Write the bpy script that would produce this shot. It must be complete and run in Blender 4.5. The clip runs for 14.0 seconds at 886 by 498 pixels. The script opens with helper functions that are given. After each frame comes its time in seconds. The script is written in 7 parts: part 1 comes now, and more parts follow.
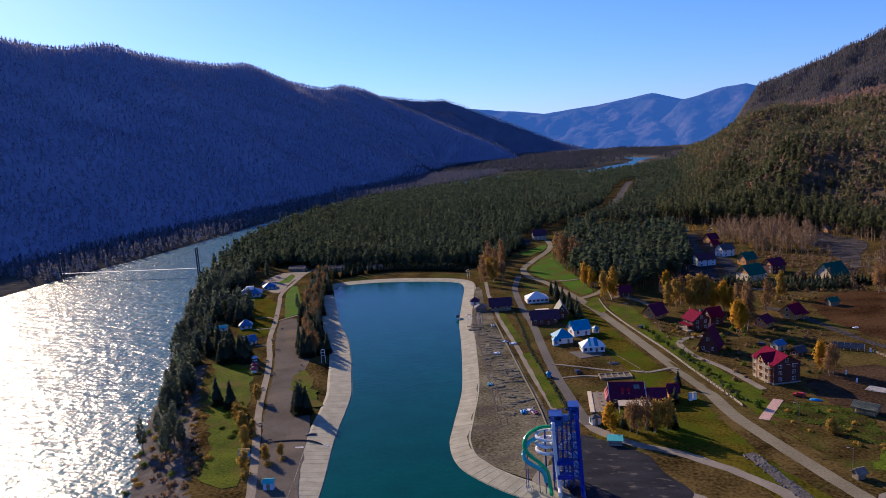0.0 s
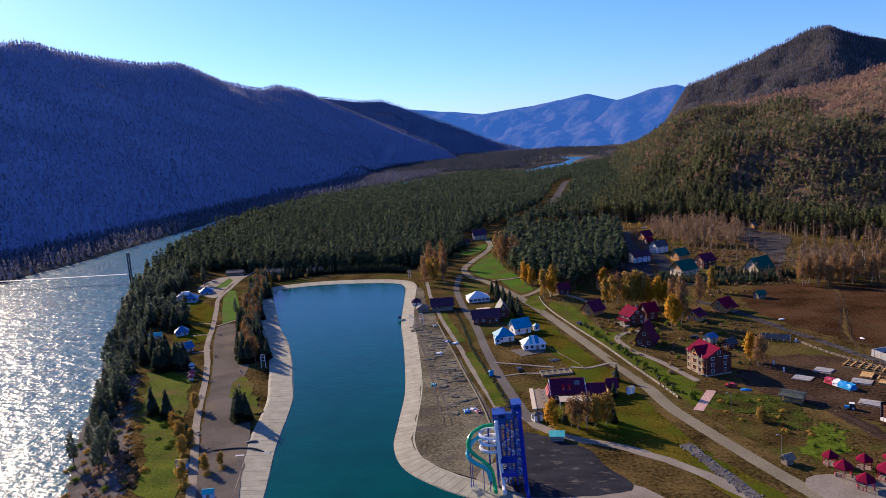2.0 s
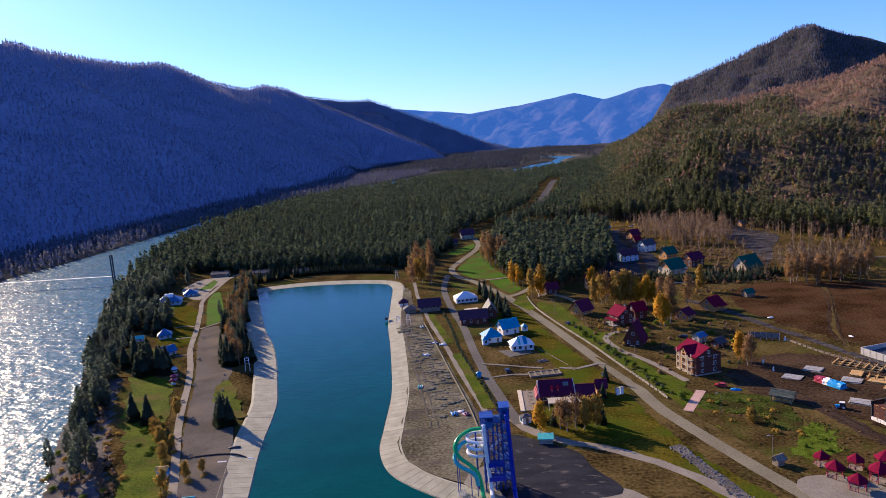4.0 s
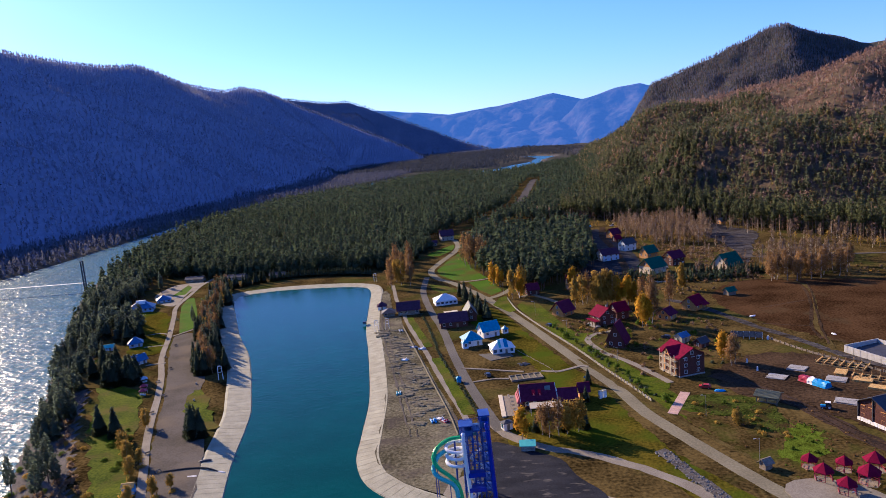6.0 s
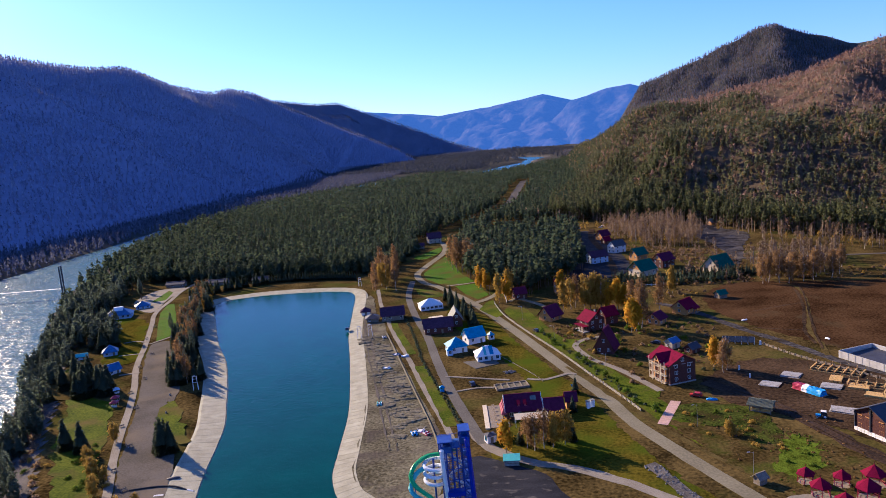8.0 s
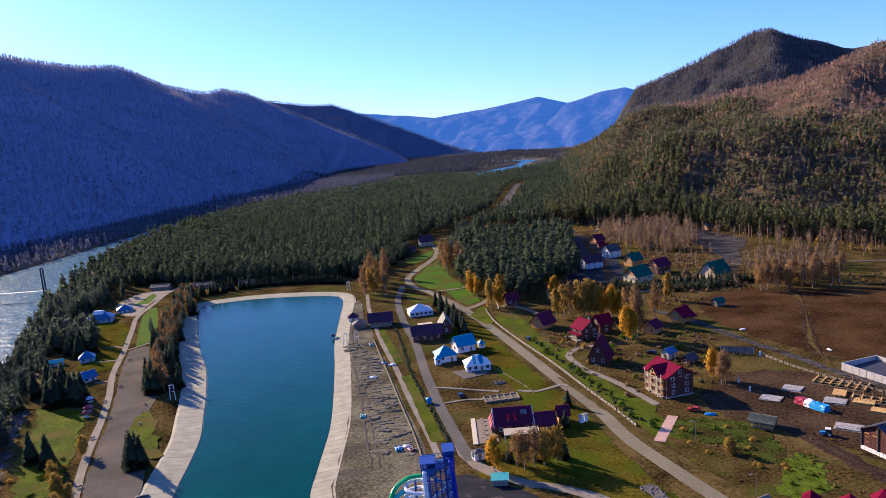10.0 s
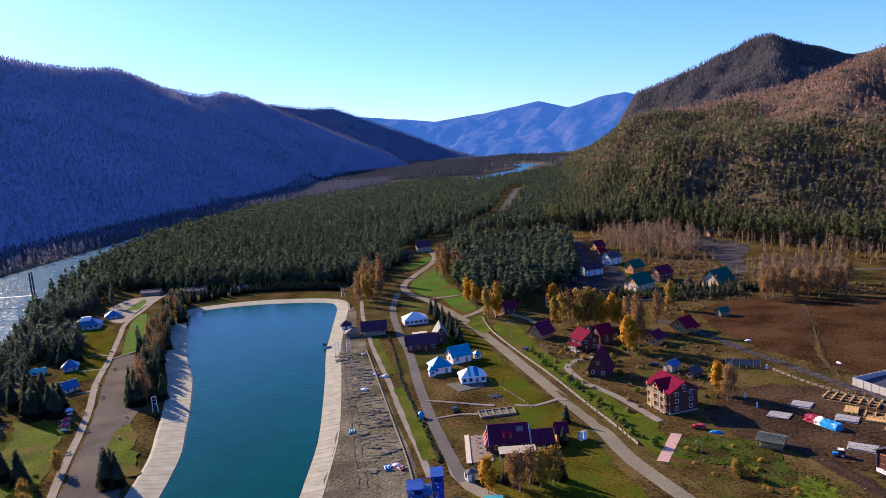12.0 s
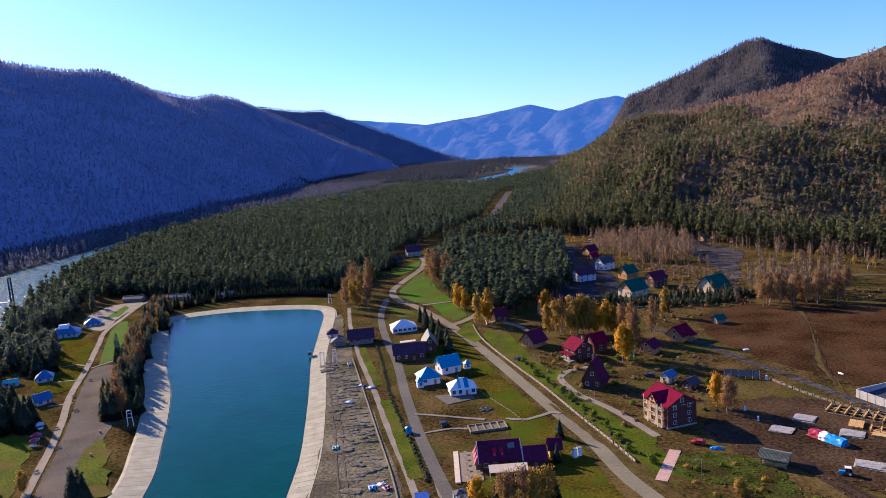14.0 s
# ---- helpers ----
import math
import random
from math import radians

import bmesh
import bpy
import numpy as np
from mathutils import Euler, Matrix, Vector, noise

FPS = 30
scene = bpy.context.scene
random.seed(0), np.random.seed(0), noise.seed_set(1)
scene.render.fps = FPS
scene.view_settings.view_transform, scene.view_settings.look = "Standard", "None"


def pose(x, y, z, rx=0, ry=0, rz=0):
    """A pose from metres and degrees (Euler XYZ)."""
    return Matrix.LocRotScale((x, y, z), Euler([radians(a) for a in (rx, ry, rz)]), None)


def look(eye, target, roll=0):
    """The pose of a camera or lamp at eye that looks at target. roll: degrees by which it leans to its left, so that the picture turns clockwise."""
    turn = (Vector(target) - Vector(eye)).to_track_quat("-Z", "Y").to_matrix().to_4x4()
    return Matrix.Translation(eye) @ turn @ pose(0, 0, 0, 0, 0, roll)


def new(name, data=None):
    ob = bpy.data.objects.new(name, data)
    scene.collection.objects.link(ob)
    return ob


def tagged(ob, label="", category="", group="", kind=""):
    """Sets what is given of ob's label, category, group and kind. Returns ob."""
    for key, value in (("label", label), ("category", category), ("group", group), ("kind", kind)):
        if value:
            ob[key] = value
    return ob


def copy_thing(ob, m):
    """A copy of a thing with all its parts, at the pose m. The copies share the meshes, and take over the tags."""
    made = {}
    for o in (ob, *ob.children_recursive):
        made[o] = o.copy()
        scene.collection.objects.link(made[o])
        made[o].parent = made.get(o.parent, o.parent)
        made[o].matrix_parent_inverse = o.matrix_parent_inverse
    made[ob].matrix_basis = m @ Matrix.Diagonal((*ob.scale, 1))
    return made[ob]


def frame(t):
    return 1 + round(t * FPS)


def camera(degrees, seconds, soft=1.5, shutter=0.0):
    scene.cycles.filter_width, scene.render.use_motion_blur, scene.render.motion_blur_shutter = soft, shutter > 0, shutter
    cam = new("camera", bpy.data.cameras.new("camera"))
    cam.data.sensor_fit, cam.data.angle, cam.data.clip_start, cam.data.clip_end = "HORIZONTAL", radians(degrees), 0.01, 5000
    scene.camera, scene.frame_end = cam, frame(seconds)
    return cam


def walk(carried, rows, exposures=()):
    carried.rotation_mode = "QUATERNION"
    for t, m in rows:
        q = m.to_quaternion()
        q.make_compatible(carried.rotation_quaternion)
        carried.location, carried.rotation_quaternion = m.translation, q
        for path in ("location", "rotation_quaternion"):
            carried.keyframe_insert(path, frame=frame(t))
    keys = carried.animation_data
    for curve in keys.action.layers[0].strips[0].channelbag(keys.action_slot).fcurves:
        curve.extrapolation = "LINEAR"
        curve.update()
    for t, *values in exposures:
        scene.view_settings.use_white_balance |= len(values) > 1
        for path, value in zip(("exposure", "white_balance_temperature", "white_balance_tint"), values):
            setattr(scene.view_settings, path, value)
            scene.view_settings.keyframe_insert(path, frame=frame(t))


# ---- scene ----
cam = camera(63.6, 14.0, 0.9)
PATH = [
    (0, (7.336, -5.241, 99.364), (6.835, -3.328, 99.067), -3.8),
    (0.5, (7.419, -5.133, 99.419), (6.918, -3.22, 99.121), -3.7),
    (1, (7.344, -5.031, 99.503), (6.933, -3.097, 99.2), -3.9),
    (1.5, (7.258, -5.047, 99.527), (6.895, -3.104, 99.221), -4.0),
    (2, (7.179, -4.95, 99.486), (6.84, -3.003, 99.179), -4.0),
    (2.5, (7.072, -4.49, 99.458), (6.741, -2.542, 99.151), -4.1),
    (3, (7.084, -3.473, 99.369), (6.755, -1.524, 99.061), -4.1),
    (5.5, (7.846, 4.797, 98.159), (7.582, 6.755, 97.847), -4.6),
    (6, (7.732, 6.913, 98.019), (7.477, 8.872, 97.708), -4.7),
    (6.5, (8.189, 9.34, 97.832), (7.948, 11.301, 97.521), -4.7),
    (7, (8.795, 11.91, 97.631), (8.562, 13.872, 97.32), -4.8),
    (7.5, (9.681, 14.712, 97.452), (9.447, 16.674, 97.142), -4.9),
    (8, (10.211, 17.461, 97.32), (9.98, 19.423, 97.011), -4.9),
    (10.5, (11.581, 32.21, 96.536), (11.367, 34.176, 96.233), -4.4),
    (11, (11.896, 35.017, 96.432), (11.677, 36.982, 96.132), -4.4),
    (11.5, (12.335, 37.8, 96.31), (12.116, 39.766, 96.013), -4.3),
    (12, (12.505, 40.649, 96.176), (12.29, 42.615, 95.882), -4.2),
    (12.5, (12.431, 43.402, 96.09), (12.218, 45.37, 95.799), -4.2),
    (13, (12.252, 46.113, 95.99), (12.04, 48.081, 95.702), -4.2),
    (13.5, (12.34, 48.752, 95.873), (12.139, 50.721, 95.585), -4.1),
    (14, (12.597, 51.487, 95.853), (12.406, 53.457, 95.566), -4.1),
]
walk(cam, [(t, look(eye, target, roll)) for t, eye, target, roll in PATH], [(0.0, 0.52, 4950, 35), (0.6, 0.40, 4950, 35), (1.0, 0.34, 4950, 35), (1.5, 0.60, 4950, 35), (3.0, 0.86, 4950, 35), (7.5, 1.06, 4950, 35), (14.0, 1.10, 4950, 35)])

# ---- sun and sky ----
SUN_AZIMUTH, SUN_HEIGHT = radians(-52.5), radians(24.0)
to_sun = Vector((math.sin(SUN_AZIMUTH) * math.cos(SUN_HEIGHT), math.cos(SUN_AZIMUTH) * math.cos(SUN_HEIGHT), math.sin(SUN_HEIGHT)))
world = bpy.data.worlds.new("world")
scene.world = world
world.use_nodes = True
sky = world.node_tree.nodes.new("ShaderNodeTexSky")
sky.sky_type, sky.sun_disc = "NISHITA", False
sky.sun_elevation, sky.sun_rotation = SUN_HEIGHT, SUN_AZIMUTH
sky.altitude, sky.air_density, sky.dust_density, sky.ozone_density = 300, 1.0, 0.4, 7.0
background = world.node_tree.nodes["Background"]
background.inputs["Strength"].default_value = 0.085
world.node_tree.links.new(sky.outputs[0], background.inputs["Color"])
sun_data = bpy.data.lights.new("sun", "SUN")
sun_data.energy, sun_data.angle, sun_data.color = 5.0, radians(0.53), (1.0, 0.73, 0.31)
sun = new("sun", sun_data)
sun.matrix_world = look(to_sun * 100, (0, 0, 0))


# ---- materials ----
def mat(name, dark, light, scale=1.0, rough=0.85, metal=0.0, bump=0.3, fine=8.0, vary=0.0, gloss=0.4, world_space=False, spots=None, stretch=(1, 1, 1)):
    """A surface of two colours mixed at two scales, with fine relief. vary: difference of shade from object to object."""
    m = bpy.data.materials.new(name)
    m.use_nodes = True
    nt = m.node_tree
    n, link = nt.nodes, nt.links.new
    bsdf = n["Principled BSDF"]
    bsdf.inputs["Roughness"].default_value, bsdf.inputs["Metallic"].default_value = rough, metal
    bsdf.inputs["Specular IOR Level"].default_value = gloss
    if world_space:
        place = n.new("ShaderNodeNewGeometry").outputs["Position"]
    else:
        place = n.new("ShaderNodeTexCoord").outputs["Object"]
    mapping = n.new("ShaderNodeMapping")
    mapping.inputs["Scale"].default_value = stretch
    link(place, mapping.inputs["Vector"])
    big, small = n.new("ShaderNodeTexNoise"), n.new("ShaderNodeTexNoise")
    big.inputs["Scale"].default_value, big.inputs["Detail"].default_value = scale, 4
    small.inputs["Scale"].default_value, small.inputs["Detail"].default_value = scale * fine, 3
    for k in (big, small):
        link(mapping.outputs[0], k.inputs["Vector"])
    both = n.new("ShaderNodeMath")
    both.operation = "MULTIPLY_ADD"
    both.inputs[1].default_value = 1.0
    link(small.outputs["Fac"], both.inputs[0])
    link(big.outputs["Fac"], both.inputs[2])
    ramp = n.new("ShaderNodeMapRange")
    ramp.inputs["From Min"].default_value, ramp.inputs["From Max"].default_value = 0.78, 1.22
    link(both.outputs[0], ramp.inputs["Value"])
    mix = n.new("ShaderNodeMix")
    mix.data_type = "RGBA"
    mix.inputs[6].default_value, mix.inputs[7].default_value = (*dark, 1), (*light, 1)
    link(ramp.outputs[0], mix.inputs["Factor"])
    colour = mix.outputs[2]
    if spots:
        tone, size, amount = spots
        third = n.new("ShaderNodeTexNoise")
        third.inputs["Scale"].default_value, third.inputs["Detail"].default_value = size, 5
        link(mapping.outputs[0], third.inputs["Vector"])
        cut = n.new("ShaderNodeMapRange")
        cut.inputs["From Min"].default_value, cut.inputs["From Max"].default_value = 0.57 - amount, 0.77 - amount
        link(third.outputs["Fac"], cut.inputs["Value"])
        over = n.new("ShaderNodeMix")
        over.data_type = "RGBA"
        over.inputs[7].default_value = (*tone, 1)
        link(cut.outputs[0], over.inputs["Factor"])
        link(colour, over.inputs[6])
        colour = over.outputs[2]
    if vary:
        info = n.new("ShaderNodeObjectInfo")
        island = n.new("ShaderNodeNewGeometry")
        add = n.new("ShaderNodeMath")
        add.operation = "ADD"
        link(info.outputs["Random"], add.inputs[0])
        link(island.outputs["Random Per Island"], add.inputs[1])
        shade = n.new("ShaderNodeMapRange")
        shade.inputs["From Max"].default_value = 2
        shade.inputs["To Min"].default_value, shade.inputs["To Max"].default_value = 1 - vary, 1 + vary
        link(add.outputs[0], shade.inputs["Value"])
        hsv = n.new("ShaderNodeHueSaturation")
        link(shade.outputs[0], hsv.inputs["Value"])
        link(colour, hsv.inputs["Color"])
        colour = hsv.outputs[0]
    link(colour, bsdf.inputs["Base Color"])
    if bump:
        relief = n.new("ShaderNodeBump")
        relief.inputs["Strength"].default_value = bump
        relief.inputs["Distance"].default_value = 0.4 / (scale * fine)
        link(small.outputs["Fac"], relief.inputs["Height"])
        link(relief.outputs[0], bsdf.inputs["Normal"])
    return m


def water_mat(name, deep, rough, waves, mirror=0.4):
    """Water: a dark body colour under a glossy skin with ripples. waves: (scale, height) pairs."""
    m = mat(name, deep, tuple(c * 1.25 for c in deep), 0.02, rough, 0, 0, 4, 0, 0.5, True)
    nt = m.node_tree
    bsdf = nt.nodes["Principled BSDF"]
    bsdf.inputs["IOR"].default_value, bsdf.inputs["Specular IOR Level"].default_value = 1.33, mirror
    normal = None
    for scale, height in waves:
        wave, relief = nt.nodes.new("ShaderNodeTexNoise"), nt.nodes.new("ShaderNodeBump")
        wave.inputs["Scale"].default_value, wave.inputs["Detail"].default_value = scale, 4
        place = nt.nodes.new("ShaderNodeNewGeometry")
        nt.links.new(place.outputs["Position"], wave.inputs["Vector"])
        relief.inputs["Strength"].default_value, relief.inputs["Distance"].default_value = 1.0, height
        nt.links.new(wave.outputs["Fac"], relief.inputs["Height"])
        if normal:
            nt.links.new(normal, relief.inputs["Normal"])
        normal = relief.outputs[0]
    nt.links.new(normal, bsdf.inputs["Normal"])
    return m


def leaf_mat(name, dark, light, scale=0.3, vary=0.25, thin=0.42):
    m = mat(name, dark, light, scale, 0.9, 0, 0, 10, vary, 0.04)
    nt = m.node_tree
    bsdf = nt.nodes["Principled BSDF"]
    colour = bsdf.inputs["Base Color"].links[0].from_socket
    through_leaf, mix = nt.nodes.new("ShaderNodeBsdfTranslucent"), nt.nodes.new("ShaderNodeMixShader")
    nt.links.new(colour, through_leaf.inputs["Color"])
    mix.inputs[0].default_value = thin
    nt.links.new(bsdf.outputs[0], mix.inputs[1])
    nt.links.new(through_leaf.outputs[0], mix.inputs[2])
    nt.links.new(mix.outputs[0], nt.nodes["Material Output"].inputs["Surface"])
    return m


GROUND = mat("autumn_ground", (0.024, 0.017, 0.006), (0.125, 0.088, 0.028), 0.06, 0.95, 0, 0.5, 14, 0, 0.0, True, ((0.06, 0.066, 0.012), 0.035, 0.05))
# Blue haze over the mountain is painted into these two slope colours.
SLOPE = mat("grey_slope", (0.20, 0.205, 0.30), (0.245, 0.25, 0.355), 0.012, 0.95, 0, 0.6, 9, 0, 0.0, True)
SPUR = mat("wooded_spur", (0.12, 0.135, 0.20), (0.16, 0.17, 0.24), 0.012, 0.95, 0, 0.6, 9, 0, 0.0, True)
HILLSIDE = mat("hillside", (0.07, 0.054, 0.036), (0.125, 0.092, 0.06), 0.012, 0.95, 0, 0.6, 9, 0, 0.0, True)
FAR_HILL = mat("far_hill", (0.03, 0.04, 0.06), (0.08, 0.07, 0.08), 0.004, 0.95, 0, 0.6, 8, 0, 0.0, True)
# Emission stands in for the blue haze over the far mountains.
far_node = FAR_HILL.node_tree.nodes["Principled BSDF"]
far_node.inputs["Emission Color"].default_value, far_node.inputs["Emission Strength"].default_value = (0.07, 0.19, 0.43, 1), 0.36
FAR_MEADOW = mat("far_meadow", (0.05, 0.05, 0.045), (0.09, 0.085, 0.07), 0.008, 0.95, 0, 0.5, 9, 0, 0.0, True)
LAWN = mat("lawn", (0.034, 0.055, 0.002), (0.1, 0.122, 0.005), 0.08, 0.9, 0, 0.4, 16, 0, 0.02, True, ((0.11, 0.078, 0.02), 0.06, 0.07))
BRIGHT_LAWN = mat("bright_lawn", (0.045, 0.105, 0.004), (0.075, 0.145, 0.008), 0.07, 0.9, 0, 0.4, 16, 0, 0.02, True, ((0.085, 0.085, 0.015), 0.06, 0.08))
DRY_GRASS = mat("dry_grass", (0.03, 0.028, 0.003), (0.115, 0.092, 0.009), 0.07, 0.95, 0, 0.5, 14, 0, 0.0, True, ((0.06, 0.082, 0.005), 0.05, 0.11))
TRACK = mat("yellowed_track", (0.06, 0.044, 0.014), (0.12, 0.09, 0.03), 0.2, 0.95, 0, 0.5, 10, 0, 0.0, True)
FIELD = mat("brown_field", (0.026, 0.013, 0.006), (0.09, 0.05, 0.022), 0.05, 0.95, 0, 0.6, 20, 0, 0.0, True, ((0.075, 0.058, 0.028), 0.04, -0.03))
DIRT = mat("bare_earth", (0.06, 0.053, 0.03), (0.215, 0.193, 0.122), 0.06, 0.95, 0, 0.8, 16, 0, 0.0, True, ((0.09, 0.075, 0.06), 0.1, 0.06))
MUD = mat("dark_mud", (0.018, 0.011, 0.006), (0.085, 0.054, 0.028), 0.05, 0.9, 0, 0.8, 18, 0, 0.02, True)
STONY = mat("stony_ground", (0.022, 0.02, 0.02), (0.12, 0.11, 0.105), 0.12, 0.95, 0, 0.8, 6, 0, 0.0, True, ((0.03, 0.022, 0.014), 0.06, 0.06), (1.0, 2.5, 1.0))
DARK_MUD = mat("wet_mud", (0.018, 0.011, 0.007), (0.06, 0.036, 0.019), 0.12, 0.8, 0, 0.8, 12, 0, 0.1, True)
ROUGH_EARTH = mat("rough_slope", (0.03, 0.021, 0.006), (0.115, 0.08, 0.026), 0.09, 0.95, 0, 0.7, 12, 0, 0.0, True, ((0.05, 0.065, 0.008), 0.07, 0.05))
WEED = mat("weed_ground", (0.016, 0.022, 0.004), (0.075, 0.092, 0.014), 0.16, 0.95, 0, 0.8, 8, 0, 0.0, True, ((0.045, 0.03, 0.012), 0.12, 0.09))
LIME_GRASS = mat("lime_grass", (0.04, 0.052, 0.004), (0.115, 0.165, 0.012), 0.35, 0.95, 0, 0.8, 8, 0, 0.0, True)
GRAVEL = mat("gravel", (0.08, 0.07, 0.055), (0.13, 0.115, 0.095), 0.08, 0.95, 0, 0.4, 22, 0, 0.02, True, ((0.16, 0.13, 0.09), 0.05, 0.02))
SHINGLE = mat("river_shingle", (0.06, 0.054, 0.048), (0.15, 0.135, 0.12), 0.15, 0.95, 0, 0.8, 12, 0, 0.02, True)
ASPHALT = mat("asphalt", (0.148, 0.131, 0.082), (0.23, 0.207, 0.133), 0.05, 0.9, 0, 0.2, 30, 0, 0.06, True)
# Asphalt with shade painted into its colour, pale spots as sunlit gaps.
SHADE_ASPHALT = mat("fresh_asphalt", (0.013, 0.014, 0.019), (0.032, 0.033, 0.04), 0.1, 0.85, 0, 0.2, 25, 0, 0.06, True, ((0.15, 0.135, 0.11), 0.22, -0.02), (1.0, 2.2, 1.0))
LANE_ASPHALT = mat("lane_asphalt", (0.095, 0.087, 0.072), (0.15, 0.138, 0.115), 0.06, 0.9, 0, 0.2, 26, 0, 0.06, True)
PAVING = mat("paving", (0.18, 0.155, 0.115), (0.27, 0.24, 0.185), 0.12, 0.9, 0, 0.2, 20, 0, 0.06, True)
CONCRETE = mat("concrete_slab", (0.25, 0.237, 0.162), (0.37, 0.352, 0.25), 0.25, 0.85, 0, 0.3, 12, 0.12, 0.3, True)
# These two needle colours are raised in place of haze over shaded crowns.
PINE_GREEN = leaf_mat("pine_needles", (0.052, 0.085, 0.052), (0.107, 0.136, 0.077), 0.3, 0.2, 0.45)
SPRUCE_GREEN = leaf_mat("spruce_needles", (0.065, 0.09, 0.06), (0.12, 0.147, 0.09), 0.3, 0.18, 0.6)
# Both hill foliage colours are lightened to stand in for haze.
HILLTOP_TWIG = leaf_mat("hilltop_twigs", (0.29, 0.185, 0.135), (0.43, 0.285, 0.21), 0.3, 0.2, 0.55)
HILL_PINE = leaf_mat("hillside_needles", (0.098, 0.115, 0.062), (0.178, 0.182, 0.098), 0.3, 0.22, 0.55)
EDGE_PINE = leaf_mat("edge_needles", (0.062, 0.078, 0.036), (0.125, 0.135, 0.06), 0.3, 0.2, 0.5)
RUSSET_LEAF = leaf_mat("russet_twigs", (0.20, 0.118, 0.046), (0.33, 0.20, 0.082))
# Lighter, bluer needles carry the haze over shaded riverside crowns.
RIVER_PINE = leaf_mat("riverside_needles", (0.08, 0.112, 0.082), (0.155, 0.19, 0.13), 0.3, 0.15, 0.6)
LARCH = leaf_mat("larch_needles", (0.19, 0.15, 0.045), (0.29, 0.23, 0.075), 0.3, 0.2, 0.55)
# Bluish needles: distance haze is put into these three colours.
HAZE_BLUE_PINE = leaf_mat("shaded_larches", (0.13, 0.15, 0.21), (0.19, 0.21, 0.28), 0.3, 0.15, 0.3)
# Darker where the sun reaches, so the hazed tint does not turn pale.
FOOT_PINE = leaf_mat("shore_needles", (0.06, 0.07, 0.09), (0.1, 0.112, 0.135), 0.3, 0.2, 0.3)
HAZED_SHORE_TREES = leaf_mat("shore_larches", (0.125, 0.135, 0.185), (0.17, 0.178, 0.235), 0.3, 0.12, 0.3)
# The pale bluish tint carries the haze over the far hill.
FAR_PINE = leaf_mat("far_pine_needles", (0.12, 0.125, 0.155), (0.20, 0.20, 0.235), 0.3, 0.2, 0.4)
YELLOW_LEAF = leaf_mat("yellow_leaves", (0.44, 0.22, 0.01), (0.62, 0.38, 0.02))
OCHRE_LEAF = leaf_mat("ochre_leaves", (0.28, 0.175, 0.028), (0.44, 0.3, 0.055))
BARE_TWIG = leaf_mat("bare_twigs", (0.165, 0.112, 0.068), (0.275, 0.192, 0.118), 0.3, 0.25, 0.5)
# Pale blue stands in for haze over the shaded mountain forest.
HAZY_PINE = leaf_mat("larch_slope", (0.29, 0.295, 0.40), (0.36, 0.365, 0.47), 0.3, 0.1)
# Lightened twigs: haze over the far hill sits in the colour.
HILL_TWIG = leaf_mat("leafless_slope", (0.14, 0.105, 0.085), (0.23, 0.175, 0.14), 0.3, 0.2, 0.5)
BUSH_GREEN = leaf_mat("bush_leaves", (0.07, 0.12, 0.01), (0.16, 0.225, 0.025))
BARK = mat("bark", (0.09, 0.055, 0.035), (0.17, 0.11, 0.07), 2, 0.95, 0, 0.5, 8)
# Lighter copy of the bark: sunlight on the edge trunks is in the colour.
SUNLIT_BARK = mat("sunlit_pine_bark", (0.16, 0.10, 0.06), (0.30, 0.21, 0.13), 2, 0.95, 0, 0.5, 8)
BIRCH_BARK = mat("birch_bark", (0.24, 0.21, 0.17), (0.46, 0.42, 0.36), 1.5, 0.9, 0, 0.3, 6)
RIVER = water_mat("river_water", (0.012, 0.085, 0.10), 0.27, ((0.09, 1.4), (0.35, 0.7)))
POOL_WATER = water_mat("pool_water", (0.002, 0.047, 0.040), 0.08, ((0.5, 0.07), (2.0, 0.03)), 0.1)


# ---- mesh helpers ----
def part(name, bm, material, parent=None, label=""):
    """Links a bmesh as one mesh object under a thing or under a part."""
    data = bpy.data.meshes.new(name)
    bm.to_mesh(data)
    bm.free()
    for m in material if isinstance(material, (list, tuple)) else (material,):
        data.materials.append(m)
    ob = new(name, data)
    ob.parent = parent
    if label:
        tagged(ob, label)
    return ob


def again(ob, m, parent=None):
    """A further piece on the same mesh."""
    twin = new(ob.name.split(".")[0], ob.data)
    twin.parent = parent or ob.parent
    twin.matrix_basis = m
    return twin


def mesh_of(name, verts, faces, materials, index=None, smooth=False, normals=None):
    """A mesh object from numpy arrays of vertices and triangles or quads; normals: one for each vertex, for soft foliage."""
    verts, faces = np.asarray(verts, np.float32), np.asarray(faces, np.int32)
    data = bpy.data.meshes.new(name)
    count, sides = faces.shape
    data.vertices.add(len(verts))
    data.vertices.foreach_set("co", verts.ravel())
    data.loops.add(count * sides)
    data.loops.foreach_set("vertex_index", faces.ravel())
    data.polygons.add(count)
    data.polygons.foreach_set("loop_start", np.arange(count, dtype=np.int32) * sides)
    for m in materials:
        data.materials.append(m)
    if index is not None:
        data.polygons.foreach_set("material_index", np.asarray(index, np.int32))
    if smooth:
        data.polygons.foreach_set("use_smooth", np.ones(count, bool))
    data.update()
    data.validate()
    if normals is not None:
        data.polygons.foreach_set("use_smooth", np.ones(count, bool))
        soft = data.attributes.new("custom_normal", "FLOAT_VECTOR", "POINT")
        soft.data.foreach_set("vector", np.asarray(normals, np.float32).ravel())
        data.update()
    return new(name, data)


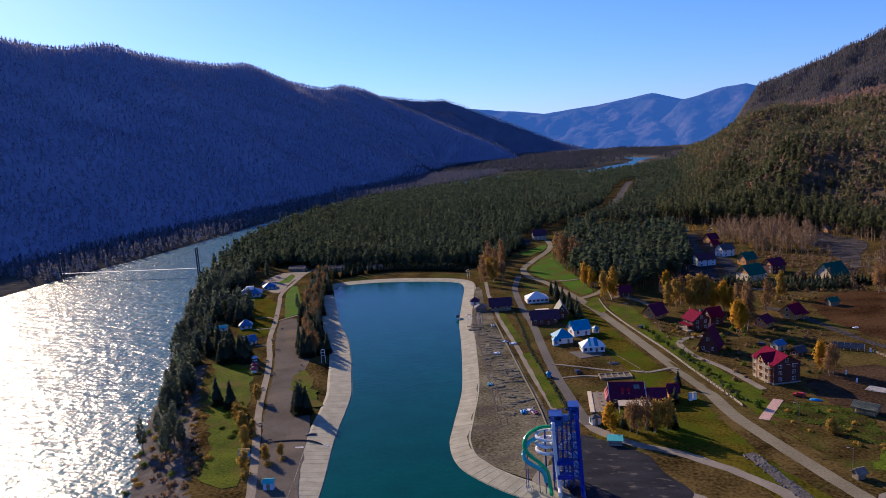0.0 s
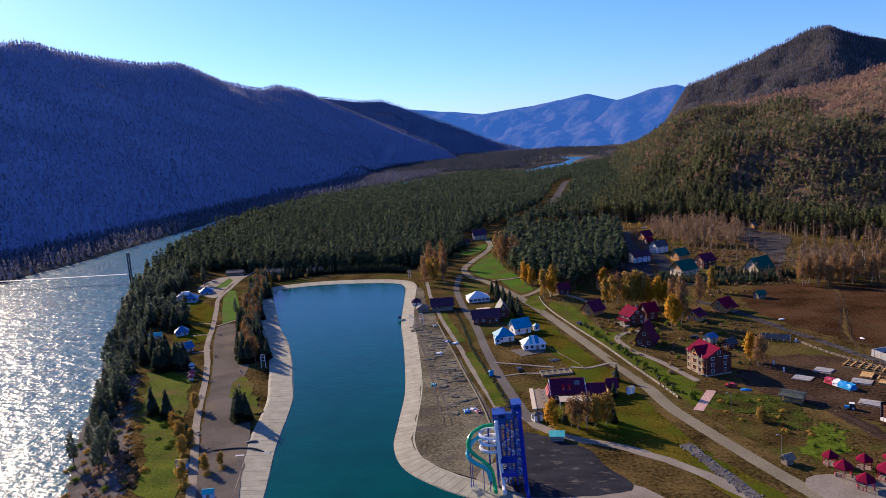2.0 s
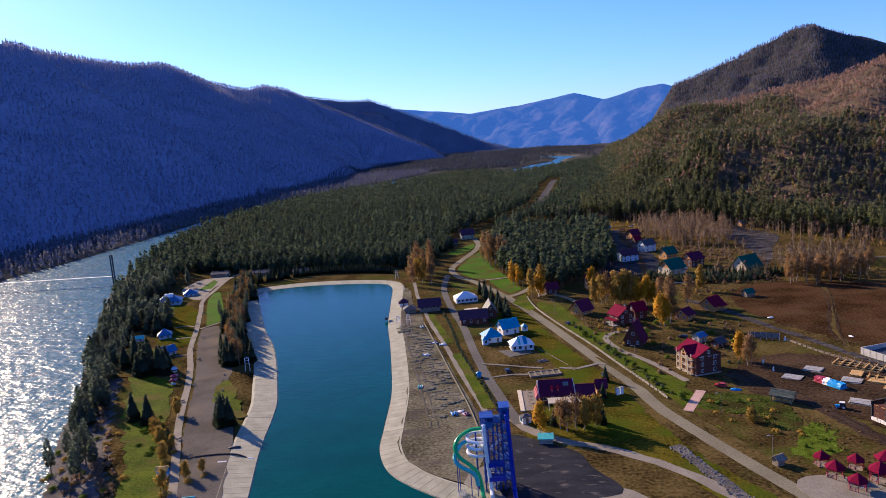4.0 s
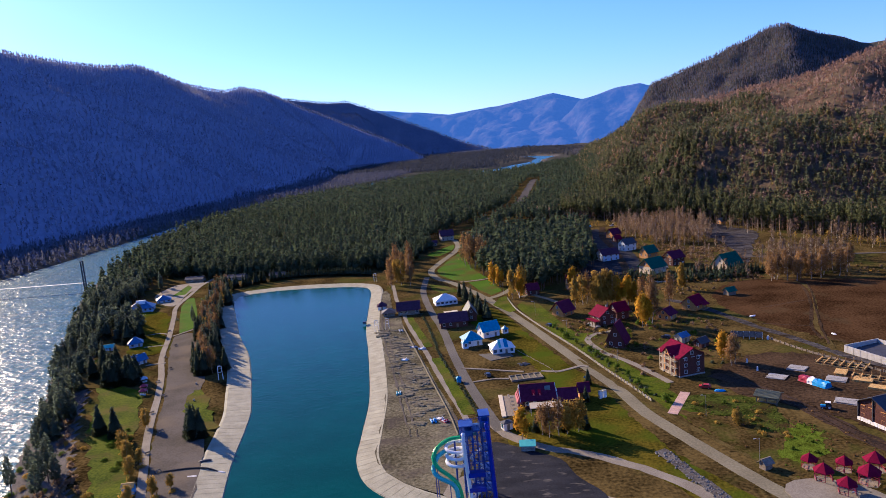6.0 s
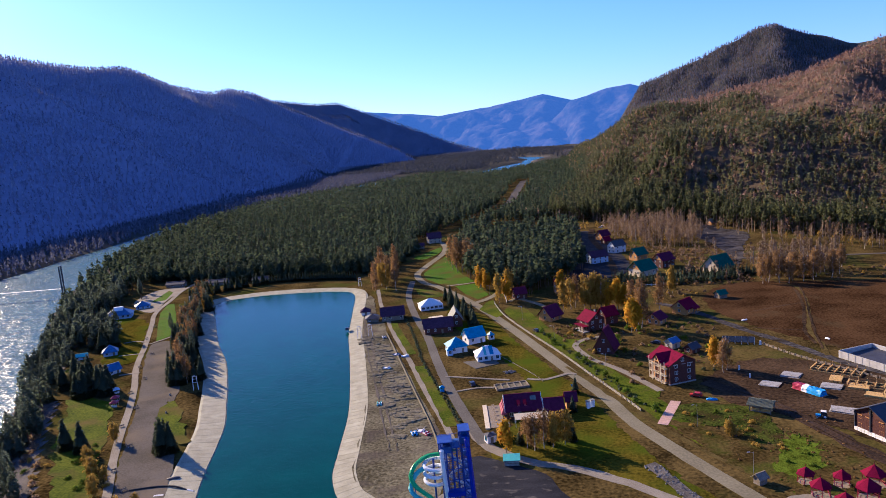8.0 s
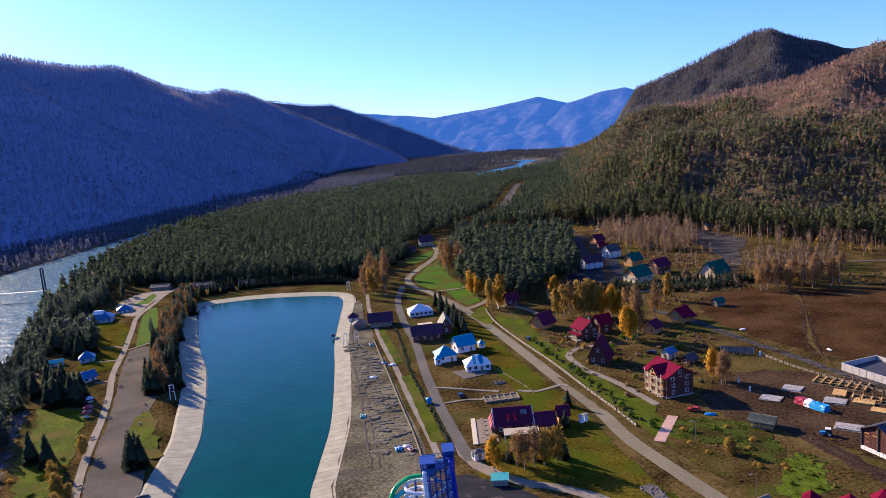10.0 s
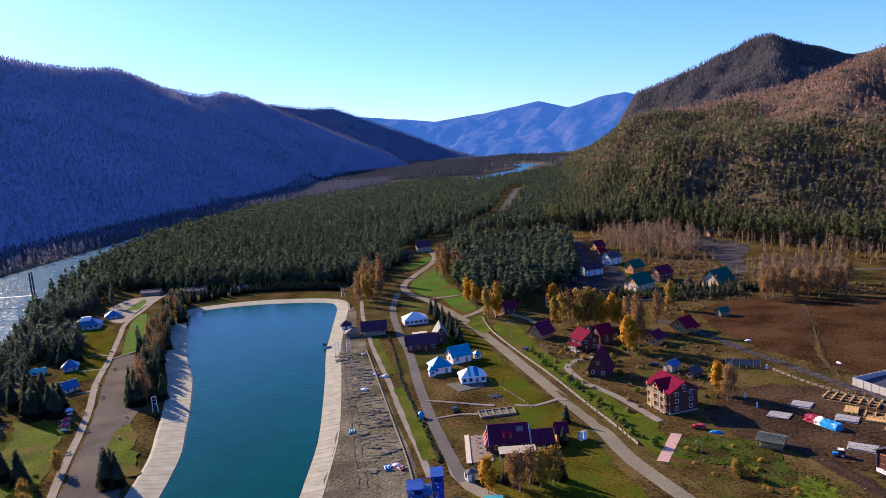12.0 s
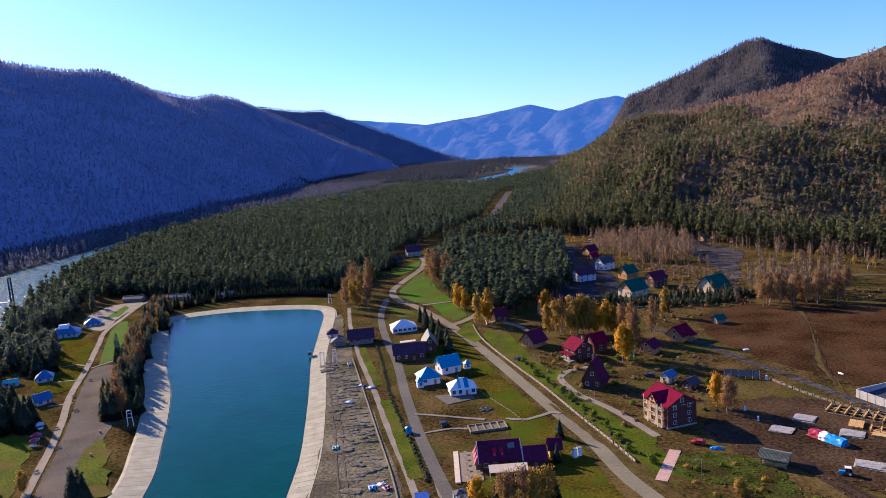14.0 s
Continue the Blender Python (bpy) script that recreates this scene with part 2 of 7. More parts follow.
def soft_crown(v, f):
    """Turns the clumps of a crown outwards and gives the normals of a rounded tree."""
    low, high = v[:, 2].min(), v[:, 2].max()
    axis = np.array((v[:, 0].mean(), v[:, 1].mean(), low + 0.38 * (high - low)))
    out = (v - axis) * (1, 1, 0.55)
    out /= np.linalg.norm(out, axis=1)[:, None] + 1e-6
    a, b, c = v[f[:, 0]], v[f[:, 1]], v[f[:, 2]]
    face = np.cross(b - a, c - a)
    f = np.where((np.sum(face * out[f[:, 0]], 1) < 0)[:, None], f[:, ::-1], f)
    face /= np.linalg.norm(face, axis=1)[:, None] + 1e-9
    face *= np.where(np.sum(face * out[f[:, 1]], 1) < 0, -1, 1)[:, None]
    rough = np.zeros(v.shape)
    rough[f.ravel()] = np.repeat(face, 3, 0)
    n = out + 0.45 * rough + (0, 0, 0.15)
    return f, n / np.linalg.norm(n, axis=1)[:, None]


def round_stem(v):
    n = v * (1, 1, 0) + (1e-4, 0, 0)
    return n / np.linalg.norm(n, axis=1)[:, None]


PLAN = 1.45  # metres to a unit of the layout, whose places are fitted to the camera's view


def spline(points, step=4.0, closed=False, unit=PLAN):
    """A smooth line through points of the plan, with a point about every step metres."""
    pts = np.array(points, float) * unit
    n = len(pts)
    out = []
    for i in range(n if closed else n - 1):
        if closed:
            a, b, c, d = (pts[(i + k) % n] for k in (-1, 0, 1, 2))
        else:
            a, b, c, d = pts[max(i - 1, 0)], pts[i], pts[i + 1], pts[min(i + 2, n - 1)]
        m = max(2, int(np.linalg.norm(c - b) / step))
        for k in range(m):
            t = k / m
            out.append(0.5 * (2 * b + (c - a) * t + (2 * a - 5 * b + 4 * c - d) * t**2 + (3 * b - a - 3 * c + d) * t**3))
    if not closed:
        out.append(pts[-1])
    return np.array(out)


def rough_line(line, amount, seed=0):
    rng = np.random.default_rng(seed)
    return line + rng.normal(0, amount, line.shape)


LAID = []


def sheet(name, outline, z, material, label, category, thick=0.06):
    """A flat patch of ground of its own surface, with an edge that dips into the ground."""
    LAID.append(name)
    z, thick = z + 0.003 * len(LAID), thick + 0.003 * len(LAID)
    bm = bmesh.new()
    top = [bm.verts.new((x, y, z)) for x, y in outline]
    low = [bm.verts.new((x, y, z - thick)) for x, y in outline]
    from_outline = [Vector((x, y, 0)) for x, y in outline]
    from mathutils import geometry
    for tri in geometry.tessellate_polygon([from_outline]):
        try:
            f = bm.faces.new([top[k] for k in tri])
            f.normal_update()
            if f.normal.z < 0:
                f.normal_flip()
        except ValueError:
            pass
    for k in range(len(top)):
        bm.faces.new((top[k], low[k], low[k - 1], top[k - 1]))
    return tagged(part(name, bm, material), label, category, "", "structure")


def sides_of(line, width):
    line = np.array(line, float)
    way = np.gradient(line, axis=0)
    way /= np.linalg.norm(way, axis=1)[:, None]
    side = np.stack([-way[:, 1], way[:, 0]], 1)
    w = np.asarray(width, float)
    w = w[:, None] if w.ndim else w
    return line + side * w / 2, line - side * w / 2


def strip(name, points, width, z, material, label, category, wobble=0.1, thick=0.08):
    left, right = sides_of(spline(points, 4), width)
    rng = np.random.default_rng(len(points))
    left, right = left + rng.normal(0, wobble, left.shape), right + rng.normal(0, wobble, right.shape)
    return sheet(name, np.concatenate([left, right[::-1]]), z, material, label, category, thick)


def inside(x, y, outline):
    """Which of the points lie inside the outline."""
    hit = np.zeros(np.shape(x), bool)
    o = np.asarray(outline, float)
    for (ax, ay), (bx, by) in zip(o, np.roll(o, -1, 0)):
        if ay != by:
            hit ^= ((ay > y) != (by > y)) & (x < (bx - ax) * (y - ay) / (by - ay) + ax)
    return hit


def away(x, y, line, heights=None):
    """The distance from each point to a line, and the height along the line at the nearest place."""
    best = np.full(np.shape(x), 1e9)
    level = np.zeros(np.shape(x))
    o = np.asarray(line, float)
    for k in range(len(o) - 1):
        a, d = o[k, :2], o[k + 1, :2] - o[k, :2]
        t = np.clip(((x - a[0]) * d[0] + (y - a[1]) * d[1]) / max(d @ d, 1e-9), 0, 1)
        r = np.hypot(x - a[0] - t * d[0], y - a[1] - t * d[1])
        near = r < best
        best = np.where(near, r, best)
        if o.shape[1] > 2:
            level = np.where(near, o[k, 2] + t * (o[k + 1, 2] - o[k, 2]), level)
    return best, level


# ---- terrain ----
POOL_EDGE = spline([(-137, 322), (-125, 333), (-103, 336), (-80, 333), (-72, 324), (-66, 295), (-59, 258), (-52, 230), (-46, 205), (-41, 182), (-38, 160), (-36, 147), (-31, 136), (-22, 128),
                    (-12, 122), (0, 112), (8, 90), (-10, 70), (-35, 72), (-50, 100), (-58.5, 128), (-64.5, 148), (-68.5, 165), (-72, 178), (-77.5, 192), (-83, 206), (-94, 231), (-107, 255), (-122.5, 288)], 3.0, True)
SHORE = spline([(-60, 40), (-88, 95), (-106, 128), (-122, 153), (-141, 188), (-172, 240), (-207, 299), (-236, 352), (-262, 410), (-287, 485), (-303, 565), (-318, 664), (-324, 776), (-318, 890), (-278, 1000), (-240, 1090), (-205, 1210), (-120, 1300), (-50, 1283), (-20, 1335), (12, 1440), (30, 1560), (32, 1650), (66, 1790), (20, 1900), (-60, 2000), (-300, 2400)], 14.0)
FAR_SHORE = spline([(-300, 40), (-322, 200), (-346, 350), (-346, 478), (-350, 547), (-357, 647), (-365, 720), (-360, 790), (-355, 850), (-345, 920), (-318, 1030), (-280, 1180), (-240, 1320), (-150, 1385), (-68, 1370), (-34, 1485), (5, 1580), (14, 1680), (22, 1770), (-20, 1880), (-120, 2000), (-360, 2400)], 14.0)
RIDGES = [
    # crest line (x, y, z), slope towards the valley
    (((-820, -400, 235), (-805, 400, 235), (-800, 812, 241), (-800, 868, 238), (-800, 922, 240), (-800, 1022, 257), (-800, 1068, 250), (-800, 1238, 248), (-800, 1337, 251), (-800, 1452, 262), (-800, 1504, 260), (-798, 1645, 239), (-793, 1782, 232), (-790, 1878, 232), (-785, 1965, 246), (-778, 2094, 244), (-765, 2221, 226), (-613, 2200, 156), (-473, 2190, 92), (-364, 2140, 46), (-290, 2080, 5)), 0.66),
    (((-1300, 2600, 300), (-943, 2700, 259), (-878, 2700, 248), (-759, 2740, 228), (-685, 2800, 228), (-605, 2830, 194), (-474, 2830, 136), (-362, 2800, 90), (-251, 2760, 42), (-153, 2700, 10), (-87, 2600, -6)), 0.52),
    (((99, 1330, -3), (108, 1300, 23), (114, 1250, 31), (130, 1150, 39), (143, 1050, 51), (149, 980, 66), (186, 920, 80), (243, 860, 87), (281, 780, 93), (299, 730, 102), (325, 683, 117)), 0.40),
    (((325, 683, 117), (450, 610, 168), (640, 450, 230), (820, 0, 260)), 0.52),
    (((290, 2180, 95), (316, 2175, 138), (348, 2170, 160), (432, 2150, 187), (522, 2130, 223), (608, 2110, 258), (671, 2095, 284), (707, 2087, 285), (771, 2070, 264), (907, 2040, 215), (1300, 1800, 330)), 0.55),
]
HILL_FOOT = ((500, 620, 700, 800, 900, 1000, 1150, 1250, 1300, 1340), (45, 52, 58, 66, 72, 76, 78, 78, 80, 96))  # western foot of the wooded hill: y, x
_rng = np.random.default_rng(7)
WAVES = [(2 * math.pi / w, a, *_rng.uniform(0, 6.283, 3)) for w, a in ((420, 1.0), (260, 0.7), (170, 0.5), (95, 0.35), (55, 0.2), (33, 0.12))]


def ripple(x, y):
    total = 0
    for k, a, turn, p, q in WAVES:
        u, v = x * math.cos(turn) + y * math.sin(turn), y * math.cos(turn) - x * math.sin(turn)
        total = total + a * np.sin(u * k + p + 1.3 * np.sin(v * k * 0.7 + q))
    return total


def land(x, y):
    """The height of the land."""
    x, y = np.asarray(x, float), np.asarray(y, float)
    h = np.zeros(x.shape)
    rough = ripple(x, y)
    for crest, slope in RIDGES:
        d, level = away(x, y, np.array(crest) * PLAN)
        rise = level + 4 - np.sqrt((slope * d) ** 2 + 16)
        spur = np.sin((y * 0.8 - x * 0.6) / 62 + 0.6 * np.sin(x / 170)) + 0.4 * np.sin((y * 0.7 - x * 0.7) / 29)
        rise = rise + spur * np.clip(rise / 60, 0, 1) * np.clip((d - 20) / 160, 0, 1) * (6 if crest[0][0] < 0 else 3)
        rise = rise + rough * np.clip(rise / 40, 0, 1) * np.clip(d / 90, 0.06, 1) * (6 if crest[0][0] < 0 else 13)
        if crest[0][0] == 99:
            foot = np.interp(y, np.array(HILL_FOOT[0]) * PLAN, np.array(HILL_FOOT[1]) * PLAN)
            rise = np.minimum(rise, np.where(y > 500 * PLAN, 0.95 * (x - foot), rise))
        if crest[0][0] == 290:
            rise = np.minimum(rise, 1.7 * (x - 268 * PLAN))
        h = np.maximum(h, rise)
    river = np.concatenate([SHORE, FAR_SHORE[::-1]])
    wet = inside(x, y, river)
    d = np.minimum(away(x, y, SHORE)[0], away(x, y, FAR_SHORE)[0])
    h = np.where(wet, np.maximum(-9, -4.1 - 0.3 * d), np.where(d < 20, np.minimum(h, -4.4 * (1 - d / 20)), h))
    pool = inside(x, y, POOL_EDGE)
    d = away(x, y, np.vstack([POOL_EDGE, POOL_EDGE[:1]]))[0]
    h = np.where(pool, -1.3 - 0.6 * np.minimum(d, 6), np.where(d < 13, np.minimum(h, -0.45 - 0.09 * (13 - d)), h))
    return h


def grid_lines(stops):
    """Coordinates from (start, step) pairs up to the last start."""
    out = []
    for (a, step), (b, _) in zip(stops, stops[1:]):
        out += list(np.linspace(a, b, max(1, round((b - a) / step)), endpoint=False))
    return np.array(out + [stops[-1][0]])


def build_ground():
    gx = grid_lines([(-4800, 260), (-2000, 60), (-1300, 24), (-560, 10), (-240, 3.6), (20, 6), (320, 14), (1300, 60), (2000, 260), (4800, 1)])
    gy = grid_lines([(-900, 120), (-60, 20), (70, 6), (90, 3.6), (500, 7), (800, 16), (1900, 30), (4300, 60), (4850, 1)])
    x, y = np.meshgrid(gx, gy)
    z = land(x, y)
    v = np.stack([x, y, z], -1).reshape(-1, 3)
    nx, ny = len(gx), len(gy)
    i = np.arange(ny - 1)[:, None] * nx + np.arange(nx - 1)
    f = np.stack([i, i + 1, i + nx + 1, i + nx], -1).reshape(-1, 4)
    mid = v[f].mean(1)
    index = np.where((mid[:, 2] <= 6) & (mid[:, 1] > 1500), 4, 0)
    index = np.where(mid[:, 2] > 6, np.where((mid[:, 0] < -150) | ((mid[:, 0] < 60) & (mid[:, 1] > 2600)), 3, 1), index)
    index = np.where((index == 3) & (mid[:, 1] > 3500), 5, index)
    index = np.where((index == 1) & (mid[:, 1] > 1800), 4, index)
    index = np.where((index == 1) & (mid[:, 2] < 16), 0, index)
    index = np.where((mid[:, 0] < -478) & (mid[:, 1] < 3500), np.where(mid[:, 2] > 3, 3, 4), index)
    index = np.where((mid[:, 0] < -200) & (mid[:, 1] > 1100) & (mid[:, 2] <= 1.5), 4, index)
    index = np.where((mid[:, 2] < -0.4) & (mid[:, 1] < 3500) & (away(mid[:, 0], mid[:, 1], SHORE)[0] < 40), 2, index)
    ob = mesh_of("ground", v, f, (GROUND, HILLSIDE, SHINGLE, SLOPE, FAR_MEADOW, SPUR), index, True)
    tagged(ob, "valley floor of autumn grass and earth rising to mountains", "ground", "", "structure")


build_ground()


def far_range():
    """Mountains that close the valley, far behind everything; their haze blue is emission."""
    crests = [(((-1900, 4780, 345), (-1134, 4780, 317), (-888, 4780, 291), (-757, 4780, 270), (-496, 4780, 235), (-383, 4780, 249), (-160, 4780, 268), (-12, 4780, 289), (190, 4780, 314), (368, 4780, 264), (560, 4750, 262)), 0.40),
              (((271, 4400, 185), (323, 4400, 246), (422, 4400, 266), (522, 4400, 294), (669, 4400, 312), (782, 4380, 284), (1100, 4300, 220), (1900, 4100, 230)), 0.6)]
    x, y = np.meshgrid(np.linspace(-2200, 2200, 180), np.linspace(3900, 4880, 60))
    z = np.full(x.shape, -6.0)
    for crest, slope in crests:
        d, level = away(x, y, crest)
        rise = level - slope * d
        z = np.maximum(z, rise + ripple(x * 0.8, y * 0.8) * np.clip(d / 120, 0.1, 1) * 16)
    i = np.arange(59)[:, None] * 180 + np.arange(179)
    f = np.stack([i, i + 1, i + 181, i + 180], -1).reshape(-1, 4)
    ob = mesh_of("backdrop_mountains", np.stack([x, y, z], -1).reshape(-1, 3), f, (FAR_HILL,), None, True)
    tagged(ob, "distant mountain range closing the valley, glowing blue as haze", "mountains", "", "structure")


far_range()

# water
sheet("river", np.concatenate([SHORE + (5, 3), (FAR_SHORE - (8, 0))[::-1]]), -4.3, RIVER, "fast river glittering in low sun", "river", 0.02)
sheet("pool_water", POOL_EDGE, -0.85, POOL_WATER, "calm turquoise water of a bathing pool", "water", 0.02)


def ring(line, offset):
    """The closed line moved outwards by offset."""
    way = np.roll(line, -1, 0) - np.roll(line, 1, 0)
    way /= np.linalg.norm(way, axis=1)[:, None]
    side = np.stack([-way[:, 1], way[:, 0]], 1) * np.sign(offset)
    narrow = 1 - 0.22 * np.clip(1.6 * side[:, :1], 0, 1)  # the eastern bank is narrower
    return line + side * abs(offset) * narrow


def build_pool_bank():
    """Sloping concrete bank of slabs round the pool."""
    edge = POOL_EDGE
    area = np.sum(edge[:, 0] * np.roll(edge[:, 1], -1) - np.roll(edge[:, 0], -1) * edge[:, 1])
    out = -1 if area > 0 else 1
    rows = [(ring(edge, out * -0.5), -1.15), (ring(edge, out * 0.25), -0.80), (ring(edge, out * 7.8), -0.16), (ring(edge, out * 9.6), 0.16), (ring(edge, out * 10.6), 0.02)]
    n = len(edge)
    base = new("pool_bank")
    tagged(base, "sloping pale concrete bank of slabs round the pool", "pool bank", "", "structure")
    bm = bmesh.new()
    rings = [[bm.verts.new((x, y, z - 0.14)) for x, y in line] for line, z in rows]
    for a, b in zip(rings, rings[1:]):
        for k in range(n):
            bm.faces.new((a[k], a[(k + 1) % n], b[(k + 1) % n], b[k]))
    bmesh.ops.recalc_face_normals(bm, faces=bm.faces)
    part("bed", bm, CONCRETE, base)
    for k in range(n):
        for (a, za), (b, zb) in ((rows[1], rows[3]),):
            p = [np.array((*a[k], za)), np.array((*a[(k + 1) % n], za)), np.array((*b[(k + 1) % n], zb)), np.array((*b[k], zb))]
            mid = sum(p) / 4
            p = [mid + (q - mid) * 0.965 for q in p]
            bm = bmesh.new()
            lift = random.uniform(0.0, 0.025)
            top = [bm.verts.new(q + (0, 0, lift)) for q in p]
            low = [bm.verts.new(q - (0, 0, 0.15)) for q in p]
            bm.faces.new(top)
            for j in range(4):
                bm.faces.new((top[j], low[j], low[j - 1], top[j - 1]))
            bmesh.ops.recalc_face_normals(bm, faces=bm.faces)
            part("slab", bm, CONCRETE, base)


# ---- surfaces of the valley floor ----
ROAD = [(-47, 466), (-42, 442), (-41.5, 418), (-46, 385), (-48, 361), (-42, 340), (-33, 327), (-15, 291), (-1, 255), (9, 227), (17, 204), (24, 185), (28, 170), (32, 160), (42, 138), (55, 112), (75, 70)]
strip("road", ROAD, 4.9, 0.05, ASPHALT, "pale asphalt main road through the village", "road", 0.06)
LANE = [(-48, 345), (-45, 312), (-37, 277), (-29, 249), (-22, 219), (-15, 192), (-8, 169), (-5, 160), (4, 151), (14, 147), (26, 138), (36, 126), (50, 104)]
strip("road_lane", LANE[:8], 3.9, 0.055, LANE_ASPHALT, "narrow grey asphalt lane along the bathing pool", "road", 0.05)
strip("pavement_branch", LANE[6:], 4.0, 0.045, PAVING, "pale gravel path curving away from the slide tower", "path", 0.25)
strip("pavement_walk", [(-62, 330), (-55, 300), (-48, 276), (-41, 252), (-32, 225), (-23, 196), (-16, 175), (-12, 162)], 2.2, 0.06, PAVING, "pale concrete footpath beside the lane", "path", 0.05)
strip("lawn_strip", [(-44, 268), (-37, 246), (-31, 228)], 3.6, 0.07, LAWN, "narrow mown lawn strip beside the lane", "lawn", 0.15)
strip("lawn_strip", [(-27, 216), (-20, 193), (-13, 170)], 4.2, 0.07, LAWN, "narrow mown lawn strip beside the lane", "lawn", 0.15)
sheet("bare_bank", rough_line(spline([(-64, 318), (-60.8, 294), (-53.8, 258), (-47.2, 232), (-41.4, 207), (-36.6, 183), (-33.6, 162), (-31.8, 148), (-26, 138.5), (-15, 131.5), (-12, 140), (-12, 152), (-14, 160), (-17, 172), (-25, 196), (-34, 224), (-43, 252), (-47, 266), (-54, 285), (-60, 310)], 4, True), 0.25, 15), 0.05, DIRT, "bare grey earth bank with vehicle tracks above the pool", "earth")
sheet("plaza", rough_line(spline([(-15, 131), (-12, 138), (-6, 140), (4, 133), (12, 131), (20, 126), (26, 112), (20, 88), (8, 108), (-6, 124)], 4, True), 0.15), 0.06, PAVING, "pale concrete paving at the foot of the slide tower", "square")
# The dark colour here stands in for the shadow on the square.
sheet("asphalt_square", rough_line(spline([(-8, 153.5), (-3, 152.5), (2, 149), (8, 145), (10.5, 138), (16, 129), (13, 126), (6, 124.5), (-4.5, 124), (-8, 130), (-9, 140)], 3, True), 0.15, 3), 0.08, SHADE_ASPHALT, "asphalt beside the slide tower, coloured dark as in shade", "asphalt")
sheet("lawn_meadow", rough_line(spline([(-3, 157), (6, 190), (-8, 232), (-22, 262), (-24, 285), (-10, 272), (2, 236), (12, 208), (20, 186), (25, 166), (33, 143), (44, 122), (38, 118), (26, 136), (14, 146), (4, 151)], 2, True), 0.5, 1), 0.02, DRY_GRASS, "autumn meadow of green and dry grass between road and lane", "meadow")
sheet("lawn_verge", rough_line(np.array([(-45, 362), (-42.5, 384), (-38.5, 412), (-34, 402), (-30, 374), (-25, 354), (-17.5, 336), (-22, 332.5), (-28, 330.5), (-34, 335), (-42, 348)]) * PLAN, 0.2, 2), 0.025, BRIGHT_LAWN, "bright green mown lawn beside the main road", "lawn")
sheet("lawn_verge", rough_line(np.array([(-26, 327.5), (-22, 329), (-17, 331), (-13, 318), (-10, 306), (-14, 299), (-20, 310)]) * PLAN, 0.2, 19), 0.025, BRIGHT_LAWN, "bright green lawn wedge at the side road", "lawn")
sheet("lawn_verge", rough_line(np.array([(-12.5, 281), (-10.5, 293), (-8, 296), (-6, 290), (-3, 271), (-5.5, 268)]) * PLAN, 0.2, 20), 0.025, LAWN, "grass corner inside the road bend", "lawn")
sheet("lawn_verge", rough_line(np.array([(-45, 328), (-36, 322), (-31, 315), (-29, 309), (-36, 308), (-41, 315)]) * PLAN, 0.2, 21), 0.025, LAWN, "small lawn between road and lane", "lawn")
sheet("lawn_verge", rough_line(spline([(-57, 410), (-53, 424), (-46, 444), (-44, 440), (-44, 424), (-49, 406)], 3, True), 0.3, 3), 0.025, BRIGHT_LAWN, "bright green lawn in front of the pines", "lawn")
strip("road_side", [(-17, 291), (-12, 296), (-8, 303), (-3, 318), (4, 340)], 4.2, 0.052, ASPHALT, "side road into the pine grove", "road", 0.1)
strip("path_lawn", [(-30, 329), (-23, 331), (-17, 334), (-10, 340)], 2.0, 0.05, PAVING, "pale path between two lawns", "path", 0.1)
sheet("lawn_strip", rough_line(spline([(-3, 278), (8, 243), (18, 216), (27, 190), (35, 168), (44, 148), (60, 120), (66, 124), (50, 152), (41, 170), (33, 192), (24, 218), (14, 246), (4, 282)], 4, True), 0.2, 4), 0.03, LAWN, "grass verge between road and garden fence", "lawn")
sheet("lawn_garden", rough_line(spline([(8, 246), (18, 236), (24, 234), (19, 224), (22, 212), (16, 226)], 4, True), 0.2, 5), 0.035, LAWN, "green garden lawn behind the fence", "lawn")
sheet("lawn_garden", rough_line(spline([(22, 210), (30, 196), (38, 187), (34, 182), (26, 196)], 4, True), 0.2, 6), 0.035, LAWN, "green garden lawn behind the fence", "lawn")
strip("path_verge", [(16, 209), (21.6, 196), (26.2, 184), (30.5, 174), (33.6, 166), (37, 159), (44, 146), (56, 126)], 1.9, 0.045, TRACK, "trodden brown footpath beside the garden fence", "path", 0.2)
strip("path_garden", [(38, 187), (32, 201), (28, 208), (24, 214), (21.5, 221), (20, 228), (22, 233), (26, 236), (31, 237)], 2.8, 0.06, PAVING, "pale paved garden path curving to the house", "path", 0.05)
sheet("field", rough_line(spline([(70, 262), (76, 290), (92, 302), (118, 296), (150, 290), (190, 268), (180, 220), (140, 190), (110, 196), (94, 212), (82, 230)], 2.2, True), 0.9, 7), 0.02, FIELD, "brown fallow field in autumn", "field")
for x, y, u, v in ((81, 257, 100, 265), (76, 238, 90, 232)):
    strip("field_furrow", [(x, y), (x + 0.5 * (u - x), y + 0.52 * (v - y)), (u, v)], 0.9, 0.04, MUD, "thin dark furrow across the field", "furrow", 0.15)
strip("field_ditch", [(105.6, 288), (104, 278), (98.7, 258.4), (93.2, 243.5), (88.7, 230.5), (87.3, 219)], 1.3, 0.05, MUD, "dark ditch beside the grassy track", "ditch", 0.2)
strip("field_track", [(103, 300), (107, 291), (105.6, 278), (100, 258), (94.5, 243), (90, 230), (88.6, 219), (86, 208)], 1.9, 0.05, TRACK, "yellowed grassy track across the field", "track", 0.3)
strip("road_dirt", [(54, 276), (64, 259), (69, 246), (73.4, 235), (78, 225), (82, 216), (87, 204), (93, 193), (102, 180)], 4.2, 0.045, STONY, "grey dirt lane along the field", "track", 0.5)
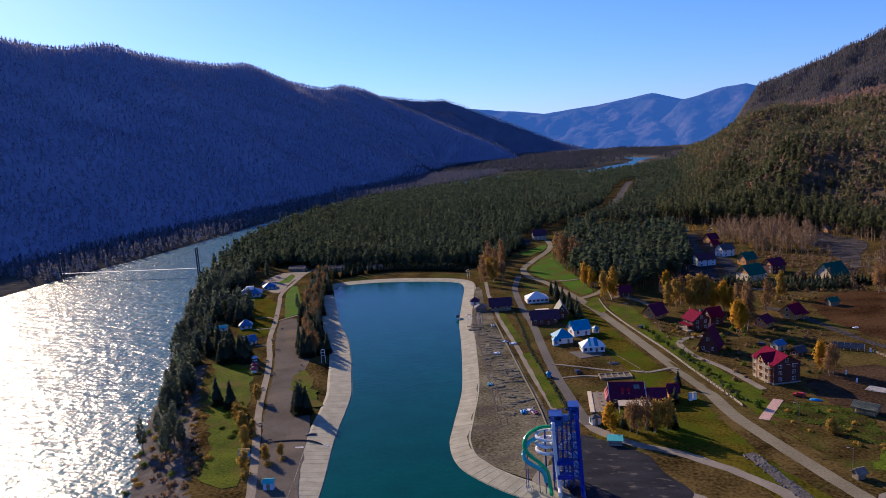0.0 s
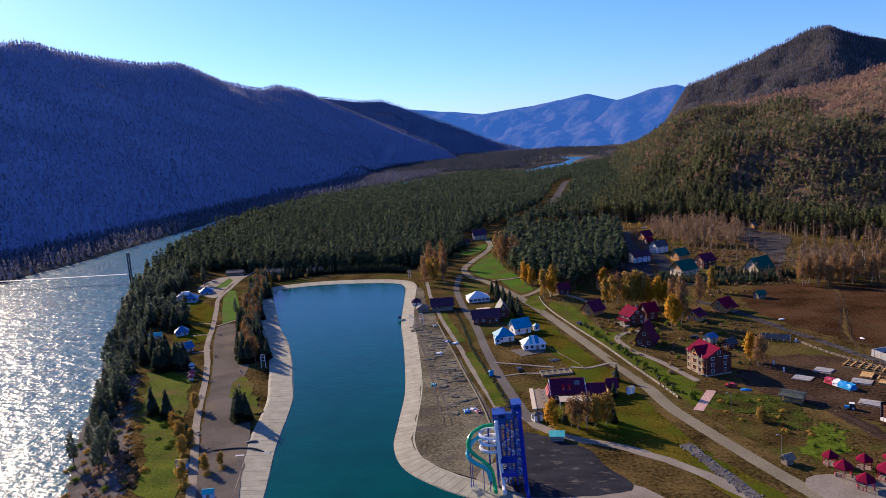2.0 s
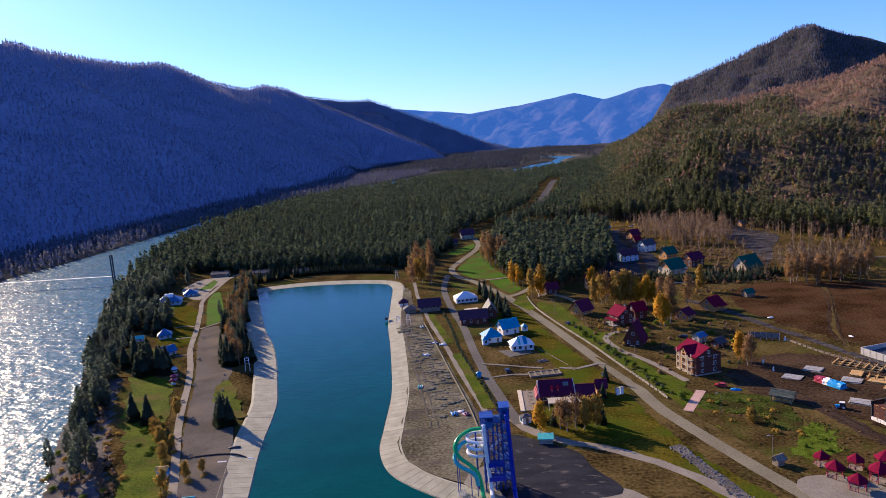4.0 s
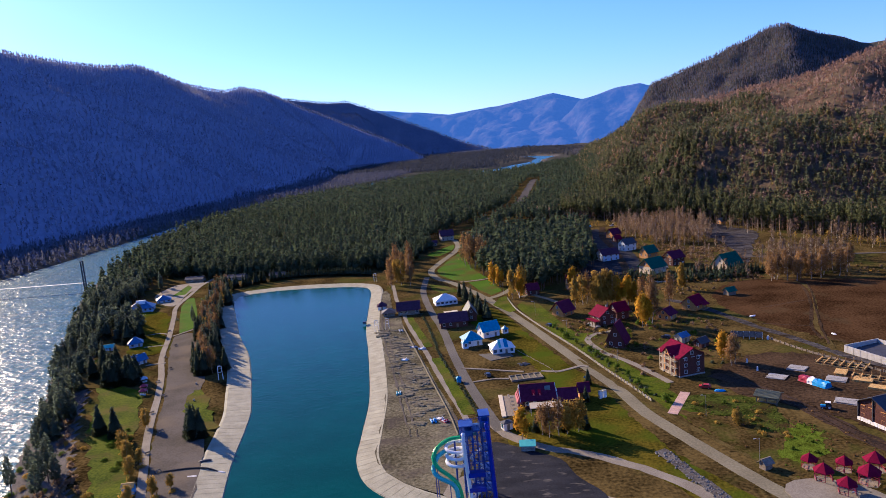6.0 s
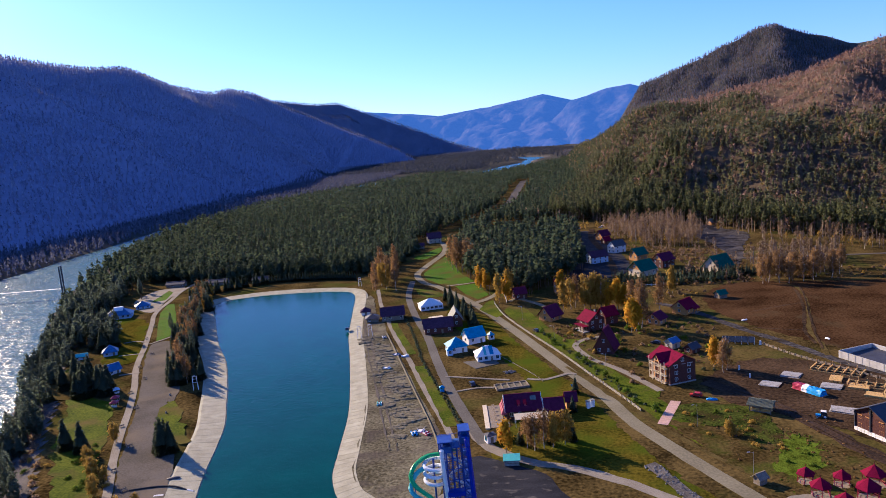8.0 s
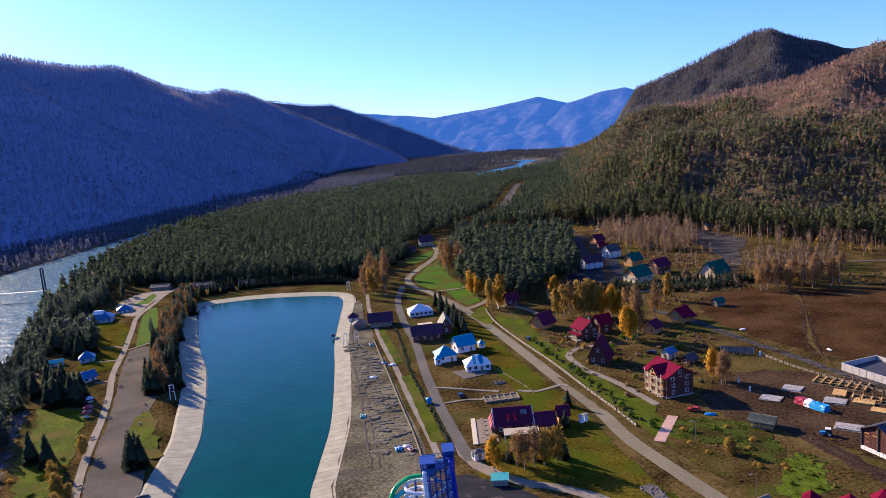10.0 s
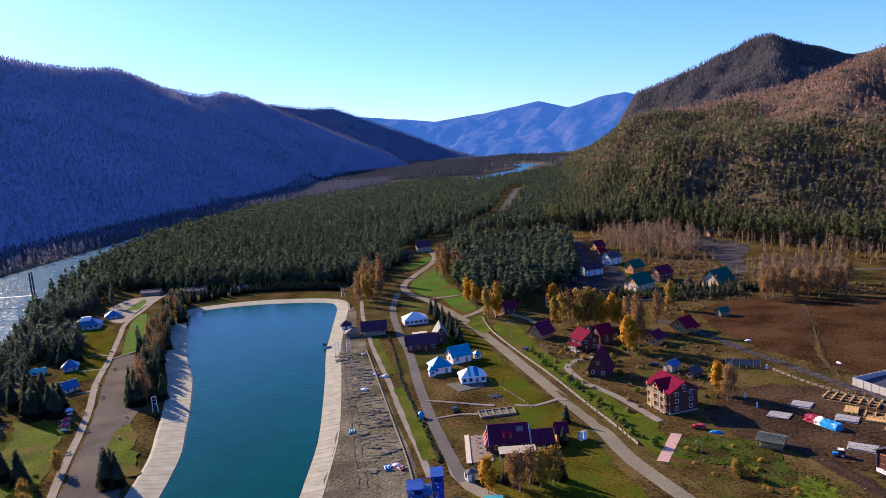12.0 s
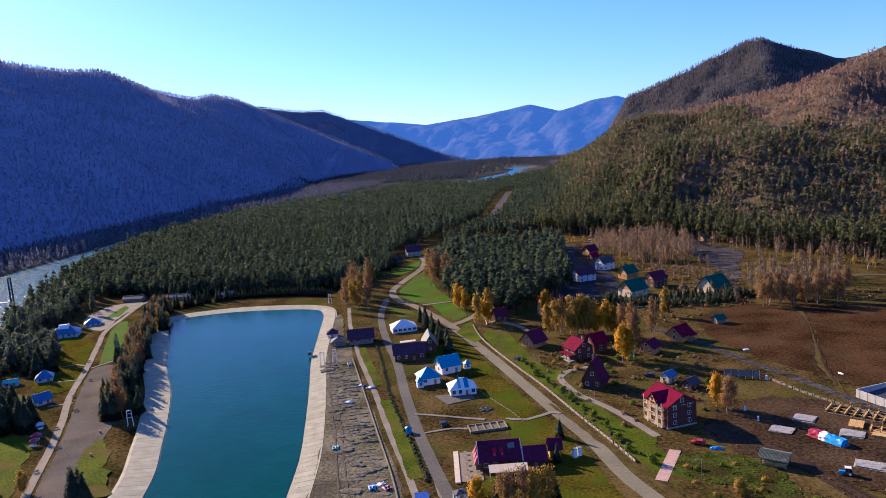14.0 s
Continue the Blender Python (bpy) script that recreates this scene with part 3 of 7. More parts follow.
sheet("building_site", rough_line(spline([(50, 192), (60, 204), (72, 208), (92, 196), (110, 172), (108, 140), (84, 142), (66, 166), (52, 178)], 1.6, True), 0.8, 8), 0.025, MUD, "muddy churned ground of a building site", "building site")
sheet("lawn_slope", rough_line(spline([(36, 168), (44, 164), (56, 160), (66, 152), (78, 142), (72, 128), (54, 132), (44, 146)], 1.6, True), 0.7, 9), 0.03, ROUGH_EARTH, "rough brown slope with dry grass", "meadow")
sheet("weed_slope", rough_line(spline([(36, 172), (42, 178), (48, 178), (56, 174), (58, 165), (57, 157), (52, 155), (49, 163), (42, 166)], 1.6, True), 0.5, 22), 0.035, WEED, "rank green growth on the slope", "meadow")
sheet("weed_slope", rough_line(spline([(51.5, 147), (55, 152.5), (58, 158), (60.5, 157.5), (62, 151), (59, 145), (54.5, 140.5), (51.5, 142)], 1.2, True), 1.0, 23), 0.04, LIME_GRASS, "bright lime green grass patch", "meadow")
strip("road_mud", [(50, 192), (54, 186), (59, 178), (65, 166), (69, 154), (73, 144), (78, 132)], 6.0, 0.045, DARK_MUD, "dark rutted mud track across the site", "track", 0.5)
for shift in (-1.3, 0.9):
    strip("mud_rut", [(54 + shift, 186), (59 + shift, 178), (65 + shift, 166), (69 + shift, 154), (73 + shift, 144)], 0.7, 0.05, MUD, "lighter wheel rut in the mud track", "track", 0.2)
sheet("yard_park", rough_line(spline([(-185, 336), (-187, 360), (-176, 367), (-171, 360), (-168, 336), (-162, 313), (-165, 311), (-174, 319)], 2.5, True), 0.2, 17), 0.05, PAVING, "pale paved yard beside the park hall", "yard")
strip("promenade", [(-172, 376), (-170.5, 356), (-165.5, 334), (-159.5, 308), (-150, 287), (-136, 256), (-125, 230), (-113, 207), (-105, 190), (-94, 165), (-83, 143), (-75, 127), (-62, 100)], 2.8, 0.06, PAVING, "pale paved promenade between lawn and gravel square", "path", 0.05)
sheet("gravel_square", rough_line(spline([(-133.5, 257), (-126, 259), (-118, 244), (-109, 226), (-98, 206), (-92, 188), (-82, 170), (-74, 154), (-69, 140), (-62, 122), (-52, 100), (-60, 98), (-80, 140), (-92, 165), (-103, 190), (-111, 207), (-123, 231)], 4, True), 0.3, 10), 0.03, GRAVEL, "grey gravel square beside the promenade", "gravel")
sheet("lawn_park", rough_line(np.array([(-134, 260), (-146, 284), (-157, 308), (-162.5, 325), (-160, 327), (-146, 300), (-131, 270)]) * PLAN, 0.3, 11), 0.03, BRIGHT_LAWN, "green lawn wedge beside the promenade", "lawn")
sheet("lawn_park", rough_line(np.array([(-175, 333), (-179, 360), (-174, 354), (-169, 336)]) * PLAN, 0.3, 24), 0.062, BRIGHT_LAWN, "green lawn beside the paved yard", "lawn")
sheet("lawn_park", rough_line(spline([(-150, 230), (-140, 232), (-128, 216), (-118, 204), (-110, 190), (-98, 165), (-86, 143), (-76, 122), (-84, 122), (-94, 140), (-104, 155), (-113, 169), (-119, 182), (-128, 197), (-140, 214)], 4, True), 0.8, 12), 0.03, LAWN, "park lawn above the river bank", "lawn")
sheet("bare_path", rough_line(spline([(-141, 204), (-147, 220), (-138, 222), (-128, 212), (-115, 204), (-113, 197), (-124, 201), (-131, 200)], 3, True), 0.4, 18), 0.05, TRACK, "trodden tan earth across the park lawn", "path")
sheet("lawn_park", rough_line(spline([(-176, 300), (-158, 296), (-140, 262), (-128, 236), (-138, 234), (-152, 252), (-166, 276)], 4, True), 0.8, 13), 0.028, DRY_GRASS, "yellowing grass round the park cottages", "lawn")
sheet("lawn_patch", rough_line(spline([(-96, 196), (-88, 186), (-80, 172), (-76, 166), (-82, 166), (-92, 180)], 3, True), 0.8, 14), 0.04, LAWN, "grassy patch by the pool bank", "lawn")
# Surface darkened to stand in for the pine grove's shadow.
sheet("yard_hamlet", rough_line(spline([(35, 449), (47, 470), (54, 409), (55, 350), (45, 327), (26, 328), (28, 357)], 2.5, True), 0.4, 15), 0.03, SHADE_ASPHALT, "paved yard between the hamlet houses", "yard")
sheet("clearing", rough_line(spline([(100, 440), (116, 467), (124, 442), (130, 420), (118, 388), (108, 356), (98, 332), (103, 372), (104, 400)], 2.5, True), 0.8, 16), 0.03, STONY, "dark stony clearing at the forest edge", "clearing")
sheet("river_bar", np.array([(-266, 1225), (-247, 1330), (-236, 1375), (-228, 1385), (-236, 1320), (-252, 1232)]) * PLAN, -3.4, SHINGLE, "pale shingle bar at the river bend", "shingle bar", 0.3)
strip("path_park", [(-147, 260), (-143, 262), (-138.5, 260)], 1.4, 0.07, PAVING, "narrow pale path across the park lawn", "path", 0.05)
strip("path_park", [(-135, 257), (-132.5, 262), (-130, 268)], 1.4, 0.07, PAVING, "narrow pale path across the park lawn", "path", 0.05)
strip("path_park", [(-139, 243), (-135, 244), (-130.5, 245)], 1.4, 0.07, PAVING, "narrow pale path across the park lawn", "path", 0.05)
strip("path_park", [(-126, 221), (-123, 222), (-120, 223)], 1.4, 0.07, PAVING, "narrow pale path across the park lawn", "path", 0.05)
for shift in (0, -1.7):
    strip("bank_rut", [(-56.5 + shift, 282), (-49 + shift, 250), (-43 + shift, 226), (-35 + shift, 198), (-28 + shift, 172), (-24 + shift, 158)], 0.7, 0.055, GRAVEL, "grey wheel rut along the earth bank", "track", 0.25)
strip("forest_cut", [(-30, 560), (-10, 640), (-2, 760), (4, 880), (10, 980)], 12, 0.03, GRAVEL, "pale track through the pine forest", "track", 1.0)


# ---- trees ----
def stem(height, low, high, sides=6, lean=0.0, wave=0.0, rings=5, seed=0):
    rng = np.random.default_rng(seed)
    v, f = [], []
    for k in range(rings):
        t = k / (rings - 1)
        cx, cy = lean * t * height + wave * rng.normal(), wave * rng.normal()
        r = low + (high - low) * t
        v += [(cx + r * math.cos(a), cy + r * math.sin(a), t * height) for a in np.arange(sides) * 2 * math.pi / sides]
    for k in range(rings - 1):
        for j in range(sides):
            a, b = k * sides + j, k * sides + (j + 1) % sides
            f += [(a, b, b + sides), (a, b + sides, a + sides)]
    return np.array(v), np.array(f)


def limb(start, end, r):
    """A thin tapered branch."""
    start, end = np.array(start, float), np.array(end, float)
    way = end - start
    a = np.cross(way, (0.3, 0.2, 1.0))
    a /= np.linalg.norm(a) + 1e-9
    b = np.cross(way, a)
    b /= np.linalg.norm(b) + 1e-9
    v = [start + r * (a * math.cos(k) + b * math.sin(k)) for k in (0, 2.09, 4.19)] + [end]
    return np.array(v), np.array([(0, 1, 3), (1, 2, 3), (2, 0, 3)])


def clumps(centres, spread, count, size, rng, flat=0.6, droop=0.0):
    """Small leaf clumps scattered round the centres: one triangle each."""
    c = centres[rng.integers(0, len(centres), count)] + rng.normal(0, 1, (count, 3)) * spread
    a = rng.normal(0, 1, (count, 3)) * (1, 1, flat)
    b = rng.normal(0, 1, (count, 3)) * (1, 1, flat)
    a /= np.linalg.norm(a, axis=1)[:, None]
    b /= np.linalg.norm(b, axis=1)[:, None]
    s = size * rng.uniform(0.6, 1.4, (count, 1))
    v = np.stack([c - a * s * 0.6, c + a * s * 0.6 - b * s * 0.2, c + b * s - (0, 0, droop * size)], 1).reshape(-1, 3)
    return v, np.arange(count * 3).reshape(-1, 3)


def joined(pieces):
    v, f, base = [], [], 0
    for pv, pf in pieces:
        v.append(pv)
        f.append(pf + base)
        base += len(pv)
    return np.concatenate(v), np.concatenate(f)


def pine_shape(seed, count=150, size=1.3, h=18.0, limbs=True, wide=1.0, bare=0.3):
    """Trunk and crown of a pine 18 m high, bare below: an uneven pointed crown with lumps and gaps."""
    rng = np.random.default_rng(seed)
    wood = [stem(h * 0.95, 0.24, 0.05, 5, rng.normal(0, 0.01), 0.08, 5, seed) if limbs else stem(h * 0.95, 0.26, 0.08, 4, 0.0, 0.05, 3, seed)]
    t = 1 - np.sqrt(rng.uniform(0.0, 1.0, count))
    a = rng.uniform(0, 6.283, count)
    p, q = rng.uniform(0, 6.28, 2)
    lump = 0.80 + 0.20 * np.sin(3 * a + p + 5 * t) + 0.14 * np.sin(5 * a - q - 9 * t)
    r = 2.75 * wide * (1 - t) ** 0.62 * np.minimum(1, (t + 0.10) / 0.28) ** 0.6 * lump * rng.uniform(0.62, 1.0, count)
    c = np.stack([r * np.cos(a), r * np.sin(a), h * (bare + (1 - bare) * t)], 1)
    if limbs:
        for k in range(14):
            j = rng.integers(0, count)
            wood.append(limb((0, 0, c[j, 2] - 0.2 * r[j]), c[j], 0.06))
    return joined(wood), clumps(c, 0.12, count, size, rng, 0.8, 0.15)


def spruce_shape(seed, count=160, size=0.8, h=14.0, wide=0.2):
    """Trunk and crown of a narrow conifer, branched to the ground."""
    rng = np.random.default_rng(seed)
    wood = [stem(h, 0.2, 0.03, 5, 0, 0.03, 4, seed)]
    t = 1 - np.sqrt(rng.uniform(0.0005, 1, count))
    a = rng.uniform(0, 6.28, count)
    r = h * wide * (1 - t) * rng.uniform(0.55, 1.12, count) + 0.1
    root = np.stack([0.35 * r * np.cos(a), 0.35 * r * np.sin(a), h * (0.06 + 0.94 * t)], 1)
    tip = np.stack([r * np.cos(a), r * np.sin(a), h * (0.06 + 0.94 * t) - 0.28 * r], 1)
    side = np.stack([-np.sin(a), np.cos(a), 0.2 * rng.normal(0, 1, count)], 1) * size * rng.uniform(0.5, 1.0, (count, 1))
    v = np.stack([root - side, root + side, tip], 1).reshape(-1, 3)
    extra = clumps(np.stack([0.7 * r * np.cos(a), 0.7 * r * np.sin(a), h * (0.06 + 0.94 * t)], 1), 0.2, count // 2, size * 0.7, rng, 0.7)
    return joined(wood), joined([(v, np.arange(count * 3).reshape(-1, 3)), extra])


def birch_shape(seed, count=260, size=0.5, h=13.0, thin=1.0, limbs=True):
    """Trunk with rising limbs and a narrow, thin crown."""
    rng = np.random.default_rng(seed)
    wood = [stem(h * 0.96, 0.15, 0.03, 5, rng.normal(0, 0.02), 0.1, 6, seed) if limbs else stem(h * 0.96, 0.2, 0.05, 3, 0.0, 0.1, 3, seed)]
    tips = []
    for k in range(26):
        u = rng.uniform(0.16, 0.93)
        z = h * u * 0.92
        reach = (1.75 * (1 - abs(2 * u - 0.92) ** 2.2) + 0.2) * rng.uniform(0.55, 1.15)
        a = rng.uniform(0, 6.28)
        tip = np.array((reach * math.cos(a), reach * math.sin(a), z + reach * 0.6))
        if limbs:
            wood.append(limb((0, 0, z), tip, 0.045))
        tips += [tip, tip * (0.6, 0.6, 1) - (0, 0, 0.3 * reach)]
    return joined(wood), clumps(np.array(tips), np.array((0.5, 0.5, 0.7)) * thin, count, size, rng, 1.0, 0.6)


def bush_shape(seed, count=300, size=0.35, r=1.6):
    rng = np.random.default_rng(seed)
    wood, tips = [], []
    for k in range(12):
        a, e = rng.uniform(0, 6.28), rng.uniform(0.3, 1.4)
        tip = r * rng.uniform(0.6, 1.0) * np.array((math.cos(a) * math.cos(e), math.sin(a) * math.cos(e), math.sin(e) * 1.1))
        wood.append(limb((0, 0, -0.05), tip, 0.05))
        tips.append(tip)
    return joined(wood), clumps(np.array(tips), r * 0.22, count, size, rng, 1.0)


def wood_of(name, points, shapes, scales, materials, label, category):
    """A wood of trees too many to count, as one mesh."""
    rng = np.random.default_rng(len(points))
    points = np.asarray(points)
    kind = rng.integers(0, len(shapes), len(points))
    verts, faces, index, soft, base = [], [], [], [], 0
    for k, (wood, crown) in enumerate(shapes):
        some = points[kind == k]
        if not len(some):
            continue
        turn = rng.uniform(0, 6.283, len(some))
        size = rng.uniform(*scales, len(some))
        high = size * rng.uniform(0.9, 1.15, len(some))
        place = np.concatenate([some, land(some[:, 0], some[:, 1])[:, None] - 0.15], 1)
        for slot, (v, f) in enumerate((wood, crown)):
            f, n = soft_crown(v, f) if slot else (f, round_stem(v))
            c, s = np.cos(turn)[:, None], np.sin(turn)[:, None]
            x = (v[:, 0] * c - v[:, 1] * s) * size[:, None] + place[:, :1]
            y = (v[:, 0] * s + v[:, 1] * c) * size[:, None] + place[:, 1:2]
            z = v[:, 2] * high[:, None] + place[:, 2:]
            verts.append(np.stack([x, y, z], -1).reshape(-1, 3))
            soft.append(np.stack([n[:, 0] * c - n[:, 1] * s, n[:, 0] * s + n[:, 1] * c, np.broadcast_to(n[:, 2], x.shape)], -1).reshape(-1, 3))
            faces.append((f[None] + (np.arange(len(some)) * len(v))[:, None, None]).reshape(-1, 3) + base)
            index.append(np.full(len(some) * len(f), slot))
            base += len(some) * len(v)
    ob = mesh_of(name, np.concatenate(verts), np.concatenate(faces), materials, np.concatenate(index), False, np.concatenate(soft))
    return tagged(ob, label, category, "", "stuff")


def scatter(outline, gap, seed, avoid=(), jitter=0.45, patchy=None):
    """Points about gap metres apart inside an outline, clear of others."""
    rng = np.random.default_rng(seed)
    o = np.asarray(outline, float) * PLAN
    x, y = np.meshgrid(np.arange(o[:, 0].min(), o[:, 0].max(), gap), np.arange(o[:, 1].min(), o[:, 1].max(), gap))
    x, y = (x + rng.uniform(-1, 1, x.shape) * gap * jitter).ravel(), (y + rng.uniform(-1, 1, y.shape) * gap * jitter).ravel()
    keep = inside(x, y, o)
    if patchy is not None:
        keep &= ripple(x * 9, y * 9) > patchy
    for other in avoid:
        keep &= ~inside(x, y, other)
    return np.stack([x, y], 1)[keep]


PINES = [pine_shape(s, 84, 2.0, h=17.0 + s, limbs=False, wide=0.9 + 0.06 * s) for s in (1, 2, 3, 4, 5)]
BANK_PINES = [pine_shape(s, 420, 1.15, 16.0, True, 1.5, 0.18) for s in (8, 9)] + [spruce_shape(s, 260, 1.1, 13.0, 0.30) for s in (10, 16, 17)]
SMALL_PINES = [pine_shape(s, 26, 2.9, limbs=False, wide=1.05) for s in (5, 6, 7)]
BIRCHES = [birch_shape(s, 190, 0.55, 14.5, 0.8) for s in (11, 12, 13)]
SMALL_BIRCHES = [birch_shape(s, 28, 1.6, limbs=False) for s in (14, 15)]
def tiny_shape(seed, h=12.0):
    """A tree seen from very far: stem and a few clumps."""
    rng = np.random.default_rng(seed)
    z = rng.uniform(0.3, 1.0, 9)
    r = 2.2 * (1.05 - z)
    a = rng.uniform(0, 6.28, 9)
    tips = np.stack([r * np.cos(a), r * np.sin(a), z * h], 1)
    return stem(h * 0.9, 0.3, 0.1, 3, 0, 0, 2, seed), clumps(tips, 0.5, 12, 2.6, rng, 0.9)


TINY = [tiny_shape(s) for s in (71, 72, 73, 74)]


def far_shape(seed, h=11.0):
    """The pointed crown of a tree a kilometre away."""
    rng = np.random.default_rng(seed)
    t = np.linspace(0.12, 0.92, 7)
    a = rng.uniform(0, 6.28, 7)
    r = 2.3 * (1.0 - t)
    tips = np.stack([r * np.cos(a), r * np.sin(a), t * h], 1)
    side = np.stack([-np.sin(a), np.cos(a), 0 * a], 1) * (2.6 - 1.5 * t)[:, None]
    v = np.stack([tips - side, tips + side, tips * (0.3, 0.3, 1) + (0, 0, h * 0.3)], 1).reshape(-1, 3)
    return limb((0, 0, 0), (0, 0, h * 0.8), 0.25), (v, np.arange(21).reshape(-1, 3))


FAR_TREES = [far_shape(s) for s in (75, 76, 77, 78)]

CUT = [(-60, 440), (-30, 560), (-10, 640), (-2, 760), (4, 880), (10, 980)]
cut_left, cut_right = sides_of(spline(CUT, 20), 30)
cut_road = np.concatenate([cut_left, cut_right[::-1]])
forest_gap = [(30, 545), (75, 505), (111, 480), (130, 560), (110, 760), (60, 800), (30, 640)]
wood_of("pine_forest", scatter(forest_gap, 6.6, 46), PINES, (0.55, 0.95), (SUNLIT_BARK, EDGE_PINE), "dark pines at the foot of the hill", "forest")
forest_near = [(-205, 296), (-212, 318), (-200, 352), (-202, 384), (-186, 392), (-168, 386), (-150, 388), (-120, 386), (-92, 384), (-84, 404), (-74, 440), (-58, 480), (-46, 500), (-20, 470), (-16, 540), (30, 545), (60, 700), (-315, 700), (-310, 640), (-297, 560), (-277, 480), (-252, 410), (-228, 355)]
wood_of("pine_forest", scatter(forest_near, 6.3, 21, [cut_road]), PINES, (0.5, 0.95), (BARK, PINE_GREEN), "dense dark green pine forest filling the valley floor", "forest")
front_trees = [(-204, 384), (-190, 386), (-172, 374), (-150, 373), (-120, 373), (-92, 371), (-80, 376), (-84, 402), (-92, 398), (-120, 398), (-150, 400), (-186, 404), (-206, 398)]
wood_of("pine_forest", scatter(front_trees, 5.4, 39), BANK_PINES, (0.75, 1.2), (BARK, PINE_GREEN), "closed dark front of the pine forest behind the pool", "forest")
forest_far = [(-315, 700), (60, 700), (66, 800), (90, 900), (100, 1100), (100, 1330), (100, 1490), (40, 1350), (8, 1285), (-22, 1215), (-56, 1180), (-116, 1250), (-170, 1262), (-207, 1160), (-236, 1060), (-274, 985), (-312, 900), (-320, 770)]
wood_of("pine_forest", scatter(forest_far, 8.6, 22, [cut_road]), SMALL_PINES, (0.55, 0.95), (BARK, PINE_GREEN), "distant pine forest along the valley floor", "forest")
forest_foot = [(-424, 1500), (-420, 1850), (-390, 1990), (-330, 2050), (-292, 2080), (-300, 2110), (-330, 2450), (-100, 2500), (-60, 2100), (-100, 1700), (-60, 1480), (-75, 1400), (-150, 1400)]
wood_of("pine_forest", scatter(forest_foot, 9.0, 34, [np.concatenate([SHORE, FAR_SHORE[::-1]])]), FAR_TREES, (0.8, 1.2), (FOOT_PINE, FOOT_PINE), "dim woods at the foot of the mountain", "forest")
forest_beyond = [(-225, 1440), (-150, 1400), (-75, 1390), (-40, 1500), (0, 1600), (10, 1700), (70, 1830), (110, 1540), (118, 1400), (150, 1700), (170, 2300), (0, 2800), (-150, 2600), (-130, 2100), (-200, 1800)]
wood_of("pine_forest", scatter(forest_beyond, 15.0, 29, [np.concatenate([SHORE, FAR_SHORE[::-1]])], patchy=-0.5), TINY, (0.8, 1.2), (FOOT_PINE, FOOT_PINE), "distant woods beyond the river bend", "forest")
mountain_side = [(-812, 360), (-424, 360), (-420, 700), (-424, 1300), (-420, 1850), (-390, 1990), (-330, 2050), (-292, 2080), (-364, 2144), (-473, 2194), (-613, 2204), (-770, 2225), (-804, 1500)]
shore_wood = [(-424, 360), (-420, 700), (-424, 1300), (-424, 1500), (-225, 1500), (-244, 1325), (-284, 1180), (-322, 1030), (-347, 920), (-360, 800), (-366, 720), (-354, 600), (-347, 480), (-344, 360)]
wood_of("shore_woods", scatter(shore_wood, 7.8, 47), FAR_TREES, (0.6, 1.0), (HAZED_SHORE_TREES, HAZED_SHORE_TREES), "dark woods along the foot of the mountain", "forest")
wood_of("mountain_forest", scatter(mountain_side, 8.8, 61), FAR_TREES, (0.55, 1.0), (HAZY_PINE, HAZY_PINE), "forest covering the shaded mountain side, tinted with blue haze", "forest")
grove = [(-34, 384), (-24, 352), (-16, 326), (-4, 308), (8, 300), (16, 312), (25, 326), (33, 345), (35, 380), (39, 430), (34, 480), (-10, 460), (-34, 440)]
wood_of("pine_grove", scatter(grove, 6.0, 23), PINES, (0.7, 1.15), (BARK, PINE_GREEN), "dark pine grove beside the main road", "grove")
bank_strip = [(-120, 158), (-134, 180), (-150, 206), (-172, 244), (-198, 290), (-184, 298), (-163, 254), (-146, 222), (-136, 200), (-127, 184), (-116, 168)]
wood_of("riverside_trees", scatter(bank_strip, 5.6, 24), BANK_PINES, (0.48, 0.92), (BARK, RIVER_PINE), "dark pines along the river bank", "riverside trees")
road_pines = [(-86, 404), (-86, 378), (-70, 364), (-64, 374), (-61, 396), (-59, 420), (-56, 444), (-62, 452), (-74, 440)]
wood_of("pine_grove", scatter(road_pines, 5.6, 41), BANK_PINES, (0.6, 1.05), (BARK, PINE_GREEN), "dark pines where the main road enters the forest", "grove")
park_pines = [(-200, 296), (-188, 302), (-184, 312), (-192, 334), (-200, 362), (-214, 340)]
park_clump = [(-170, 264), (-158, 250), (-150, 256), (-158, 280), (-174, 292)]
for k, outline in enumerate((park_pines, park_clump)):
    wood_of("park_conifers", scatter(outline, 6.2, 36 + k), BANK_PINES, (0.75, 1.2), (BARK, RIVER_PINE), "dense dark conifers round the park cottages", "conifers")
TALL_PINES = [pine_shape(s, 120, 1.35, 24.0, limbs=False, bare=0.5) for s in (91, 92, 93)]
forest_edge = [(25, 540), (45, 512), (69, 498), (109, 472), (123, 440), (138, 413), (157, 393), (172, 364), (230, 325), (236, 352), (197, 388), (170, 422), (145, 452), (120, 502), (88, 530), (31, 568)]
wood_of("forest_edge_pines", scatter(forest_edge, 7.0, 38), TALL_PINES, (0.8, 1.2), (SUNLIT_BARK, EDGE_PINE), "tall pines with bare pale trunks at the forest edge", "forest")
hill_top = [(205, 600), (235, 545), (260, 515), (470, 330), (640, 420), (470, 640), (345, 700), (312, 790), (262, 885), (186, 940), (180, 890), (226, 810), (232, 720), (212, 650)]
hill_wood = [(-6, 560), (31, 545), (75, 505), (111, 480), (130, 440), (160, 400), (190, 360), (300, 300), (470, 330), (470, 600), (330, 690), (300, 815), (262, 900), (225, 1000), (190, 1200), (130, 1345), (88, 1345), (80, 1200), (80, 1000), (66, 800), (50, 640)]
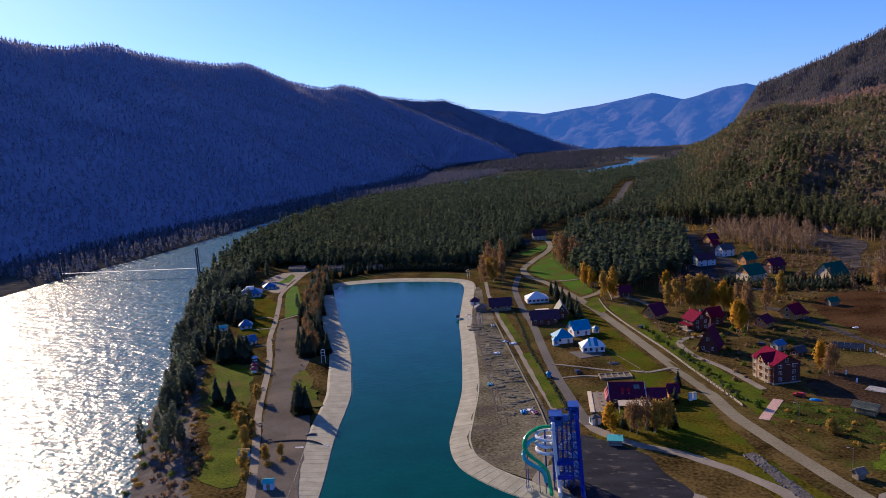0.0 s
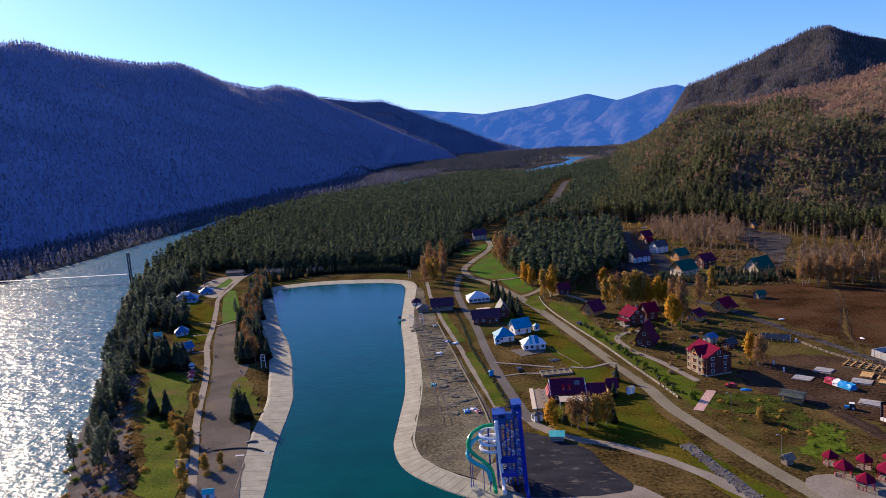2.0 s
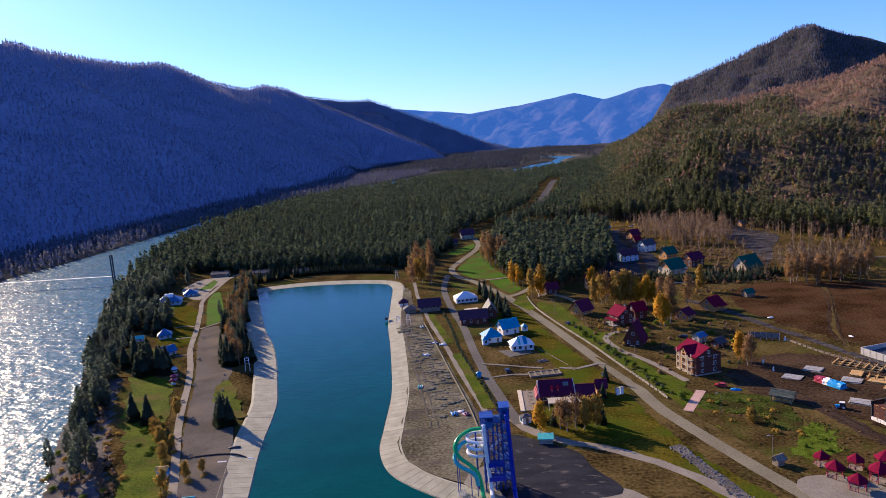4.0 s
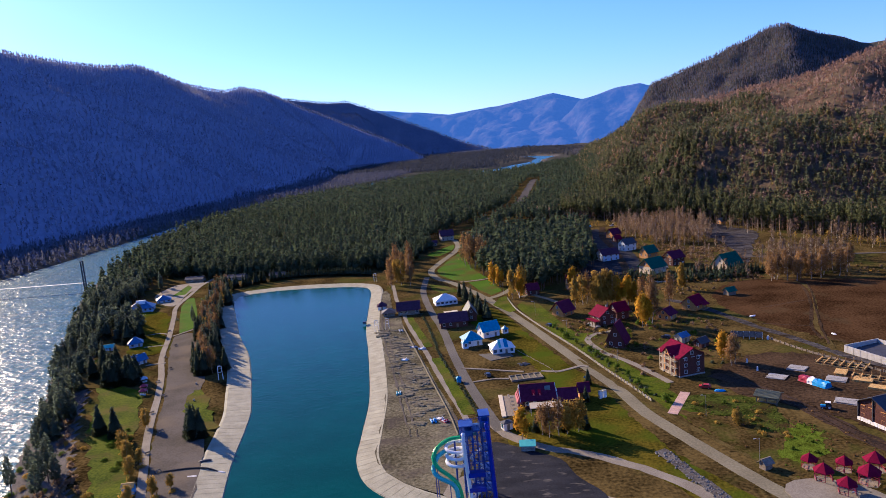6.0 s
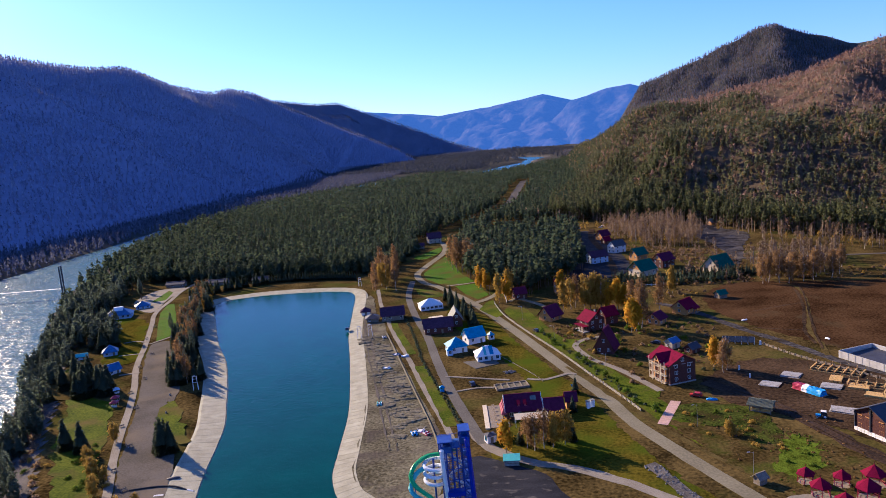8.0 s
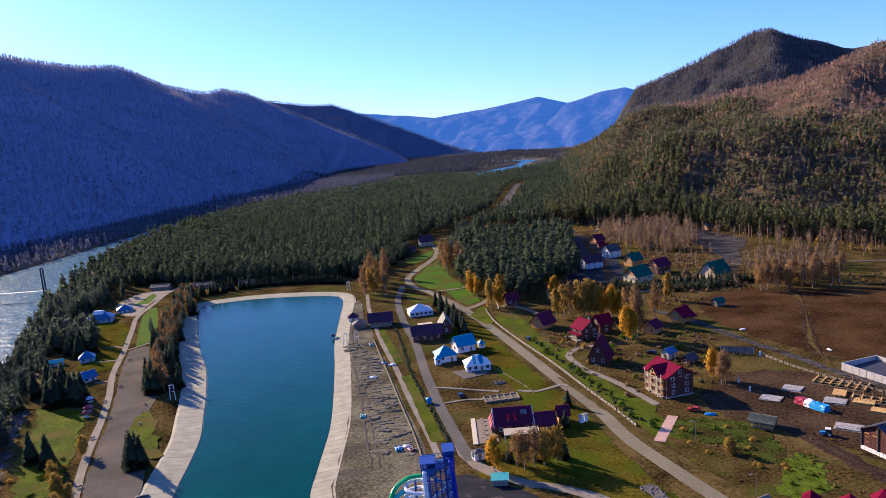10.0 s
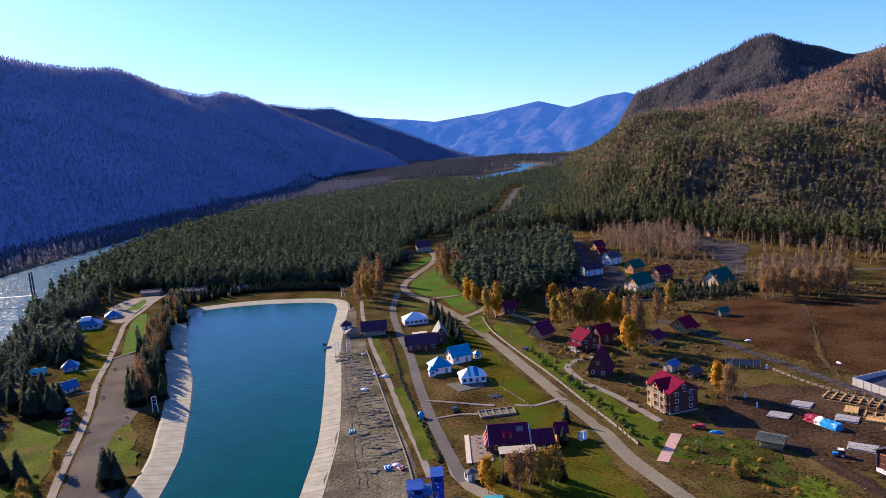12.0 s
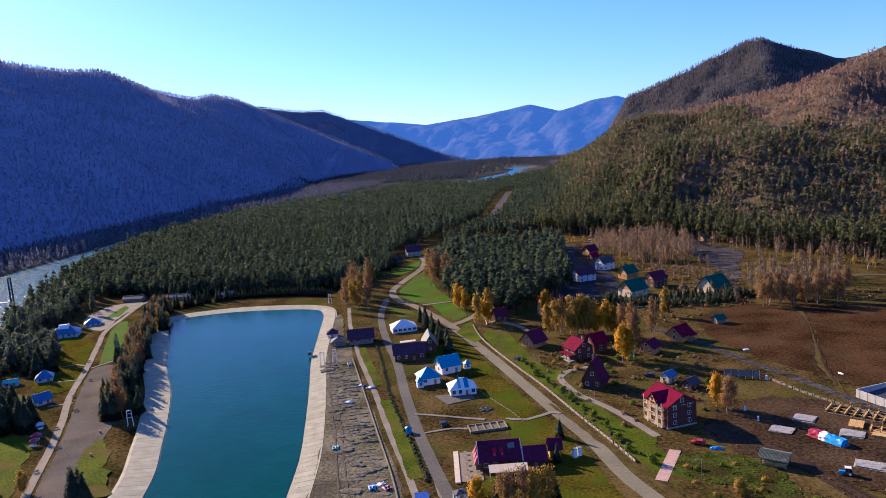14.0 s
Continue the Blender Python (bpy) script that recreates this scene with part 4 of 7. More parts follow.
wood_of("hillside_forest", scatter(hill_wood, 6.1, 25, [np.array(hill_top) * PLAN], patchy=-1.9), SMALL_PINES, (0.45, 0.8), (BARK, HILL_PINE), "mixed pine forest climbing the hillside", "forest")
wood_of("hillside_larches", scatter(hill_wood, 13.0, 65, [np.array(hill_top) * PLAN]), SMALL_BIRCHES, (0.6, 0.95), (BARK, LARCH), "ochre autumn larches and birches among the hillside pines", "forest")
wood_of("hilltop_birches", scatter(hill_top, 6.6, 66, patchy=-0.9), TINY, (0.4, 0.7), (BIRCH_BARK, HILLTOP_TWIG), "leafless pinkish birches covering the upper hill", "forest")
wood_of("hillside_birches", scatter(hill_wood, 9.0, 26, patchy=0.0), SMALL_BIRCHES, (0.6, 0.95), (BIRCH_BARK, HILLTOP_TWIG), "leafless birches among the hillside pines", "forest")
edge_birch = [(58, 440), (66, 408), (88, 384), (100, 398), (108, 437), (112, 470), (73, 484), (56, 470)]
wood_of("birch_thicket", scatter(edge_birch, 5.4, 27, patchy=-0.5), BIRCHES, (0.8, 1.25), (BIRCH_BARK, BARE_TWIG), "thicket of bare brown birches at the forest edge", "birch thicket")
edge_scrub = [(104, 470), (125, 440), (142, 400), (165, 385), (190, 352), (196, 340), (170, 348), (150, 362), (132, 400), (118, 430)]
wood_of("birch_thicket", scatter(edge_scrub, 8.0, 67, patchy=0.0), BIRCHES, (0.7, 1.3), (BIRCH_BARK, BARE_TWIG), "scattered bare birches before the forest edge", "birch thicket")
OCHRE_BIRCHES = [birch_shape(s, 120, 0.6, 9.0, 0.9) for s in (18, 19)]
for k, outline in enumerate((edge_birch, edge_scrub, [(40, 480), (60, 500), (90, 470), (80, 440), (55, 450)])):
    wood_of("autumn_scrub", scatter(outline, 11.0, 68 + k, patchy=-0.3), OCHRE_BIRCHES, (0.5, 1.0), (BARK, OCHRE_LEAF), "ochre-leaved young trees along the forest edge", "scrub")


thicket = [(99, 313), (100, 299), (111, 308), (119, 300), (138, 326), (145, 350), (128, 356), (104, 338)]
wood_of("birch_thicket", scatter(thicket, 5.6, 28, patchy=-0.35), BIRCHES, (0.75, 1.25), (BIRCH_BARK, BARE_TWIG), "thicket of bare brown birches beside the field", "birch thicket")
LOW_SCRUB = [bush_shape(s, 40, 0.7, 1.3) for s in (85, 86)]
hamlet_rough = [(60, 300), (96, 302), (100, 330), (104, 360), (104, 400), (96, 384), (84, 384), (64, 406), (58, 440), (56, 400), (72, 372), (80, 340), (72, 318)]
for k, leaf in enumerate((BARE_TWIG, RUSSET_LEAF)):
    wood_of("scrub", scatter(hamlet_rough, 4.6 + 2.4 * k, 75 + k), LOW_SCRUB, (0.4, 1.1), (BARK, leaf), "low autumn scrub between the hamlet and the birches", "scrub")
wood_of("birch_thicket", scatter(hamlet_rough, 11.0, 79, patchy=0.1), BIRCHES, (0.5, 0.8), (BIRCH_BARK, BARE_TWIG), "young bare birches round the hamlet", "birch thicket")
wood_of("autumn_scrub", scatter(thicket, 7.0, 70, patchy=-0.2), OCHRE_BIRCHES, (0.4, 0.9), (BARK, OCHRE_LEAF), "ochre undergrowth below the birches", "scrub")
HEDGE_FIRS = [spruce_shape(s, 90, 0.8, 6.5, 0.24) for s in (51, 52)]
hedge_band = [(43, 324), (44, 316), (50, 307), (80, 303), (93, 308), (96, 322), (92, 322), (88, 314), (78, 311), (52, 314), (47, 326)]
wood_of("conifer_hedge", scatter(hedge_band, 3.0, 71), HEDGE_FIRS, (0.6, 1.15), (BARK, PINE_GREEN), "thick dark conifer hedge before the green-roofed houses", "hedge")


def crest_trees():
    rng = np.random.default_rng(31)
    out = []
    for crest, slope in RIDGES[:2]:
        line = spline([p[:2] for p in crest], 5)
        for p in line:
            out += [p + rng.normal(0, 7, 2) for _ in range(2)]
    wood_of("ridge_trees", np.array(out), TINY, (0.4, 0.8), (BARK, SPRUCE_GREEN), "sparse trees along the mountain ridge", "ridge trees")


crest_trees()
spur_end = [(-960, 2480), (-480, 2520), (-200, 2500), (-90, 2590), (-150, 2715), (-480, 2850), (-700, 2810), (-960, 2715)]
wood_of("mountain_forest", scatter(spur_end, 12.0, 64), TINY, (0.8, 1.2), (HAZE_BLUE_PINE, HAZE_BLUE_PINE), "dark conifers on the last spur of the mountain", "forest")
slope_right = [(112, 1500), (112, 1900), (262, 2150), (290, 2185), (480, 2140), (694, 2085), (895, 2010), (900, 1300), (520, 800), (330, 690), (300, 810), (262, 900), (225, 1000), (190, 1200), (130, 1345)]
wood_of("mountain_forest", scatter(slope_right, 14.0, 62, [np.array(hill_top) * PLAN]), FAR_TREES, (0.75, 1.15), (BARK, HILL_TWIG), "brown leafless forest on the far hill", "forest")
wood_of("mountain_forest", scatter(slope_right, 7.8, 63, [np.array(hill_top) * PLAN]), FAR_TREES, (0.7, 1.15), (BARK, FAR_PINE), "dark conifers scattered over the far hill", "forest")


# ---- materials of buildings and things ----
def paint(name, c, rough=0.6, spread=0.25, scale=0.8, metal=0.0, bump=0.15, gloss=0.4):
    return mat(name, tuple(v * (1 - spread) for v in c), tuple(min(0.9, v * (1 + spread)) for v in c), scale, rough, metal, bump, 9, 0.12, gloss)


RED_ROOF = paint("crimson_roof", (0.15, 0.005, 0.028), 0.8, gloss=0.04)
DARK_RED_ROOF = paint("wine_roof", (0.10, 0.016, 0.045), 0.75, gloss=0.04)
PURPLE_ROOF = paint("plum_roof", (0.075, 0.035, 0.06), 0.8, gloss=0.04)
BLUE_ROOF = paint("azure_roof", (0.015, 0.235, 0.40), 0.5, gloss=0.3)
DEEP_BLUE_ROOF = paint("blue_roof", (0.05, 0.14, 0.30), 0.45)
GREEN_ROOF = paint("green_roof", (0.012, 0.10, 0.07), 0.75, gloss=0.04)
GREY_ROOF = paint("grey_roof", (0.17, 0.18, 0.16), 0.7)
OLIVE_ROOF = paint("olive_roof", (0.15, 0.155, 0.09), 0.7)
DARK_ROOF = paint("dark_roof", (0.045, 0.045, 0.055), 0.6)
BROWN_WALL = paint("brown_timber", (0.085, 0.028, 0.02), 0.8, 0.3, 2.0, 0, 0.4)
ORANGE_WALL = paint("orange_timber", (0.52, 0.25, 0.07), 0.75, 0.25, 2.0, 0, 0.4)
WHITE = paint("white_paint", (0.74, 0.73, 0.70), 0.7, 0.08)
BEIGE = paint("beige_plaster", (0.55, 0.47, 0.33), 0.85, 0.12)
PALE_BLUE = paint("pale_blue_plaster", (0.45, 0.55, 0.66), 0.8, 0.1)
SLAB = mat("stained_slab", (0.20, 0.19, 0.17), (0.46, 0.45, 0.43), 0.5, 0.85, 0, 0.3, 6, 0.15, 0.2, False, ((0.13, 0.1, 0.07), 0.5, 0.02))
PALE_STONE = paint("pale_concrete", (0.42, 0.41, 0.39), 0.85, 0.15)
FENCE_STONE = paint("fence_panel", (0.33, 0.30, 0.22), 0.9, 0.25, 3.0, 0, 0.5)
STONE_WALL = paint("stone_wall", (0.30, 0.28, 0.25), 0.9, 0.3, 3.0, 0, 0.6)
TIMBER = paint("fresh_timber", (0.58, 0.36, 0.11), 0.8, 0.25, 2.0)
OLD_WOOD = paint("weathered_wood", (0.22, 0.18, 0.13), 0.9, 0.3, 2.0)
GLASS = mat("dark_window", (0.02, 0.025, 0.03), (0.05, 0.06, 0.07), 0.5, 0.08, 0, 0, 4, 0, 0.6)
STEEL = paint("grey_steel", (0.40, 0.41, 0.42), 0.4, 0.1, 2.0, 0.7)
TOWER_BLUE = paint("slide_tower_blue", (0.010, 0.042, 0.26), 0.45, 0.2)
SLIDE_NAVY = paint("navy_tube", (0.012, 0.022, 0.30), 0.3, 0.15)
SLIDE_WHITE = paint("white_plastic", (0.72, 0.73, 0.75), 0.3, 0.06)
SLIDE_GREEN = paint("green_tube", (0.03, 0.42, 0.13), 0.3, 0.15)
SLIDE_TEAL = paint("teal_trough", (0.10, 0.45, 0.42), 0.35, 0.15)
TARP_BLUE = paint("blue_tarpaulin", (0.03, 0.28, 0.62), 0.45, 0.15)
TARP_RED = paint("red_tarpaulin", (0.32, 0.02, 0.05), 0.5, 0.15)
TYRE = paint("rubber", (0.025, 0.025, 0.027), 0.8, 0.2)
PINK_TRIM = paint("pink_trim", (0.36, 0.07, 0.10), 0.6, 0.15)
PINK_BOARDS = paint("pinkish_boards", (0.50, 0.32, 0.25), 0.85, 0.15, 2.0)
EARTH = mat("earth_mound", (0.10, 0.088, 0.056), (0.205, 0.182, 0.125), 0.8, 0.95, 0, 0.8, 8, 0.15, 0.1)
ROCK = paint("grey_rock", (0.13, 0.125, 0.12), 0.9, 0.3, 1.5, 0, 0.6)


# ---- shape helpers ----
def box(bm, x0, x1, y0, y1, z0, z1):
    v = [bm.verts.new((x, y, z)) for z in (z0, z1) for x, y in ((x0, y0), (x1, y0), (x1, y1), (x0, y1))]
    for q in ((3, 2, 1, 0), (4, 5, 6, 7), (0, 1, 5, 4), (1, 2, 6, 5), (2, 3, 7, 6), (3, 0, 4, 7)):
        bm.faces.new([v[k] for k in q])
    return bm


def a_box(*size):
    return box(bmesh.new(), *size)


def prism(bm, profile, x0, x1):
    """A profile of (y, z) points drawn out along x."""
    a = [bm.verts.new((x0, y, z)) for y, z in profile]
    b = [bm.verts.new((x1, y, z)) for y, z in profile]
    bm.faces.new(a[::-1])
    bm.faces.new(b)
    for k in range(len(a)):
        bm.faces.new((a[k - 1], a[k], b[k], b[k - 1]))
    bmesh.ops.recalc_face_normals(bm, faces=bm.faces)
    return bm


def tube(bm, points, r, sides=6, caps=True):
    """A round bar or pipe along points."""
    pts = [Vector(p) for p in points]
    rings = []
    for k, p in enumerate(pts):
        way = (pts[min(k + 1, len(pts) - 1)] - pts[max(k - 1, 0)]).normalized()
        side = way.cross(Vector((0.13, 0.05, 1)))
        if side.length < 0.1:
            side = way.cross(Vector((1, 0.1, 0)))
        side.normalize()
        up = side.cross(way)
        rings.append([bm.verts.new(p + r * (side * math.cos(a) + up * math.sin(a))) for a in (2 * math.pi * j / sides for j in range(sides))])
    for a, b in zip(rings, rings[1:]):
        for j in range(sides):
            bm.faces.new((a[j - 1], a[j], b[j], b[j - 1]))
    if caps:
        bm.faces.new(rings[0])
        bm.faces.new(rings[-1][::-1])
    return bm


def rod(a, b, r, sides=5):
    return tube(bmesh.new(), (a, b), r, sides)


def at(ob, x, y, rz=0, z=0.0):
    ob.matrix_basis = pose(x, y, z, 0, 0, rz)
    return ob


def larger(ob, k):
    """Makes a thing k times as large, at its place."""
    ob.matrix_basis = ob.matrix_basis @ Matrix.Diagonal((k, k, 1 + (k - 1) * 0.6, 1))
    return ob


def thing(name, label, category, x, y, rz=0, z=0.0, group=""):
    return at(tagged(new(name), label, category, group), x * PLAN, y * PLAN, rz, z)


PANE = {}


def window(parent, x, y, z, turn, w=1.1, h=1.3, frame_mat=None):
    """A framed window, its face to local -y, on a wall."""
    frame_mat = frame_mat or WHITE
    key = (w, h, frame_mat.name)
    if key not in PANE:
        bm = bmesh.new()
        t = 0.09
        for s in ((-w / 2 - t, -w / 2, -h / 2 - t, h / 2 + t), (w / 2, w / 2 + t, -h / 2 - t, h / 2 + t), (-w / 2, w / 2, h / 2, h / 2 + t), (-w / 2, w / 2, -h / 2 - t, -h / 2), (-0.03, 0.03, -h / 2, h / 2)):
            box(bm, s[0], s[1], -0.07, 0.02, s[2], s[3])
        f = part("window", bm, frame_mat, parent)
        p = part("pane", a_box(-w / 2, w / 2, -0.025, 0.0, -h / 2, h / 2), GLASS, f)
        PANE[key] = (f, p)
        f.matrix_basis = pose(x, y, z, 0, 0, turn)
        return f
    f0, p0 = PANE[key]
    f = new("window", f0.data)
    f.parent = parent
    f.matrix_basis = pose(x, y, z, 0, 0, turn)
    p = new("pane", p0.data)
    p.parent = f
    return f


def gable_roof(bm, w, d, h, rh, over, t=0.18, x_shift=0.0):
    """Two sloping slabs that meet at a ridge along x."""
    for s in (-1, 1):
        run = d / 2 + over
        drop = rh * over / (d / 2)
        prof = [(0, h + rh), (s * run, h - drop), (s * run, h - drop + t), (0, h + rh + t)]
        prism(bm, prof, -w / 2 - over + x_shift, w / 2 + over + x_shift)
    return bm


def hip_roof(bm, w, d, h, rh, over, ridge=None):
    ridge = max(0.05, w - d) / 2 if ridge is None else ridge
    a, b = w / 2 + over, d / 2 + over
    e = h - rh * over / (d / 2)
    v = [bm.verts.new(p) for p in ((-a, -b, e), (a, -b, e), (a, b, e), (-a, b, e), (-ridge, 0, h + rh), (ridge, 0, h + rh), (-a, -b, e - 0.15), (a, -b, e - 0.15), (a, b, e - 0.15), (-a, b, e - 0.15))]
    for q in ((0, 1, 5, 4), (1, 2, 5), (2, 3, 4, 5), (3, 0, 4), (6, 7, 1, 0), (7, 8, 2, 1), (8, 9, 3, 2), (9, 6, 0, 3), (9, 8, 7, 6)):
        bm.faces.new([v[k] for k in q])
    bmesh.ops.recalc_face_normals(bm, faces=bm.faces)
    return bm


def house(x, y, rz, w, d, h, rh, wall, roof, label, style="gable", wins=(2, 2, 1), over=0.6, chimney=False, name="house", category="house", gable=None, base=None, door=True, group="", z=0.0, frame_mat=None):
    """A house: walls, roof, windows, door. The ridge runs along local x; the front faces local -y."""
    ob = thing(name, label, category, x, y, rz, z, group)
    low = 0.5 if base else 0.0
    if base:
        part("plinth", a_box(-w / 2 - 0.12, w / 2 + 0.12, -d / 2 - 0.12, d / 2 + 0.12, -0.3, 0.5), base, ob)
    bm = bmesh.new()
    if style == "gable":
        prism(bm, [(-d / 2, low - 0.3), (d / 2, low - 0.3), (d / 2, h), (0, h + rh), (-d / 2, h)], -w / 2, w / 2)
    else:
        box(bm, -w / 2, w / 2, -d / 2, d / 2, low - 0.3, h)
    part("wall", bm, wall, ob)
    if style == "gable" and gable:
        for s in (-1, 1):
            part("gable_board", prism(bmesh.new(), [(-d / 2 + 0.1, h + 0.05), (d / 2 - 0.1, h + 0.05), (0, h + rh - 0.1)], s * w / 2 - 0.03, s * w / 2 + 0.03), gable, ob)
    r = part("roof", gable_roof(bmesh.new(), w, d, h, rh, over) if style == "gable" else hip_roof(bmesh.new(), w, d, h, rh, over), roof, ob)
    if style == "gable":
        part("ridge_cap", a_box(-w / 2 - over, w / 2 + over, -0.16, 0.16, h + rh + 0.12, h + rh + 0.24), roof, r)
    else:
        part("ridge_cap", a_box(-max(0.15, (w - d) / 2), max(0.15, (w - d) / 2), -0.13, 0.13, h + rh - 0.04, h + rh + 0.1), roof, r)
    front, side, floors = wins
    for level in range(floors):
        zc = low + (h - low) * (level + 0.55) / floors
        for k in range(front):
            u = (k + 0.5) / front * w - w / 2
            if not (door and level == 0 and k == front // 2):
                window(ob, u, -d / 2, zc, 0, frame_mat=frame_mat)
            window(ob, -u, d / 2, zc, 180, frame_mat=frame_mat)
        for k in range(side):
            u = (k + 0.5) / side * d - d / 2
            window(ob, w / 2, u, zc, 90, frame_mat=frame_mat)
            window(ob, -w / 2, -u, zc, -90, frame_mat=frame_mat)
    if style == "gable" and rh > 2.2 and side:
        window(ob, w / 2 + 0.03, 0, h + rh * 0.35, 90, frame_mat=frame_mat)
        window(ob, -w / 2 - 0.03, 0, h + rh * 0.35, -90, frame_mat=frame_mat)
    if door:
        u = (front // 2 + 0.5) / max(front, 1) * w - w / 2
        part("door", a_box(u - 0.5, u + 0.5, -d / 2 - 0.08, -d / 2 + 0.03, low - 0.05, low + 2.05), OLD_WOOD, ob)
    if chimney:
        c = part("chimney", a_box(w * 0.2 - 0.35, w * 0.2 + 0.35, d * 0.12 - 0.35, d * 0.12 + 0.35, h + rh * 0.4, h + rh + 0.9), STONE_WALL, ob)
        part("chimney_cap", a_box(w * 0.2 - 0.45, w * 0.2 + 0.45, d * 0.12 - 0.45, d * 0.12 + 0.45, h + rh + 0.9, h + rh + 1.02), DARK_ROOF, c)
    return ob


def balcony(ob, x, y, z, w, depth, material, posts=True, height=2.7, rail=None):
    """A balcony on the front wall: floor, rail and posts."""
    b = part("balcony", a_box(x - w / 2, x + w / 2, y - depth, y - 0.02, z - 0.15, z), material, ob)
    part("rail", a_box(x - w / 2, x + w / 2, y - depth, y - depth + 0.08, z + 0.9, z + 1.0), rail or WHITE, b)
    for k in range(int(w / 0.5) + 1):
        u = x - w / 2 + 0.04 + k * 0.5
        part("baluster", a_box(u - 0.04, u + 0.04, y - depth, y - depth + 0.06, z, z + 0.9), rail or WHITE, b)
    if posts:
        for s in (-1, 1):
            u = x + s * (w / 2 - 0.1)
            part("post", a_box(u - 0.1, u + 0.1, y - depth, y - depth + 0.2, z, z + height), rail or WHITE, b)


# ---- village houses ----
big = house(42.8, 196, -67, 12.5, 11, 8.0, 3.0, BROWN_WALL, RED_ROOF, "three-storey brown timber guest house with crimson roof and white balconies", wins=(0, 2, 3), over=1.0, base=STONE_WALL, door=False)
for level in range(3):
    for u in (-3.6, 0.2, 3.6):
        balcony(big, u, -5.5, 0.55 + level * 2.75, 2.9, 1.5, BEIGE, rail=BEIGE)
        part("door", a_box(u - 0.6, u + 0.6, -5.56, -5.46, 0.55 + level * 2.75, 2.5 + level * 2.75), ORANGE_WALL, big)
turned = pose(0, 0, 0, 0, 0, -90)
cross = part("cross_gable", prism(bmesh.new(), [(-2.9, 7.7), (0, 10.7), (2.9, 7.7), (2.9, 7.95), (0, 10.95), (-2.9, 7.95)], 0.0, 7.3), RED_ROOF, big)
cross.matrix_basis = turned
part("gable_face", prism(bmesh.new(), [(-2.4, 7.9), (2.4, 7.9), (0, 10.45)], 6.85, 6.95), ORANGE_WALL, cross, "cream and orange boarded gable")
part("gable_window", a_box(6.93, 7.02, -0.5, 0.5, 8.3, 9.4), GLASS, cross)
for u in (-2.8, 2.8):
    part("corner_post", a_box(u - 0.14, u + 0.14, -7.1, -6.85, -0.1, 7.9), BEIGE, big)
for v in (-3.2, 0.4, 3.4):
    part("window_hood", a_box(6.22, 6.5, v - 0.8, v + 0.8, 7.35, 7.45), WHITE, big)
h = house(27, 247, -62, 8.5, 9, 5.2, 3.4, BROWN_WALL, RED_ROOF, "brown timber house with crimson roof and veranda", wins=(2, 2, 2), over=0.9, chimney=True)
part("veranda_roof", a_box(-4.2, 4.2, -7.4, -4.4, 2.6, 2.75), RED_ROOF, h)
for u in (-4, -1.3, 1.3, 4):
    part("post", a_box(u - 0.1, u + 0.1, -7.3, -7.1, 0, 2.6), BROWN_WALL, h)
part("terrace", a_box(-4.6, 4.6, -7.8, -4.5, -0.2, 0.35), STONE_WALL, h)
h = house(33, 253, 28, 7, 7, 4.8, 3.4, BROWN_WALL, RED_ROOF, "brown timber wing with crimson gable roof", wins=(1, 1, 2), over=0.7, door=False)
house(28.8, 221.5, 68, 8, 8, 3.2, 7.5, BROWN_WALL, DARK_RED_ROOF, "brown timber house with very steep wine-red roof", wins=(2, 2, 1), over=0.8, chimney=True)
house(14, 261.5, 46, 8.5, 8, 3.2, 4.2, ORANGE_WALL, DARK_RED_ROOF, "orange log chalet with dark red gable roof", wins=(2, 1, 1), over=0.9, gable=ORANGE_WALL)
house(20, 303, 15, 7, 6, 5, 3.5, ORANGE_WALL, DARK_RED_ROOF, "orange timber cottage half hidden by trees", wins=(2, 1, 2))
house(3, 297, 20, 7, 6, 3.5, 3, BROWN_WALL, DARK_RED_ROOF, "reddish timber cottage under the pines", wins=(2, 1, 1))
yellow = house(60, 261, 46, 9, 8, 3.4, 3.4, ORANGE_WALL, RED_ROOF, "yellow timber house with crimson roof at the field", wins=(2, 1, 1), over=0.8, gable=ORANGE_WALL)
part("porch_roof", prism(bmesh.new(), [(-6.6, 2.5), (-3.9, 3.6), (-3.9, 3.75), (-6.6, 2.65)], -1.0, 4.6), RED_ROOF, yellow)
part("porch_floor", a_box(-0.8, 4.4, -6.3, -4.02, -0.2, 0.35), OLD_WOOD, yellow)
for u in (-0.7, 1.8, 4.3):
    part("porch_post", a_box(u - 0.1, u + 0.1, -6.3, -6.1, 0.3, 2.65), ORANGE_WALL, yellow)
house(48.5, 249, 50, 7, 7, 3, 2.6, ORANGE_WALL, DARK_RED_ROOF, "orange timber house with wine roof among birches", wins=(2, 2, 1), over=0.6)
house(48, 222, 40, 5, 4, 2.8, 1.4, BEIGE, DEEP_BLUE_ROOF, "small beige outbuilding with blue roof", wins=(1, 1, 1), over=0.4, name="outbuilding", category="outbuilding")
house(52.5, 217, 40, 5, 4, 2.2, 1.6, BROWN_WALL, DARK_ROOF, "small timber bathhouse with dark roof", wins=(1, 1, 1), over=0.6, name="outbuilding", category="outbuilding")
house(77, 278.5, 25, 5, 4, 2.6, 1.6, OLD_WOOD, GREEN_ROOF, "little wooden hut with green roof on the field edge", wins=(1, 0, 1), name="outbuilding", category="outbuilding")
house(57, 328, 36, 13, 11, 4.5, 5.0, BEIGE, GREEN_ROOF, "beige house with large green gable roof", wins=(3, 2, 1), over=0.9, gable=ORANGE_WALL)
house(69, 343, 36, 11, 9, 5.5, 3.8, BROWN_WALL, DARK_RED_ROOF, "brown house with dark red roof and porch", wins=(3, 2, 2), over=0.8, gable=ORANGE_WALL)
